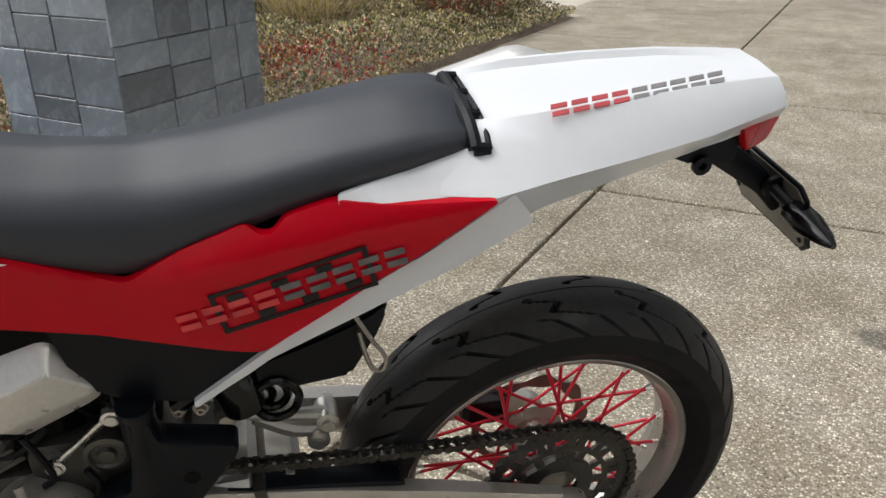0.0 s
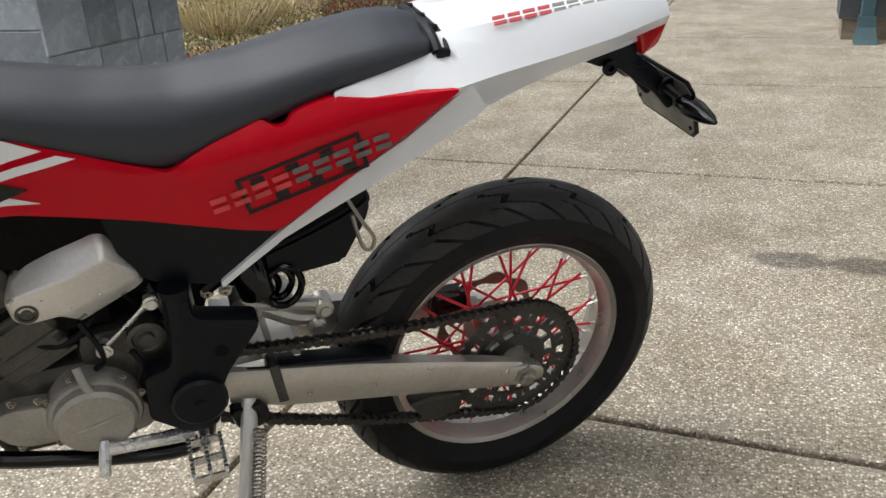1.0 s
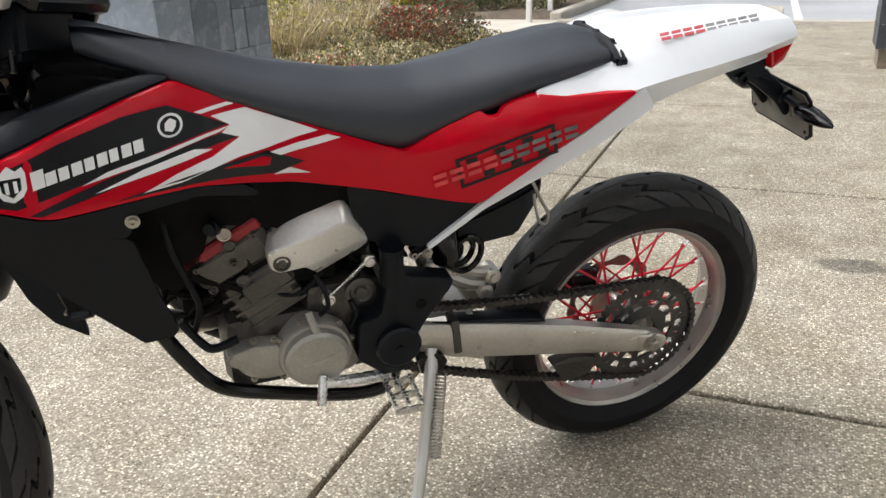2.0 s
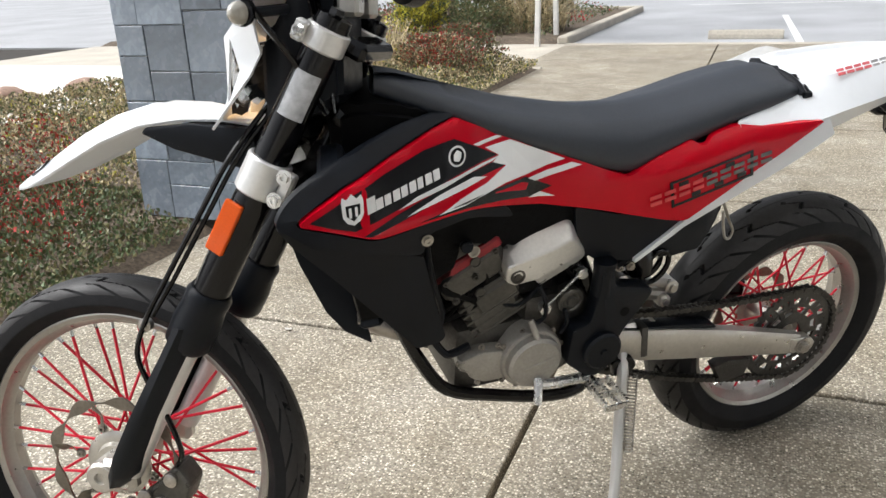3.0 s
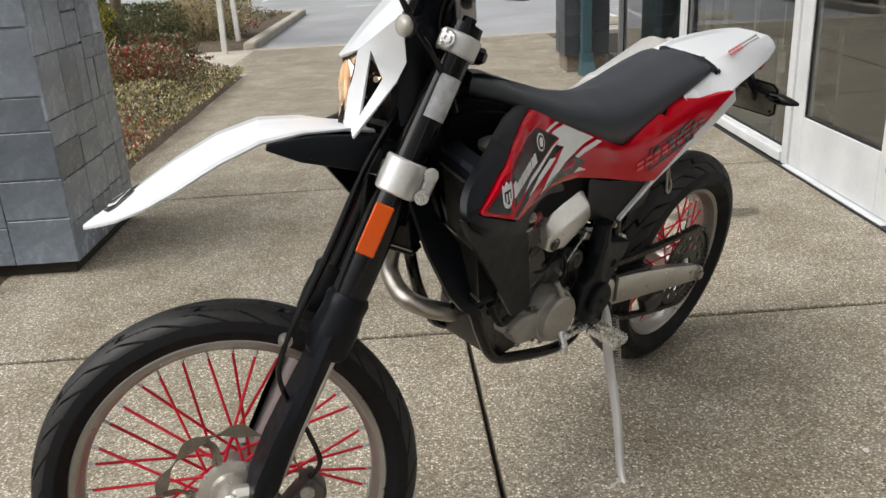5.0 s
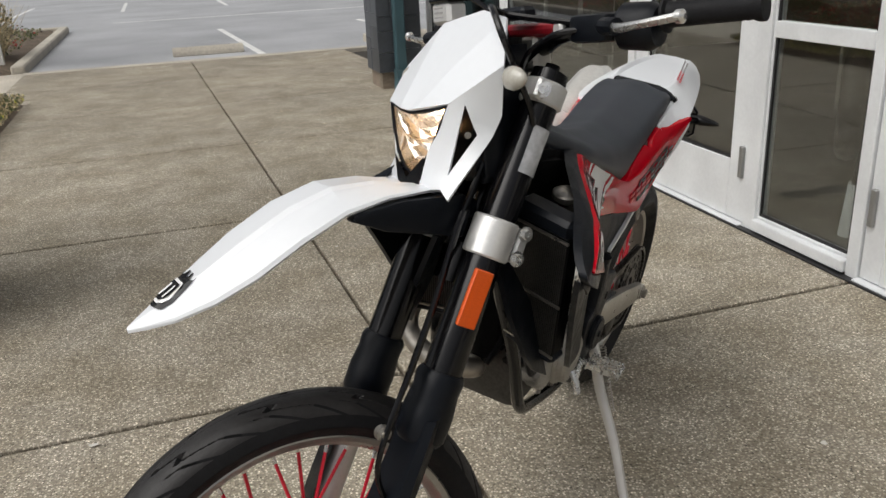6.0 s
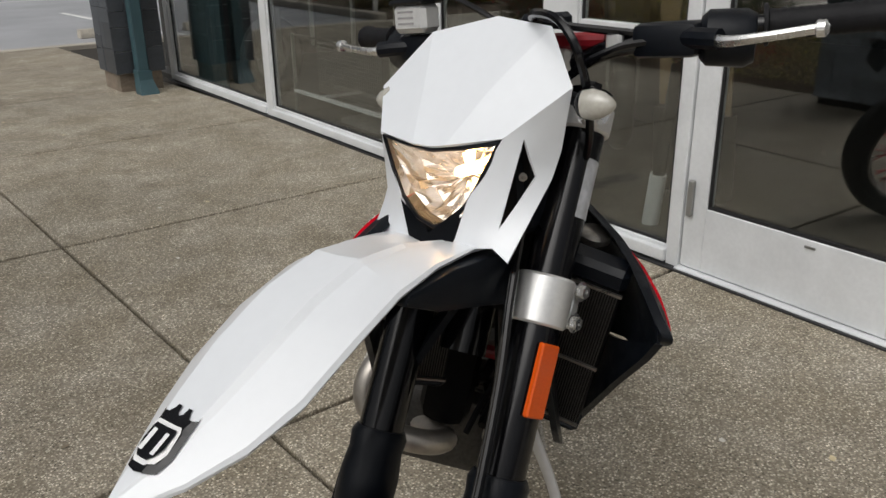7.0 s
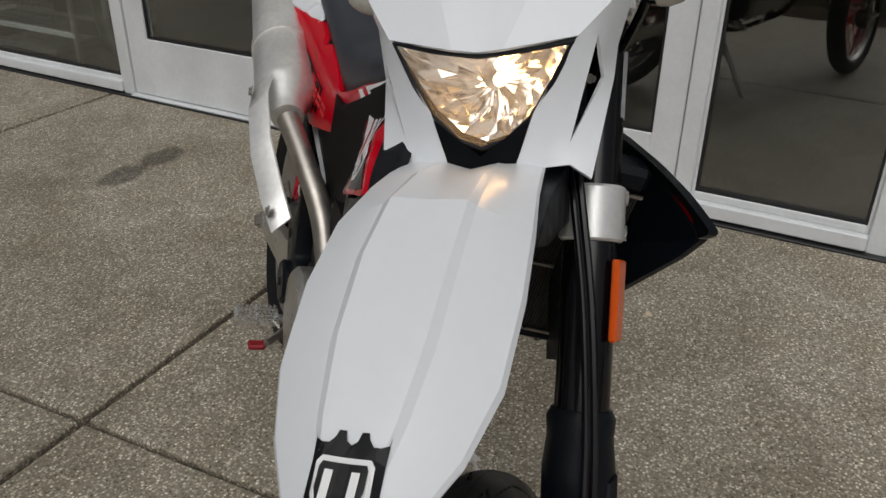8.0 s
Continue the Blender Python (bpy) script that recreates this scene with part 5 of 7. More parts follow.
merge(bm, b2, Matrix.Translation(along(.103, .822) + Vector((.012, .033, .004))) @ Matrix.Rotation(radians(-27.5), 4, "Y") @ Matrix.Rotation(radians(-8), 4, "Z"))
fp("side_reflector", bm, M_AMBER, "orange side reflector on the fork")

# front brake
bm = wave_disc(FWC, .066, .138, .114, .0020, 9, 0, depth=.014)
for k in range(6):       # lugs that run in to the hub's bolts
    a = k * math.pi / 3 + .2
    tube(bm, [(FWC[0] + .118 * math.cos(a), .066, FWC[2] + .118 * math.sin(a)), (FWC[0] + .098 * math.cos(a + .10), .066, FWC[2] + .098 * math.sin(a + .10)), (FWC[0] + .078 * math.cos(a + .02), .066, FWC[2] + .078 * math.sin(a + .02))], [.016, .010, .009], seg=6, flat=.16, curve=3)
part("brake_disc", bm, M_DISC, front_wheel, "wavy steel brake disc")
bm = bmesh.new()
turned(bm, (FWC[0], .048, FWC[2]), (0, 1, 0), [(0, .045), (.004, .062), (.010, .064), (.013, .058), (.013, .044), (.022, .040), (.022, 0)], seg=36)
part("disc_flange", bm, M_ALU, front_wheel, "bright alloy hub flange", smooth=35)
bolts(front_wheel, [(FWC[0] + .074 * math.cos(k * math.pi / 3 + .22), .064, FWC[2] + .074 * math.sin(k * math.pi / 3 + .22)) for k in range(6)], (0, 1, 0), .0065, .007, M_STEEL, "disc_bolt")
bm = plate(rounded([(1.445, .300), (1.400, .345), (1.362, .380), (1.335, .345), (1.352, .300), (1.395, .272)], .010), .045, .100, .008, 2)
cal = fp("front_caliper", bm, M_GREYCAST, "grey alloy front brake caliper")
for p in ((1.372, .10, .352), (1.395, .10, .305), (1.425, .10, .315)):
    bm = bmesh.new()
    turned(bm, p, (0, 1, 0), [(0, .013), (.006, .013), (.008, .009), (.008, 0)], seg=18)
    part("piston_cap", bm, M_STEEL, cal, smooth=35)

# front mudguard
FEN = [(1.20, .988, .072, .008), (1.25, 1.000, .078, .012), (1.32, 1.010, .085, .022), (1.39, 1.008, .094, .030), (1.46, .986, .098, .036), (1.53, .950, .094, .038), (1.585, .916, .076, .032), (1.635, .885, .048, .022), (1.672, .864, .020, .012), (1.694, .850, .003, .003)]
FEN_Y = -.012
DIP = [(1.20, .020), (1.28, .012), (1.36, .003), (1.42, 0)]
bm = bmesh.new()
SEC = ((-1.0, -1.10), (-.97, -.92), (-.72, -.52), (-.52, -.25), (-.46, -.18), (-.38, .015), (-.30, .03), (0, .0), (.30, .03), (.38, .015), (.46, -.18), (.52, -.25), (.72, -.52), (.97, -.92), (1.0, -1.10))
rings = []
for x, z, w, d in FEN:
    up = [(x, w * a, z + d * b - interp(x, DIP) * max(0, 1 - abs(a) / .8)) for a, b in SEC]
    up = [(p[0], p[1] + FEN_Y, p[2]) for p in up]
    rings.append(up + [(p[0], FEN_Y + (p[1] - FEN_Y) * .97, p[2] - .004) for p in reversed(up)])
loft(bm, rings)
fender = fp("front_mudguard", bm, M_WHITE, "long white front mudguard", smooth=15)
# crest decal near the mudguard's tip: black shield with a white field and black bars


def on_fender(x, yv, o):
    z = interp(x, [(a, b) for a, b, c, d in FEN])
    w = interp(x, [(a, c) for a, b, c, d in FEN])
    d = interp(x, [(a, e) for a, b, c, e in FEN])
    s = max(-1, min(1, yv / w))
    return (x + o * .4, yv + FEN_Y, z + d * interp(s, SEC) + .0006 + o)


def fender_mark(name, outline, material, o):
    bm = bmesh.new()
    bm.faces.new([bm.verts.new((p[0] - .016, p[1] * .92, 0)) for p in outline])
    for axis, lo, hi in ((0, 1.5, 1.7), (1, -.06, .06)):
        c = lo
        while c < hi:
            nrm = (1, 0, 0) if axis == 0 else (0, 1, 0)
            bmesh.ops.bisect_plane(bm, geom=bm.verts[:] + bm.edges[:] + bm.faces[:], dist=1e-6, plane_co=Vector(nrm) * c, plane_no=nrm)
            c += .008
    for v in bm.verts:
        v.co = Vector(on_fender(v.co.x, v.co.y, o))
    part(name, bm, material, fender)


shield = [(1.612, .031), (1.617, .030), (1.6205, .0245), (1.6205, .0185), (1.616, .014), (1.612, .0125), (1.612, .0065), (1.618, .0045), (1.6205, 0), (1.618, -.0045), (1.612, -.0065), (1.612, -.0125), (1.616, -.014), (1.6205, -.0185), (1.6205, -.0245), (1.617, -.030), (1.612, -.031), (1.628, -.030), (1.650, -.030), (1.664, -.025), (1.672, -.014), (1.674, 0), (1.672, .014), (1.664, .025), (1.650, .030), (1.628, .030)]
fender_mark("shield", shield, M_DECALB, .0012)
fender_mark("shield_field", [(1.629, .020), (1.633, .024), (1.650, .024), (1.661, .019), (1.667, .010), (1.667, -.010), (1.661, -.019), (1.650, -.024), (1.633, -.024), (1.629, -.020)], M_DECALW, .0024)
fender_mark("shield_ground", [(1.633, .018), (1.636, .020), (1.649, .020), (1.658, .016), (1.663, .009), (1.663, -.009), (1.658, -.016), (1.649, -.020), (1.636, -.020), (1.633, -.018)], M_DECALB, .0036)
for y0 in (.011, -.011):
    fender_mark("shield_bar", [(1.638, y0 + .0035), (1.638, y0 - .0035), (1.658, y0 - .0035), (1.658, y0 + .0035)], M_DECALW, .0046)

for sd in (1, -1):
    bm = plate(rounded([(1.385, .962), (1.33, .938), (1.26, .922), (1.205, .908), (1.188, .945), (1.195, .975), (1.30, .980), (1.38, .972)], .004), sd * .064 + FEN_Y / 2, sd * .088 + FEN_Y / 2, .003)
    fp("mudguard_bracket", bm, M_BLACK, "black mudguard bracket")
bm = boxes((1.16, 1.30, -.060, .060, .930, .960), bevel=.006)
fp("mudguard_mount", bm, M_BLACK)

# headlamp mask
V = {"a": (1.090, 0, 1.245), "b": (1.112, .094, 1.230), "c": (1.160, .150, 1.164), "r": (1.184, .052, 1.163), "q": (1.2385, .026, 1.106), "e0": (1.176, 0, 1.172), "d": (1.222, .097, 1.114), "e": (1.236, 0, 1.103),
     "g": (1.152, .128, 1.090), "g2": (1.170, .126, 1.060), "vt": (1.205, .114, 1.112), "vs": (1.190, .118, 1.066), "vb": (1.226, .088, 1.008), "h": (1.244, .112, .976), "o": (1.242, .090, .990),
     "m": (1.238, .054, 1.042), "n": (1.248, .034, .984)}
FACES = (("a", "b", "r", "e0"), ("e0", "r", "q", "e"), ("b", "c", "r"), ("c", "d", "q", "r"), ("c", "g", "vt", "d"), ("d", "vt", "vb", "m"), ("m", "vb", "o", "n"), ("g", "g2", "vs", "vt"), ("g2", "h", "vb", "vs"), ("vb", "h", "o"))
bm = bmesh.new()
for sd in (1, -1):
    vs = {}
    for k, p in V.items():
        vs[k] = bm.verts.new((p[0], sd * p[1], p[2]))
    for f in FACES:
        q = [vs[k] for k in f]
        bm.faces.new(q if sd > 0 else q[::-1])
bmesh.ops.remove_doubles(bm, verts=bm.verts, dist=1e-5)
bmesh.ops.recalc_face_normals(bm, faces=bm.faces)
bmesh.ops.subdivide_edges(bm, edges=bm.edges[:], cuts=1, use_grid_fill=True)
for v in bm.verts:       # a slight crown
    v.co.x += .004 * max(0, 1 - (v.co.y / .15) ** 2)
bmesh.ops.solidify(bm, geom=bm.faces[:], thickness=.004)
mask = fp("headlamp_mask", bm, M_WHITE, "white headlamp mask with side vents", smooth=38)
for e in mask.data.edges:       # hard creases beside the middle facet
    pts = [mask.data.vertices[k].co for k in e.vertices]
    for k0, k1 in (("b", "r"), ("r", "q")):
        a, b = Vector(V[k0][1:]), Vector(V[k1][1:])
        if all(abs((b - a).normalized().cross(Vector((abs(p.y), p.z)) - a)) < .0015 and -.002 < (Vector((abs(p.y), p.z)) - a).dot((b - a).normalized()) < (b - a).length + .002 for p in pts):
            e.use_edge_sharp = True
bm = bmesh.new()
loft(bm, [[(x, y * w, z) for y, z in ((-1, z0), (1, z0), (1, z1), (-1, z1))] for x, w, z0, z1 in ((1.05, .06, 1.02, 1.20), (1.11, .090, .99, 1.20), (1.150, .095, .985, 1.125), (1.172, .085, .985, 1.110))])
bmesh.ops.bevel(bm, geom=bm.edges[:], offset=.01, segments=2, affect="EDGES")
part("lamp_shell", bm, M_BLACK, mask, "black inner shell behind the mask", smooth=35)
bm = bmesh.new()
vs = [bm.verts.new(p) for p in ((1.246, .050, 1.036), (1.252, .034, .984), (1.252, 0, .966), (1.252, -.034, .984), (1.246, -.050, 1.036), (1.254, 0, 1.000))]
bm.faces.new((vs[0], vs[5], vs[2], vs[1]))
bm.faces.new((vs[5], vs[4], vs[3], vs[2]))
bmesh.ops.solidify(bm, geom=bm.faces[:], thickness=.006)
part("chin", bm, M_BLACK, mask, "black chin under the lamp", smooth=20)
for sd in (1, -1):
    bm = bmesh.new()
    bolt(bm, (1.199, sd * .104, 1.066), (.5, sd, 0), .0034)
    part("mask_screw", bm, M_STEEL, mask)

# the lit headlamp: clear lens, faceted reflector, bulb
LAMP = [(.094, 1.110), (.047, 1.103), (0, 1.099), (-.047, 1.103), (-.094, 1.110), (-.073, 1.071), (-.053, 1.038), (-.026, 1.013), (0, 1.004), (.026, 1.013), (.053, 1.038), (.073, 1.071)]


def lamp_x(y, z):
    """The lens leans back at its upper corners."""
    return 1.240 - .020 * min(1, max(0, (z - 1.004) / .106)) * (.35 + .65 * abs(y) / .094)


bm = bmesh.new()
cen = bm.verts.new((1.250, 0, 1.058))
mid = [bm.verts.new((lamp_x(y, z) + .011, y * .55, 1.058 + (z - 1.058) * .55)) for y, z in LAMP]
rim_v = [bm.verts.new((lamp_x(y, z), y, z)) for y, z in LAMP]
n = len(LAMP)
for k in range(n):
    bm.faces.new((cen, mid[k], mid[(k + 1) % n]))
    bm.faces.new((mid[k], rim_v[k], rim_v[(k + 1) % n], mid[(k + 1) % n]))
lens = fp("headlamp", bm, M_LENS, "lit headlamp with a clear lens and warm bulb", smooth=60)
bm = bmesh.new()
rings = []
for j, (k, x) in enumerate(((.985, 1.218), (.90, 1.208), (.72, 1.194), (.45, 1.184), (.18, 1.178))):
    ring = []
    for i in range(36):
        t = i / 36 * n
        a, b = LAMP[int(t) % n], LAMP[(int(t) + 1) % n]
        f = t - int(t)
        jag = .007 * ((i * 5 + j * 3) % 4) / 3 if 0 < j < 4 else 0
        ring.append((x + jag, (a[0] + (b[0] - a[0]) * f) * k, 1.058 + (a[1] + (b[1] - a[1]) * f - 1.058) * k))
    rings.append(ring)
loft(bm, rings, caps=False)
bm.faces.new([bm.verts.new(p) for p in rings[-1]])
part("reflector", bm, M_REFL, lens, "bright faceted lamp reflector")
bm = bmesh.new()
turned(bm, (1.180, .012, 1.066), (1, 0, 0), [(0, .007), (.022, .007), (.028, .004), (.028, 0)], seg=16)
part("bulb", bm, M_BULB, lens, "glowing warm bulb", smooth=True)
bm = bmesh.new()
tube(bm, [(lamp_x(y, z) + .003, y * .985, 1.058 + (z - 1.058) * .985) for y, z in LAMP + LAMP[:1]], .0030, seg=6)
part("lens_rim", bm, M_BLACK, lens, smooth=35)

# turn signals
for sd in (1, -1):
    off = .012 if sd > 0 else .030
    bm = bmesh.new()
    tube(bm, [(1.12, sd * .10, 1.155), (1.15, sd * .140 + off, 1.148)], .008, seg=8)
    st = fp("front_signal_stalk", bm, M_BLACK)
    for name, material, label, x0, prof in (("signal_lens", M_CLEARLENS, "clear front turn-signal lens", 1.162, ((.150, .009), (.154, .0165), (.166, .018), (.178, .0145), (.187, .009), (.192, .004))),
                                            ("signal_base", M_GLOSS, "dark base of the turn signal", 1.157, ((.140, .008), (.147, .016), (.155, .0182), (.162, .0190)))):
        bm = bmesh.new()
        loft(bm, [[(x0 + a * math.cos(t) * .8, sd * y + off, 1.146 + a * math.sin(t)) for t in (2 * math.pi * k / 14 for k in range(14))] for y, a in prof])
        part(name, bm, material, st, label, smooth=50)

# handlebar, grips, levers, controls; the bar sits a little to the left of the steering axis
BAR = [(1.035, 0, 1.180), (1.035, .06, 1.181), (1.045, .11, 1.196), (1.040, .17, 1.206), (1.005, .27, 1.216), (.950, .405, 1.220)]
BAR_Y = .015
bm = bmesh.new()
tube(bm, [(p[0], BAR_Y - p[1], p[2]) for p in reversed(BAR[1:])] + [(p[0], BAR_Y + p[1], p[2]) for p in BAR], .0125, seg=12, curve=4)
bar = fp("handlebar", bm, M_GLOSS, "black tapered handlebar")
bm = bmesh.new()
tube(bm, [(1.04, BAR_Y - .11, 1.207), (1.042, BAR_Y, 1.209), (1.04, BAR_Y + .11, 1.207)], .011, seg=10)
part("crossbar_pad", bm, M_REDTRIM, bar, "red crossbar pad", smooth=35)
for sd in (1, -1):
    def at(x, y, z):
        return (x, BAR_Y + sd * y, z)
    bm = bmesh.new()
    A, B = Vector(at(.998, .285, 1.2165)), Vector(at(.948, .408, 1.220))
    turned(bm, A, B - A, [(0, .024), (.004, .024), (.006, .0175)] + [(.01 + .009 * k + d, .0175 - (.0012 if d else 0)) for k in range(12) for d in (0, .006)] + [(.124, .020), (.131, .020), (.132, 0)], seg=18)
    part("grip", bm, M_RUBBER, bar, "black rubber grip", smooth=35)
    bm = bmesh.new()
    C = Vector(at(1.020, .225, 1.206))
    turned(bm, C, Vector(at(.998, .285, 1.202)) - C, [(-.004, 0), (-.004, .024), (.004, .032), (.045, .033), (.056, .027), (.058, 0)], seg=20)
    box(bm, .998, 1.058, min(sd * .150, sd * .232) + BAR_Y, max(sd * .150, sd * .232) + BAR_Y, 1.186, 1.226, bevel=.009, seg=2)
    tube(bm, [at(1.045, .215, 1.208), at(1.060, .235, 1.208), at(1.064, .262, 1.206)], .012, seg=10)
    part("switch_block", bm, M_BLACK, bar, "black switch housing", smooth=35)
    bm = bmesh.new()
    tube(bm, [at(1.060, .245, 1.208), at(1.069, .27, 1.204), at(1.067, .31, 1.207), at(1.052, .360, 1.213)], [.0085, .0075, .0064, .0064], seg=8, curve=4, flat=.7)
    turned(bm, at(1.050, .363, 1.213), (-.2, sd, 0), [(-.007, .004), (-.004, .0090), (.004, .0090), (.008, .004)], seg=14)
    part("lever", bm, M_POLISH, bar, "bright alloy hand lever", smooth=35)
    bm = bmesh.new()
    box(bm, 1.018, 1.052, min(sd * .020, sd * .060) + BAR_Y, max(sd * .020, sd * .060) + BAR_Y, 1.145, 1.201, bevel=.006)
    part("bar_clamp", bm, M_ALU, bar, smooth=35)
    bm = bmesh.new()
    box(bm, 1.032, 1.062, min(sd * .118, sd * .140) + BAR_Y, max(sd * .118, sd * .140) + BAR_Y, 1.192, 1.218, bevel=.004)
    part("cable_clip", bm, M_CLAMP, bar, smooth=35)
bm = boxes((1.035, 1.075, -.208, -.146, 1.228, 1.268), bevel=.007)
res = part("brake_reservoir", bm, M_CLAMP, bar, "square alloy brake-fluid reservoir", smooth=35)
part("cap", boxes((1.032, 1.078, -.211, -.143, 1.267, 1.275), bevel=.003), M_GLOSS, res, "black reservoir cap")
for k in range(3):
    part("lettering_bar", boxes((1.0745, 1.0758, -.195, -.165, 1.240 + k * .008, 1.243 + k * .008)), M_DECALG, res)
bm = boxes((1.05, 1.08, .02, .085, 1.225, 1.245), bevel=.006)
part("instrument", bm, M_BLACK, bar, smooth=35)

# cables and brake hose
for pts, r in (([(1.05, .17, 1.215), (1.09, .065, 1.234), (1.13, .080, 1.246), (1.160, .130, 1.240), (1.168, .160, 1.208), (1.145, .160, 1.150), (1.10, .13, 1.08), (1.07, .08, 1.0)], .0052),
               ([(1.05, .19, 1.205), (1.075, .15, 1.198), (1.085, .09, 1.16), (1.08, .05, 1.05)], .005),
               ([(1.05, -.17, 1.265), (1.075, -.13, 1.285), (1.05, -.05, 1.245), (1.06, .02, 1.19), (1.07, .05, 1.08)], .0042),
               ([(1.05, -.18, 1.205), (1.06, -.12, 1.195), (1.065, -.03, 1.10)], .005),
               ([(1.05, .18, 1.20), (1.07, .12, 1.185), (1.08, .05, 1.12), (1.06, .07, 1.0)], .0045)):
    bm = bmesh.new()
    tube(bm, pts, r, seg=7, curve=6)
    fp("control_cable", bm, M_GLOSS, "black control cable")
bm = bmesh.new()
tube(bm, [(1.115, .065, 1.10), (1.160, .080, 1.02), (1.225, .100, .930), (1.275, .115, .84), (1.335, .125, .735), (1.375, .128, .665), (1.40, .125, .60), (1.39, .115, .54), (1.36, .110, .47), (1.345, .105, .41), (1.365, .09, .375)], .0048, seg=8, curve=6)
tube(bm, [(1.110, .050, 1.10), (1.150, .070, 1.02), (1.215, .090, .930), (1.265, .105, .84), (1.325, .115, .735), (1.37, .118, .665)], .0042, seg=8, curve=6)
fp("brake_hose", bm, M_GLOSS, "black front brake hose")
bm = bmesh.new()
turned(bm, (1.384, .112, .648), (0, 1, 0), [(0, .012), (.012, .012), (.014, .006), (.018, .006), (.018, 0)], seg=14)
fp("hose_clip", bm, M_STEEL)

def bay(name, u0, u1, z0, z1, stile, foot, label, category, head=None, bars=()):
    """A framed bay of glass: u along the front; stile, foot and head are the widths of its frame."""
    t = thing(name, label, category, kind="structure", m=WM)
    head = head or stile
    x0, x1 = 0.012, 0.062
    for nm, a in (("stile", (x0, x1, u0, u0 + stile, z0, z1)), ("stile", (x0, x1, u1 - stile, u1, z0, z1)), ("bottom_rail", (x0, x1, u0 + stile, u1 - stile, z0, z0 + foot)), ("top_rail", (x0, x1, u0 + stile, u1 - stile, z1 - head, z1))):
        part(nm, boxes(a, bevel=0.003), M_FRAME, t)
    for z in bars:
        part("mid_rail", boxes((x0, x1, u0 + stile, u1 - stile, z, z + .07), bevel=0.003), M_FRAME, t)
    g = boxes((x0 + .018, x0 + .026, u0 + stile - .004, u1 - stile + .004, z0 + foot - .004, z1 - head + .004))
    pane = part("pane", g, M_GLASS, t, "dark reflecting shop glass")
    pane.visible_shadow = False
    bead = bmesh.new()
    for a in ((x0 + .008, x0 + .018, u0 + stile, u1 - stile, z0 + foot, z0 + foot + .012), (x0 + .008, x0 + .018, u0 + stile, u0 + stile + .010, z0 + foot + .012, z1 - head), (x0 + .008, x0 + .018, u1 - stile - .010, u1 - stile, z0 + foot + .012, z1 - head)):
        box(bead, *a)
    part("gasket", bead, M_GLOSSBLACK, t)
    return t


M_GLOSSBLACK = mat("black_gasket", (0.012, 0.012, 0.013), 0.5)
TOPZ = 2.62
# posts of the front
for i, (u0, u1) in enumerate(((5.91, 6.03), (3.79, 3.90), (1.785, 1.855), (.635, .725), (-.005, .055), (-1.03, -.968), (-1.70, -1.625), (-3.60, -3.52), (-5.6, -5.5))):
    wall_piece("trim", boxes((0.0, .075, u0, u1, 0.0, TOPZ), bevel=0.004), M_FRAME, "white aluminium post of the shop front", "post")
# sill under the windows; its shadow gap at the slab is a dark strip
for u0, u1 in ((3.90, 5.91), (1.855, 3.79), (.055, .635), (-1.625, -1.03), (-3.52, -1.70), (-5.5, -3.60)):
    wall_piece("trim", boxes((-.016, .08, u0, u1, 0.016, .070), bevel=0.005), M_FRAME, "white aluminium sill of the shop front", "sill")
for u0, u1 in ((.725, 1.785), (-.968, -.005)):
    wall_piece("trim", boxes((-.022, .09, u0, u1, 0.004, .016), bevel=0.003), M_FRAME, "low metal door threshold", "threshold")
# near-black strip that draws the shadow line under the whole front
wall_piece("trim", boxes((-.034, .05, -5.6, 6.03, .0005, .010), bevel=0.003), M_GLOSSBLACK, "dark strip for the shadow line along the foot of the shop front", "sealant")
bay("window_1", 3.90, 5.91, .070, TOPZ, .020, .020, "tall fixed shop window in a white frame", "window")
bay("window_2", 1.855, 3.79, .070, TOPZ, .020, .020, "tall fixed shop window in a white frame", "window")
bay("window_3", .055, .635, .070, TOPZ, .012, .015, "narrow side light in a white frame", "window", bars=(.890,))
bay("window_4", -1.625, -1.03, .070, TOPZ, .012, .028, "narrow side light in a white frame", "window")
bay("window_5", -3.52, -1.70, .070, TOPZ, .020, .020, "tall fixed shop window in a white frame", "window")
bay("window_6", -5.5, -3.60, .070, TOPZ, .020, .020, "tall fixed shop window in a white frame", "window")
door_a = bay("door_1", .731, 1.779, .020, 2.15, .130, .284, "closed white glazed shop door", "door", head=.11)
door_b = bay("door_2", -.963, -.010, .020, 2.15, .102, .264, "closed white glazed shop door", "door", head=.11)
M_GREYMETAL = mat("grey_metal", (0.32, 0.32, 0.31), 0.4, metal=0.7, stain=0.1, sscale=12)
for t, u, z in ((door_a, .762, .31), (door_b, -.040, .315)):
    part("bolt_plate", boxes((-.008, .012, u - .013, u + .013, z - .075, z + .075), bevel=.004), M_GREYMETAL, t, "grey metal bolt plate")
for u0, u1 in ((.725, 1.785), (-.968, -.005)):
    wall_piece("trim", boxes((.0, .075, u0, u1, 2.155, 2.225), bevel=0.004), M_FRAME, "white transom over the door", "transom")
    g = boxes((.03, .038, u0, u1, 2.225, TOPZ))
    ob = wall_piece("transom_glass", g, M_GLASS, "glass over the door", "window")
    ob.visible_shadow = False
wall_piece("trim", boxes((-.005, .085, -5.6, 6.03, TOPZ, TOPZ + .12), bevel=0.005), M_FRAME, "white head of the shop front", "trim")
wall_piece("wall_upper", boxes((-.02, .25, -9.0, 6.9, TOPZ + .12, 6.0)), M_WALL, "plain rendered wall above the shop front", "wall")
wall_piece("wall_south", boxes((.0, .25, -9.0, -5.6, 0, TOPZ + .12)), M_WALL, "plain rendered wall beside the shop front", "wall")
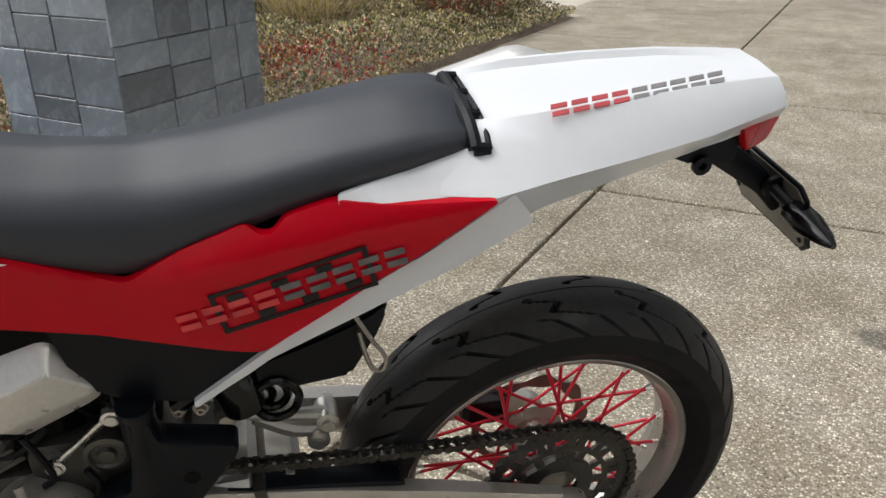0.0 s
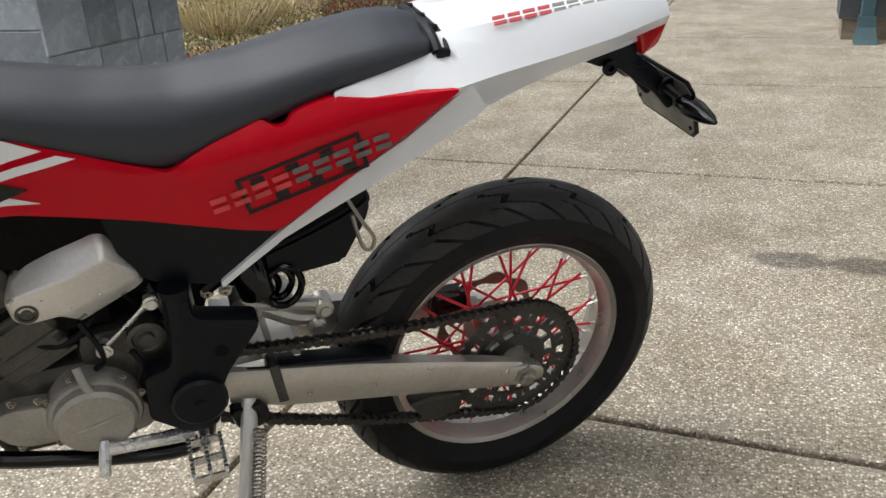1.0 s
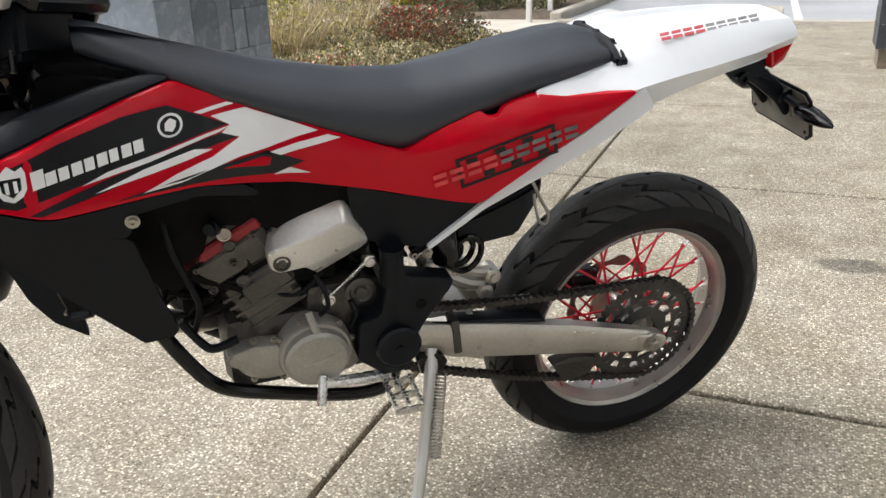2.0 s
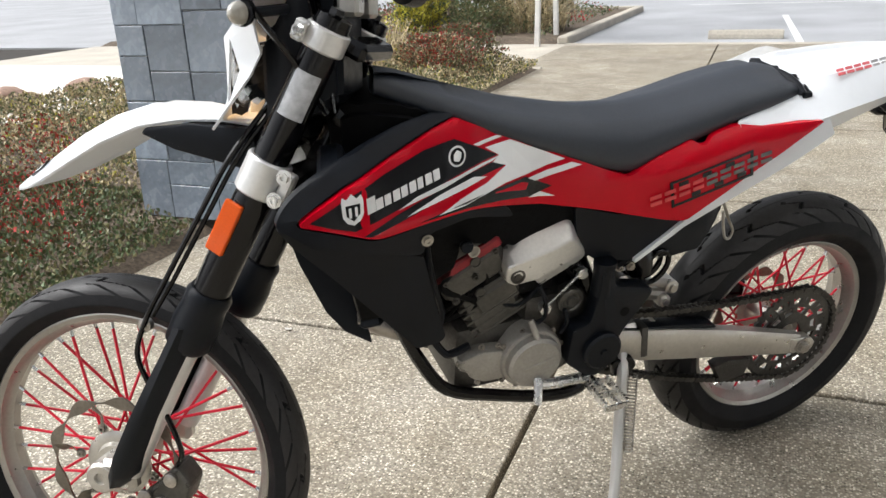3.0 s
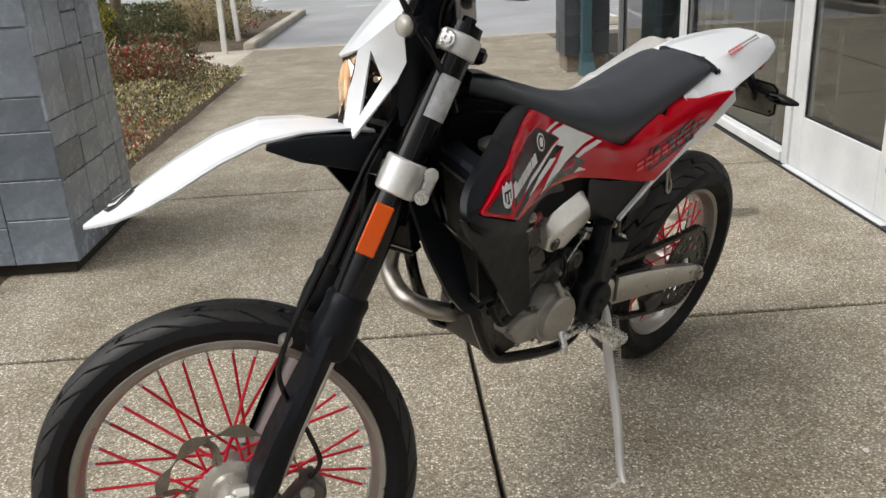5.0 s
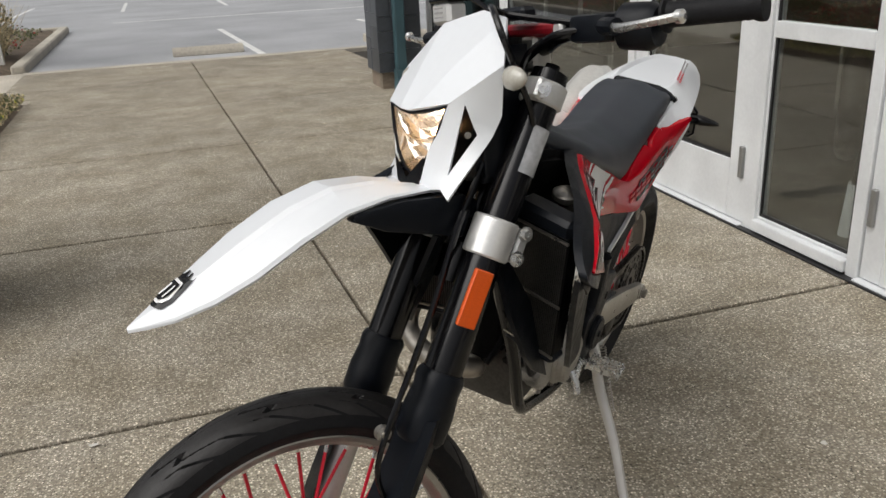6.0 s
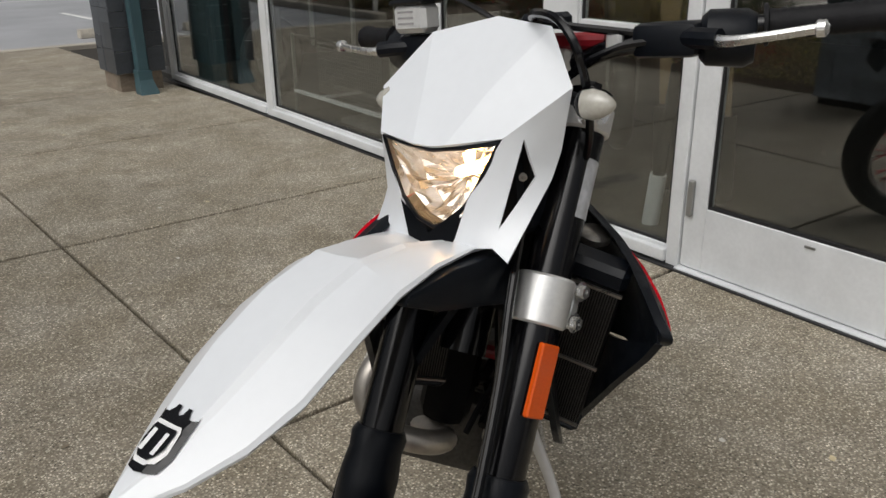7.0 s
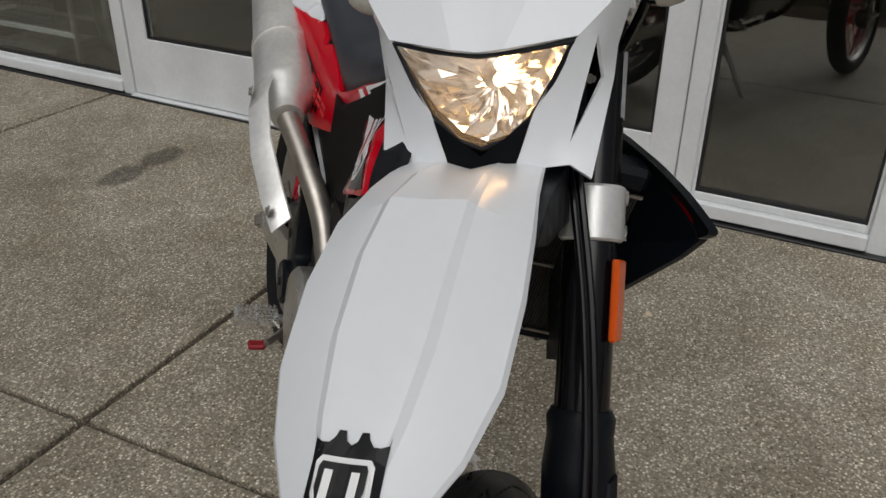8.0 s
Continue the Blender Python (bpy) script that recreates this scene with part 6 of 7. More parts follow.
# the shop inside; its dimness is put into near-black base colours
wall_piece("interior_floor", boxes((.09, 7.0, -9.0, 6.9, -.05, .004)), M_INFLOOR, "shop floor coloured near-black for the dim interior", "floor")
wall_piece("wall_back", boxes((7.0, 7.2, -9.0, 6.9, 0, 3.2)), M_INTER, "back wall of the shop coloured near-black for the dim interior", "wall")
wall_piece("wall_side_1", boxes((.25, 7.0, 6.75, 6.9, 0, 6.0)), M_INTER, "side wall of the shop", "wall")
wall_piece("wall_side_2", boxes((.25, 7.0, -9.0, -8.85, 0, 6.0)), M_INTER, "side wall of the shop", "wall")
wall_piece("ceiling", boxes((.25, 7.2, -9.0, 6.9, 3.2, 3.4)), M_INTER, "shop ceiling coloured near-black for the dim interior", "ceiling")
wall_piece("roof", boxes((-.02, 7.2, -9.0, 6.9, 6.0, 6.3)), M_WALL, "flat roof of the building", "roof")

# ---- slate-clad columns ----
def ashlar(w, h, rnd, smin=.09):
    """Splits a face into rectangles like random-coursed slate."""
    out = []

    def split(x0, x1, z0, z1):
        dw, dh = x1 - x0, z1 - z0
        if dw < .34 and dh < .36 and (dw * dh < .055 or rnd.random() < .25):
            out.append((x0, x1, z0, z1))
            return
        if dw > dh * rnd.uniform(.75, 1.15):
            c = x0 + dw * rnd.uniform(.34, .66)
            if min(c - x0, x1 - c) < smin:
                out.append((x0, x1, z0, z1))
                return
            split(x0, c, z0, z1)
            split(c, x1, z0, z1)
        else:
            c = z0 + dh * rnd.uniform(.34, .66)
            if min(c - z0, z1 - c) < smin:
                out.append((x0, x1, z0, z1))
                return
            split(x0, x1, z0, c)
            split(x0, x1, c, z1)

    split(0, w, 0, h)
    return out


TILE_MESH = {}


def tile_mesh(w, h, material):
    key = (round(w, 2), round(h, 2), material.name)
    if key not in TILE_MESH:
        bm = bmesh.new()
        box(bm, -key[0] / 2 + .0022, key[0] / 2 - .0022, -.007, .007, -key[1] / 2 + .0022, key[1] / 2 - .0022)
        front = [e for e in bm.edges if all(v.co.y < 0 for v in e.verts)]
        bmesh.ops.bevel(bm, geom=front, offset=.0025, segments=1, affect="EDGES")
        me = bpy.data.meshes.new("tile")
        bm.to_mesh(me)
        bm.free()
        me.materials.append(material)
        TILE_MESH[key] = me
    return TILE_MESH[key]


def column(x0, x1, y0, y1, h, tile, grout, label, seed, foot):
    rnd = random.Random(seed)
    c = thing("column", label, "column", kind="structure")
    part("core", boxes((x0 + .012, x1 - .012, y0 + .012, y1 - .012, foot, h)), grout, c)
    part("plinth", boxes((x0 + .03, x1 - .03, y0 + .03, y1 - .03, 0, foot)), M_DIRT if foot < .1 else M_FOOT, c, "recessed dark foot of the column" if foot < .1 else "recessed brown concrete foot of the column")
    faces = ((x0, y0, x1 - x0, 0), (x1, y0, y1 - y0, 90), (x1, y1, x1 - x0, 180), (x0, y1, y1 - y0, 270))
    for fx, fy, w, rot in faces:
        m = pose(fx, fy, foot, 0, 0, rot)
        course = 0.0
        while course < h - foot - .3:
            hh = rnd.uniform(.50, .66)
            for a, b, z0, z1 in ashlar(w, min(hh, h - foot - course), rnd):
                ob = new("tile", tile_mesh(b - a, z1 - z0, tile))
                ob.parent = c
                ob.matrix_basis = m @ pose((a + b) / 2, .006 + rnd.uniform(-.0015, .0015), course + (z0 + z1) / 2)
            course += hh
    return c


column(-3.345, -2.61, 2.225, 3.035, 3.3, M_SLATE, M_GROUT, "square column clad in blue-grey slate tiles with pale joints", 11, .055)
column(.42, .86, 7.02, 7.50, 3.3, M_DARKTILE, M_GROUT, "square column clad in dark slate tiles", 4, .16)

# teal downpipe beside the far column
dp = thing("downpipe", "square teal downpipe with an angled shoe at the pavement", "downpipe")
part("pipe", boxes((.56, .66, 6.87, 6.97, .16, 3.3), bevel=.008), M_TEAL, dp)
bm = bmesh.new()
loft(bm, [[(x0, 6.85 + d, z), (x1, 6.85 + d, z), (x1, 6.98 + d, z), (x0, 6.98 + d, z)] for x0, x1, d, z in ((.55, .67, 0, .20), (.55, .67, -.01, .12), (.53, .69, -.06, .03), (.53, .69, -.08, .0))])
part("shoe", bm, M_TEAL, dp)
part("strap", boxes((.55, .67, 6.86, 7.02, 1.2, 1.24), bevel=.003), M_TEAL, dp)

# things inside the shop
def shop_stand(x, y, label):
    t = thing("bollard", label, "bollard", m=WM @ pose(x, y, 0.004, 6, 0, 0))
    bm = bmesh.new()
    turned_post(bm, .040, .0, .25)
    part("sleeve", bm, M_FRAME, t, "white sleeve at the foot")
    bm = bmesh.new()
    turned_post(bm, .028, .25, 1.5)
    part("post", bm, M_GLOSSBLACK, t)


def turned_post(bm, r, z0, z1):
    ring = [[bm.verts.new((r * math.cos(a), r * math.sin(a), z)) for a in (2 * math.pi * k / 16 for k in range(16))] for z in (z0, z1)]
    for k in range(16):
        bm.faces.new((ring[0][k], ring[0][(k + 1) % 16], ring[1][(k + 1) % 16], ring[1][k]))
    bm.faces.new(ring[1])
    bm.faces.new(ring[0][::-1])


shop_stand(.35, .43, "black post with a white foot behind the glass")
M_CARD = mat("cardboard", (0.34, 0.24, 0.14), 0.9, grain=0.08, stain=0.12, sscale=5)
t = thing("cardboard_sheet", "tan cardboard sheet leaning inside the shop", "cardboard", m=WM @ pose(.9, .62, .004, 0, -6, 0))
part("sheet", boxes((0, .012, -.22, .22, .45, 1.6), bevel=.002), M_CARD, t)
part("foot", boxes((-.05, .06, -.22, .22, 0, .45), bevel=.004), M_GLOSSBLACK, t)
t = thing("display_rack", "low pale metal display rack with a wire panel behind the window", "rack", m=WM @ pose(.16, 3.0, .004))
for y in (-.64, .70):
    part("leg", boxes((-.012, .012, y - .012, y + .012, 0, .62), bevel=.003), M_GREYMETAL, t)
for y in (-.12, .46):
    part("upright", boxes((.03, .055, y - .014, y + .014, .55, 1.9), bevel=.003), M_GREYMETAL, t)
for x, z, r, material in ((0, .185, .013, M_FRAME), (.02, .60, .008, M_GLOSSBLACK), (.34, .185, .010, M_GREYMETAL)):
    part("rail", boxes((x - r, x + r, -.65, .71, z, z + 2 * r), bevel=.003), material, t)
part("brace", boxes((0, .34, .30, .325, .19, .21), bevel=.003), M_FRAME, t)
part("tray", boxes((.10, .44, -.30, .22, .02, .06), bevel=.008), M_GREYMETAL, t, "grey low tray")
bm = bmesh.new()
for k in range(34):
    box(bm, .060, .064, -.42 + k * .026, -.417 + k * .026, .22, .60)
for k in range(15):
    box(bm, .058, .062, -.42, .44, .22 + k * .027, .223 + k * .027)
tagged(part("wire_panel", bm, M_GREYMETAL, t), "grey wire mesh panel", kind="stuff")
t = thing("curtain", "dark teal curtain behind the window", "curtain", m=WM @ pose(.20, 5.50, .004))
bm = bmesh.new()
top = []
for z in (.0, 2.4):
    top.append([bm.verts.new((.03 * math.sin(k * 1.3), -.35 + k * .02, z)) for k in range(36)] + [bm.verts.new((.03 * math.sin(k * 1.3) + .006, -.35 + k * .02, z)) for k in reversed(range(36))])
n = len(top[0])
for k in range(n):
    bm.faces.new((top[0][k], top[0][(k + 1) % n], top[1][(k + 1) % n], top[1][k]))
part("cloth", bm, M_TEAL, t, smooth=True)
for k, (x, y) in enumerate(((.30, 2.12), (1.3, 1.5), (.36, 4.50))):
    t = thing("parked_wheel", "dark tyre of a machine standing inside the shop", "wheel", "wheels inside the shop", m=WM @ pose(x, y, .004, 0, 0, 70 - 25 * k))
    bm = bmesh.new()
    R0, r0 = .27, .07
    g = [[bm.verts.new(((R0 + r0 * math.cos(b)) * math.cos(a), r0 * math.sin(b), R0 + r0 + (R0 + r0 * math.cos(b)) * math.sin(a))) for b in (2 * math.pi * j / 10 for j in range(10))] for a in (2 * math.pi * i / 36 for i in range(36))]
    for i in range(36):
        for j in range(10):
            bm.faces.new((g[i][j], g[(i + 1) % 36][j], g[(i + 1) % 36][(j + 1) % 10], g[i][(j + 1) % 10]))
    part("tyre", bm, M_GLOSSBLACK, t, smooth=True)
    part("fork", boxes((-.03, .03, -.10, -.08, .3, 1.0), (-.03, .03, .08, .10, .3, 1.0), bevel=.005), M_GREYMETAL, t)
    part("body", boxes((-.25, .35, -.12, .12, .72, 1.05), bevel=.04), M_GLOSSBLACK, t)
# lock and small fittings on the door frames
bm = bmesh.new()
ring = [[(-.006 + x, r * math.cos(a), r * math.sin(a)) for a in (2 * math.pi * k / 20 for k in range(20))] for x, r in ((.018, .020), (.0, .020), (-.003, .016), (-.001, .009))]
vs = [[bm.verts.new(p) for p in r] for r in ring]
for a, b in zip(vs, vs[1:]):
    for k in range(20):
        bm.faces.new((a[k], a[(k + 1) % 20], b[(k + 1) % 20], b[k]))
bm.faces.new(vs[-1])
bm.faces.new(vs[0][::-1])
bm.transform(Matrix.Translation((.0, -.935, .885)))
part("lock_cylinder", bm, M_GREYMETAL, door_b, "round steel lock cylinder", smooth=35)
part("push_plate", boxes((-.002, .0125, -.955, -.870, .945, 1.05), bevel=.002), M_STICKL, door_b, "pale notice plate above the lock")
part("slot_plate", boxes((.006, .0135, -.575, -.535, .255, .264), bevel=.001), M_GREYMETAL, door_b)
t = thing("paper_tag", "curled white paper tag hanging by the window", "tag", m=WM @ pose(.14, 2.29, .455, 0, 0, 70))
bm = bmesh.new()
rows_ = [[bm.verts.new((.03 * math.sin(k * .5), w, .10 - k * .014)) for w in (-.022, .022)] for k in range(9)]
for a, b in zip(rows_, rows_[1:]):
    bm.faces.new((a[0], a[1], b[1], b[0]))
bmesh.ops.solidify(bm, geom=bm.faces[:], thickness=.0015)
part("sheet", bm, M_STICKL, t, smooth=True)
bm = bmesh.new()
box(bm, -.0015, .0015, -.0015, .0015, .095, 2.0)
part("string", bm, M_STICKL, t)

# ---- planting beds, posts, car-park furniture ----
def leafy(name, mats_w, spots, label, category, size=(.012, .022), seed=1, kind="stuff"):
    """Many small leaves, each a bent pair of triangles; spots yields (point, outward direction, size scale)."""
    rnd = random.Random(seed)
    verts, faces, mi = [], [], []
    ids = [i for i, (m, w) in enumerate(mats_w) for _ in range(w)]
    for p, d, k, which in spots:
        s = rnd.uniform(*size) * k
        d = (d + Vector((rnd.uniform(-1, 1), rnd.uniform(-1, 1), rnd.uniform(-.6, .9)))).normalized()
        side = d.orthogonal().normalized()
        side = (side * math.cos(6.28 * rnd.random()) + d.cross(side) * math.sin(6.28 * rnd.random())).normalized()
        n = d.cross(side) * (s * .25)
        b = len(verts)
        verts += [p, p + d * s * .5 + side * s * .34 + n, p + d * s, p + d * s * .5 - side * s * .34 + n]
        faces += [(b, b + 1, b + 2), (b, b + 2, b + 3)]
        m = which if which is not None else rnd.choice(ids)
        mi += [m, m]
    me = bpy.data.meshes.new(name)
    me.from_pydata([tuple(v) for v in verts], [], faces)
    for m, w in mats_w:
        me.materials.append(m)
    me.polygons.foreach_set("material_index", mi)
    ob = new(name, me)
    return tagged(ob, label, category, kind=kind)


def leaf_mat(name, col, var=.35):
    m = bpy.data.materials.new(name)
    m.use_nodes = True
    nt = m.node_tree
    b = nt.nodes["Principled BSDF"]
    b.inputs["Roughness"].default_value = 0.55
    g = nt.nodes.new("ShaderNodeNewGeometry")
    r = nt.nodes.new("ShaderNodeMapRange")
    r.inputs["To Min"].default_value, r.inputs["To Max"].default_value = 1 - var, 1 + var
    nt.links.new(g.outputs["Random Per Island"], r.inputs["Value"])
    h = nt.nodes.new("ShaderNodeHueSaturation")
    h.inputs["Color"].default_value = (*col, 1)
    nt.links.new(r.outputs[0], h.inputs["Value"])
    nt.links.new(h.outputs[0], b.inputs["Base Color"])
    return m


L_GREEN = leaf_mat("leaf_green", (0.10, 0.14, 0.06))
L_OLIVE = leaf_mat("leaf_olive", (0.21, 0.20, 0.095))
L_RED = leaf_mat("leaf_red", (0.42, 0.045, 0.035))
L_BROWN = leaf_mat("leaf_brown", (0.18, 0.145, 0.10))
L_LIME = leaf_mat("leaf_lime", (0.52, 0.49, 0.07))
L_DRY = leaf_mat("dry_stalk", (0.58, 0.49, 0.31))
M_BARK = mat("bark", (0.24, 0.19, 0.14), 0.9, grain=0.3, gscale=60, stain=0.2, bump=0.6, bscale=60)


def bed_height(x, y):
    return .055 + .035 * noise.noise(Vector((x * 1.3, y * 1.3, 2.0)))


def bed(name, x0, x1, y0, y1, label):
    bm = bmesh.new()
    nx, ny = max(4, int((x1 - x0) / .15)), max(4, int((y1 - y0) / .15))
    g = [[bm.verts.new((x0 + (x1 - x0) * i / nx, y0 + (y1 - y0) * j / ny, bed_height(x0 + (x1 - x0) * i / nx, y0 + (y1 - y0) * j / ny) if 0 < i < nx and 0 < j < ny else -.02)) for j in range(ny + 1)] for i in range(nx + 1)]
    for i in range(nx):
        for j in range(ny):
            bm.faces.new((g[i][j], g[i + 1][j], g[i + 1][j + 1], g[i][j + 1]))
    return tagged(part(name, bm, M_SOIL, smooth=True), label, "planting bed", kind="structure")


bed("planting_bed_1", -6.6, -2.925, -.50, 8.2, "bark-mulched planting bed beside the pavement")
bed("planting_bed_2", -12.0, -3.45, 11.0, 17.6, "bark-mulched island bed in the car park")


def cover_spots(x0, x1, y0, y1, n, seed, height=.24, reds=.12, keep=None):
    rnd = random.Random(seed)
    out = []
    while len(out) < n:
        x, y = rnd.uniform(x0, x1), rnd.uniform(y0, y1)
        lump = .5 + .5 * noise.noise(Vector((x * 1.1, y * 1.1, 7.0))) + .25 * noise.noise(Vector((x * 3.1, y * 3.1, 1.0)))
        edge = min(1, (x1 - x) / .35, (y - y0) / .25, (y1 - y) / .3)
        h = height * max(0.05, lump) * max(.25, edge)
        if lump < .22 and rnd.random() < .7:
            continue
        if keep and not keep(x, y):
            continue
        z = bed_height(x, y) + h * (1 - rnd.random() ** 2.2)
        redness = noise.noise(Vector((x * .8, y * .8, 20.0)))
        which = 2 if rnd.random() < reds * 14 * max(0, redness - .08) else None
        out.append((Vector((x, y, z)), Vector((rnd.uniform(-.3, .3), rnd.uniform(-.3, .3), .8)), 1.0, which))
    return out


not_col = lambda x, y: not (-3.5 < x < -2.6 and 2.1 < y < 3.05)
MIX = ((L_GREEN, 7), (L_OLIVE, 5), (L_RED, 0), (L_BROWN, 2))
leafy("ground_cover", MIX, cover_spots(-6.5, -2.93, -.45, 2.6, 52000, 3, .20, .05, not_col), "low evergreen ground cover with red berries and leaves", "ground cover", (.017, .032), 3)
MIX_DRY = ((L_GREEN, 3), (L_OLIVE, 5), (L_RED, 0), (L_BROWN, 1), (L_DRY, 9), (L_LIME, 1))
leafy("ground_cover", MIX_DRY, cover_spots(-6.5, -2.93, 2.6, 8.15, 60000, 4, .36, .10, not_col), "low evergreen ground cover with patches of red leaves", "ground cover", (.018, .034), 4)
leafy("ground_cover", MIX, cover_spots(-11.0, -3.7, 11.3, 17.3, 9000, 6, .40, .12), "low shrubs on the mulched island", "ground cover", (.03, .06), 6)


def stalks(n, c, r, h, seed, lean=.5, thin=.0025):
    """A clump of bare stalks, joined."""
    rnd = random.Random(seed)
    bm = bmesh.new()
    for k in range(n):
        a, q = rnd.uniform(0, 6.283), r * math.sqrt(rnd.random()) * .5
        p = Vector((c[0] + q * math.cos(a), c[1] + q * math.sin(a), c[2]))
        d = Vector((math.cos(a) * lean * rnd.random(), math.sin(a) * lean * rnd.random(), 1)).normalized()
        L = h * rnd.uniform(.5, 1.05)
        b = p + d * L * .5 + Vector((rnd.uniform(-.03, .03), rnd.uniform(-.03, .03), 0))
        e = p + d * L + Vector((rnd.uniform(-.08, .08), rnd.uniform(-.08, .08), -.02 * rnd.random()))
        s = d.orthogonal().normalized() * thin
        t2 = d.cross(s)
        prev = None
        for pt, w in ((p, 1.0), (b, .8), (e, .35)):
            ring = [bm.verts.new(pt + s * w), bm.verts.new(pt + (t2 - s * .5) * w), bm.verts.new(pt - (t2 + s * .5) * w)]
            if prev:
                for i in range(3):
                    bm.faces.new((prev[i], prev[(i + 1) % 3], ring[(i + 1) % 3], ring[i]))
            prev = ring
    return bm


def shrub(c, r, h, mats_w, n, seed, label, stalk_mat, stalk_n=60, leaf=(.02, .04), thick=.003):
    t = thing("shrub", label, "shrub", "shrubs in the beds")
    rnd = random.Random(seed)
    tagged(part("stem_clump", stalks(stalk_n, c, r * 1.2, h * 1.05, seed, .9, thick), stalk_mat, t), "thin bare stems", kind="stuff")
    spots = []
    for k in range(n):
        a, u = rnd.uniform(0, 6.283), rnd.random()
        q = r * math.sqrt(rnd.random()) * (.55 + .45 * math.sin(3.0 * min(1, u + .12)))
        q *= .85 + .35 * noise.noise(Vector((math.cos(a) * 2, math.sin(a) * 2, u * 4 + seed)))
        p = Vector((c[0] + q * math.cos(a), c[1] + q * math.sin(a), c[2] + h * (.08 + .92 * u)))
        spots.append((p, Vector((math.cos(a), math.sin(a), .8)), 1.0, None))
    ob = leafy("leaves", mats_w, spots, "", "", leaf, seed, "")
    ob.parent = t
    return t


shrub((-4.65, 6.05, .05), .45, .60, ((L_LIME, 3), (L_OLIVE, 3), (L_DRY, 3)), 1300, 21, "half-bare shrub of pale dry twigs and yellowing leaves", L_DRY, 230, thick=.0075)
shrub((-5.15, 6.8, .05), .50, .66, ((L_DRY, 5), (L_OLIVE, 2), (L_LIME, 2)), 1300, 22, "half-bare shrub of pale dry twigs and yellowing leaves", L_DRY, 220, thick=.0075)
shrub((-4.45, 7.0, .05), .55, .62, ((L_OLIVE, 2), (L_LIME, 3), (L_DRY, 4)), 1500, 23, "sprawling shrub with pale twigs and straw-coloured leaves", L_DRY, 240, thick=.0075)
shrub((-3.65, 6.9, .05), .55, .45, ((L_RED, 4), (L_BROWN, 3), (L_OLIVE, 4), (L_DRY, 3), (L_GREEN, 2)), 4200, 24, "dense low shrub with olive, brown and red leaves", M_BARK, 60)
shrub((-5.7, 5.9, .05), .60, .55, ((L_GREEN, 4), (L_OLIVE, 4), (L_BROWN, 2)), 4200, 25, "dense low green shrub", M_BARK, 60)
shrub((-3.65, 7.7, .05), .48, .48, ((L_RED, 1), (L_BROWN, 4), (L_OLIVE, 4), (L_GREEN, 2)), 3600, 26, "dense low shrub with red and brown leaves", M_BARK, 60)
shrub((-5.95, 11.9, .0), .52, .98, ((L_LIME, 6), (L_GREEN, 2)), 5200, 27, "bright yellow-green shrub behind the pavement", M_BARK, 60, (.04, .07))
shrub((-4.2, 12.4, .05), .8, .95, ((L_DRY, 6), (L_OLIVE, 2), (L_BROWN, 1)), 3000, 28, "tall clump of straw-coloured grass", L_DRY, 420, (.04, .08))
shrub((-5.0, 12.0, .05), .7, .6, ((L_GREEN, 3), (L_OLIVE, 3)), 3000, 29, "grey-green shrub on the island", M_BARK, 60, (.03, .06))
shrub((-4.4, 1.1, .05), .35, .30, ((L_BROWN, 4), (L_RED, 3), (L_OLIVE, 2)), 1800, 30, "low shrub with reddish leaves", M_BARK, 40)

# young tree with a pale trunk
t = thing("tree", "young tree with a pale bare trunk", "tree")
bm = bmesh.new()
for pts, r0, r1 in (([(-5.66, 12.5, 0), (-5.64, 12.52, 1.0), (-5.66, 12.5, 2.2), (-5.6, 12.48, 3.4)], .10, .05), ([(-5.66, 12.5, 2.2), (-6.0, 12.7, 3.2), (-6.3, 12.8, 4.0)], .04, .015), ([(-5.62, 12.5, 2.6), (-5.2, 12.3, 3.6), (-5.0, 12.1, 4.4)], .035, .012)):
    prev = None
    for i, p in enumerate(pts):
        r = r0 + (r1 - r0) * i / (len(pts) - 1)
        ring = [bm.verts.new((p[0] + r * math.cos(a), p[1] + r * math.sin(a), p[2])) for a in (2 * math.pi * k / 10 for k in range(10))]
        if prev:
            for k in range(10):
                bm.faces.new((prev[k], prev[(k + 1) % 10], ring[(k + 1) % 10], ring[k]))
        prev = ring
part("trunk", bm, M_BARK, t, smooth=True)
rnd = random.Random(8)
spots = []
for k in range(5000):
    a, b = rnd.uniform(0, 6.283), rnd.uniform(-1, 1)
    q = (1 - b * b) ** .5 * rnd.random() ** .4 * 1.5 * (.8 + .5 * noise.noise(Vector((a, b * 2, 3))))
    spots.append((Vector((-5.6 + q * math.cos(a), 12.5 + q * math.sin(a), 4.0 + 1.1 * b)), Vector((math.cos(a), math.sin(a), .3)), 1.0, None))
ob = leafy("crown", ((L_OLIVE, 3), (L_BROWN, 2)), spots, "", "", (.05, .09), 8, "")
ob.parent = t

# white marker posts, wheel stop, bay lines, kerbs of the island
M_POST = mat("white_post_paint", (0.75, 0.74, 0.71), 0.5, stain=0.12, sscale=6)
for x, y, tilt in ((-3.65, 10.62, 1.5), (-3.64, 11.65, -1.0)):
    t = thing("marker_post", "slim white marker post beside the pavement", "post", "white marker posts", m=pose(x, y, 0, 0, tilt, 0))
    part("post", boxes((-.035, .035, -.035, .035, -.05, 1.6), bevel=.006), M_POST, t)
    part("cap", boxes((-.042, .042, -.042, .042, 1.6, 1.63), bevel=.006), M_POST, t)


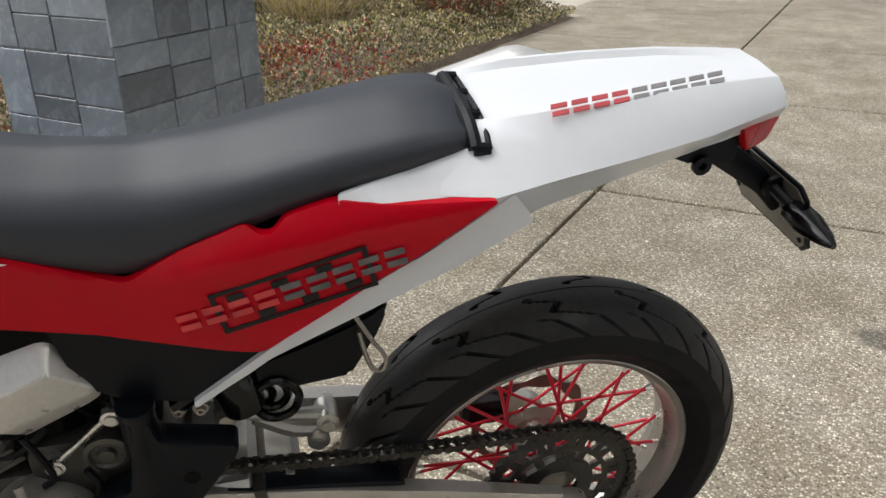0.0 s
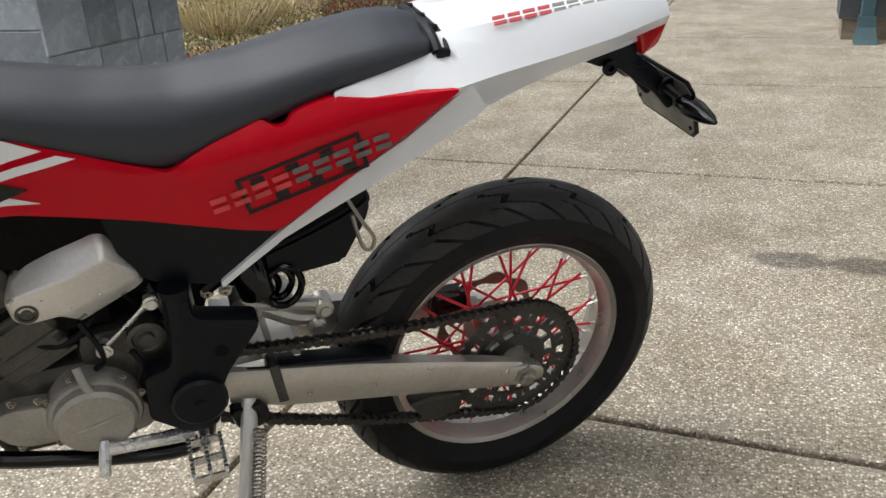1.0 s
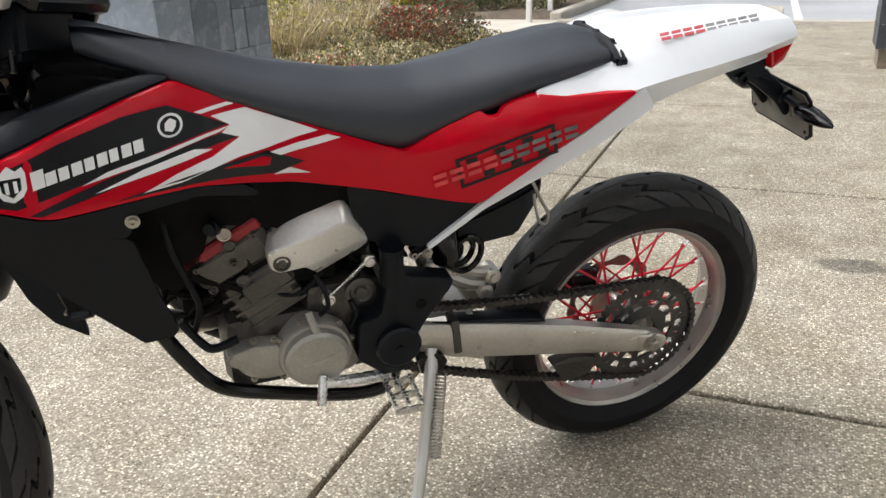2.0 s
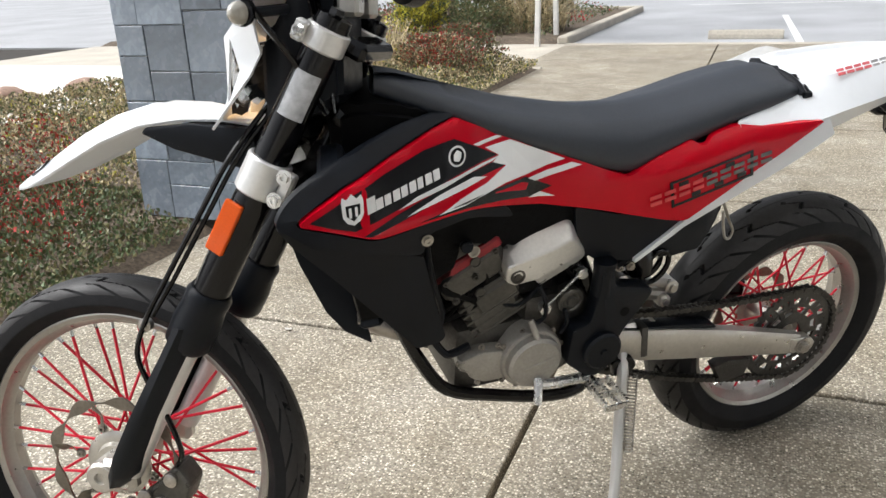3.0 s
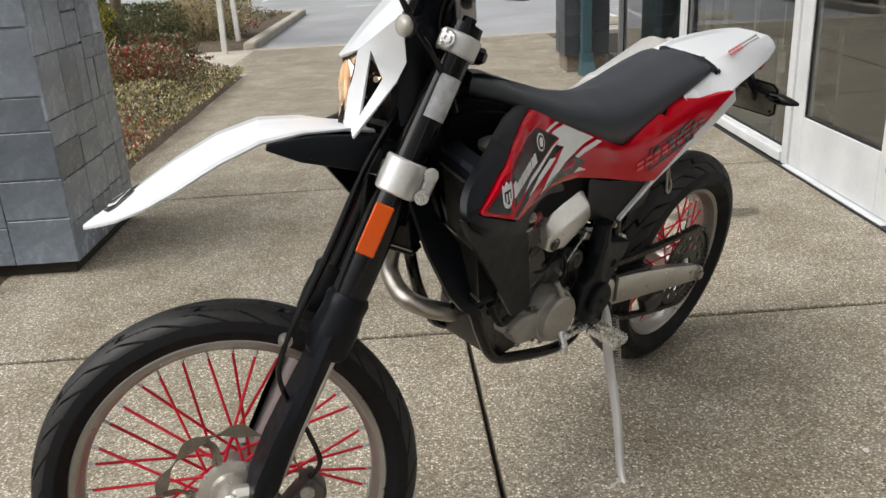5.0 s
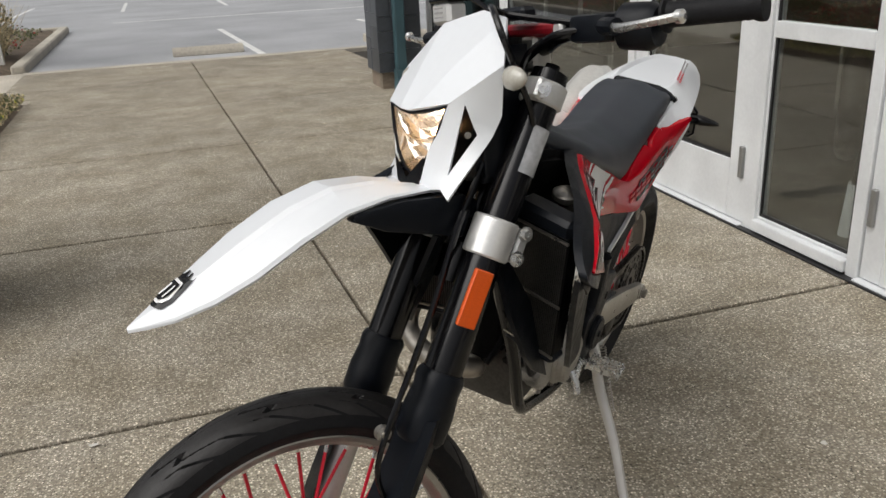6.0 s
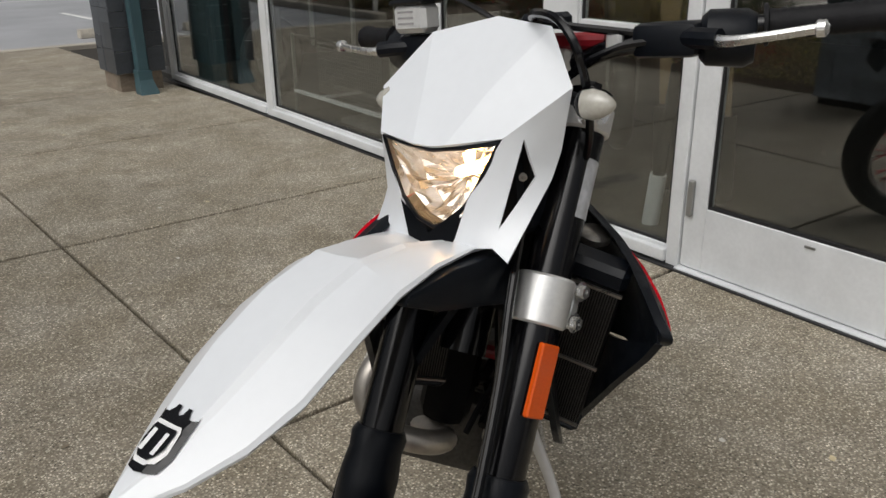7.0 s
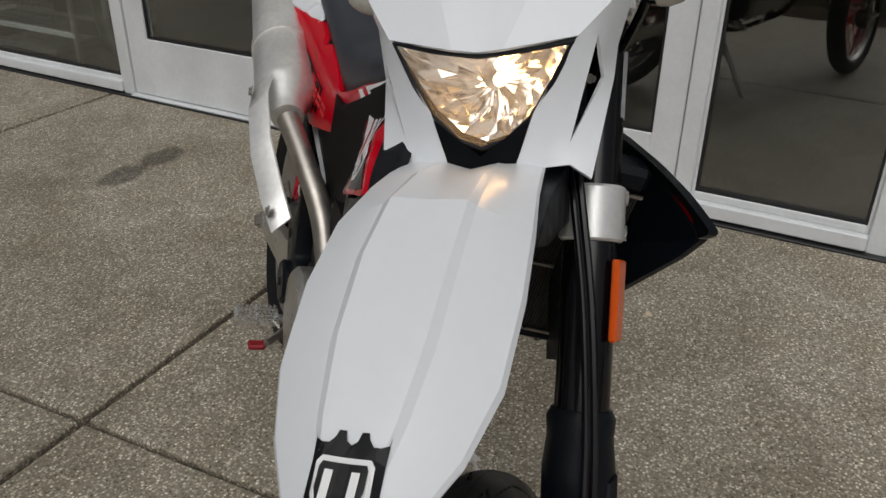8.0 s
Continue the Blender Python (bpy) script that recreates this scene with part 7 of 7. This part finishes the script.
def wheel_stop(x, y):
    t = thing("wheel_stop", "worn concrete parking wheel stop", "wheel stop", "wheel stops", m=pose(x, y, -.02))
    bm = bmesh.new()
    prev = None
    for u in (-.50, .50):
        ring = [bm.verts.new((u, a, z)) for a, z in ((-.09, 0), (.09, 0), (.085, .06), (.055, .12), (-.055, .12), (-.085, .06))]
        if prev:
            for k in range(6):
                bm.faces.new((prev[k], prev[(k + 1) % 6], ring[(k + 1) % 6], ring[k]))
        bm.faces.new(ring)
        prev = ring
    bmesh.ops.bevel(bm, geom=bm.edges[:], offset=.008, segments=1, affect="EDGES")
    part("block", bm, M_CONC, t)
    for u in (-.3, .3):
        part("pin", boxes((u - .012, u + .012, -.012, .012, .115, .128), bevel=.003), M_GREYMETAL, t)


wheel_stop(-.93, 11.72)
wheel_stop(1.9, 11.72)
lines = thing("bay_lines", "white painted parking bay lines on the asphalt", "road marking", kind="structure")
for x in (-.35, 2.4, 5.2, 8.0):
    part("bay_line", boxes((-.05, .05, -2.65, 2.45, -.021, -.0165)), M_LINE, lines).matrix_basis = pose(x + .02, 13.55, 0, 0, 0, 2.6)
part("bay_line", boxes((-2.5, 14, 19.6, 19.7, -.021, -.0165)), M_LINE, lines)
for x in (-8.0, -5.2, -2.4, .4, 3.2, 6.0):
    part("bay_line", boxes((x - .05, x + .05, 24.0, 29.0, -.021, -.0165)), M_LINE, lines)
for nm, a in (("kerb_island_1", (-3.45, -3.28, 10.95, 17.6, -.05, .10)), ("kerb_island_2", (-12, -3.28, 17.6, 17.77, -.05, .10)), ("kerb_bed_north", (-6.6, -2.93, 8.2, 8.3, -.05, .015))):
    tagged(part(nm, boxes(a, bevel=.02), M_CONC), "pale concrete kerb round the planting", "kerb", kind="structure")
tagged(part("path_north", boxes((-3.28, -2.92, 8.3, LOT, -.06, -.002)), M_SLAB), "exposed-aggregate strip beside the bed", "pavement", kind="structure")
tagged(part("path_west", boxes((-12.0, -2.93, 8.31, 10.93, -.06, -.004)), M_CONC), "pale concrete walk between the beds", "pavement", kind="structure")
tagged(part("road_west", boxes((-40, -6.62, -40, 8.29, -.06, .0)), M_PALE), "wide sunlit pale concrete drive", "road", kind="structure")
tagged(part("forecourt_south", boxes((-6.6, 1.0, -40, -8.2, -.06, -.003)), M_PALE), "pale concrete forecourt", "road", kind="structure")
tagged(part("forecourt_mid", boxes((-6.6, -4.85, -8.17, -.52, -.06, -.003)), M_PALE), "pale concrete forecourt", "road", kind="structure")
rnd = random.Random(3)
for k in range(5):
    x, y = (-7.2 - .5 * rnd.random(), 3.6 + .7 * k * rnd.random() + .2)
    t = thing("boulder", "small reddish rock at the edge of the bed", "rock", "rocks by the bed")
    bm = bmesh.new()
    bmesh.ops.create_icosphere(bm, subdivisions=2, radius=.16 + .1 * rnd.random())
    for v in bm.verts:
        v.co *= 1 + .3 * noise.noise(v.co * 5 + Vector((k, 0, 0)))
        v.co.z *= .6
        v.co += Vector((x, y, .07))
    part("stone", bm, M_ROCK, t, smooth=True)
# fallen leaves and bits of litter on the slabs
rnd = random.Random(12)
for k in range(26):
    x, y = rnd.uniform(-2.6, .7), rnd.uniform(-.3, 8)
    s = rnd.uniform(.010, .02)
    bm = bmesh.new()
    vs = [bm.verts.new((s * math.cos(a) * rnd.uniform(.6, 1), s * .6 * math.sin(a), .004 + .004 * rnd.random())) for a in (0, 1.1, 2.2, 3.2, 4.2, 5.3)]
    bm.faces.new(vs)
    ob = part("leaf_litter", bm, rnd.choice((L_DRY, M_STICKL, L_BROWN)))
    ob.location = (x, y, 0)
    ob.rotation_euler = (0, 0, rnd.uniform(0, 6))
    tagged(ob, "small dry scrap lying on the paving", "litter", "scraps on the paving")
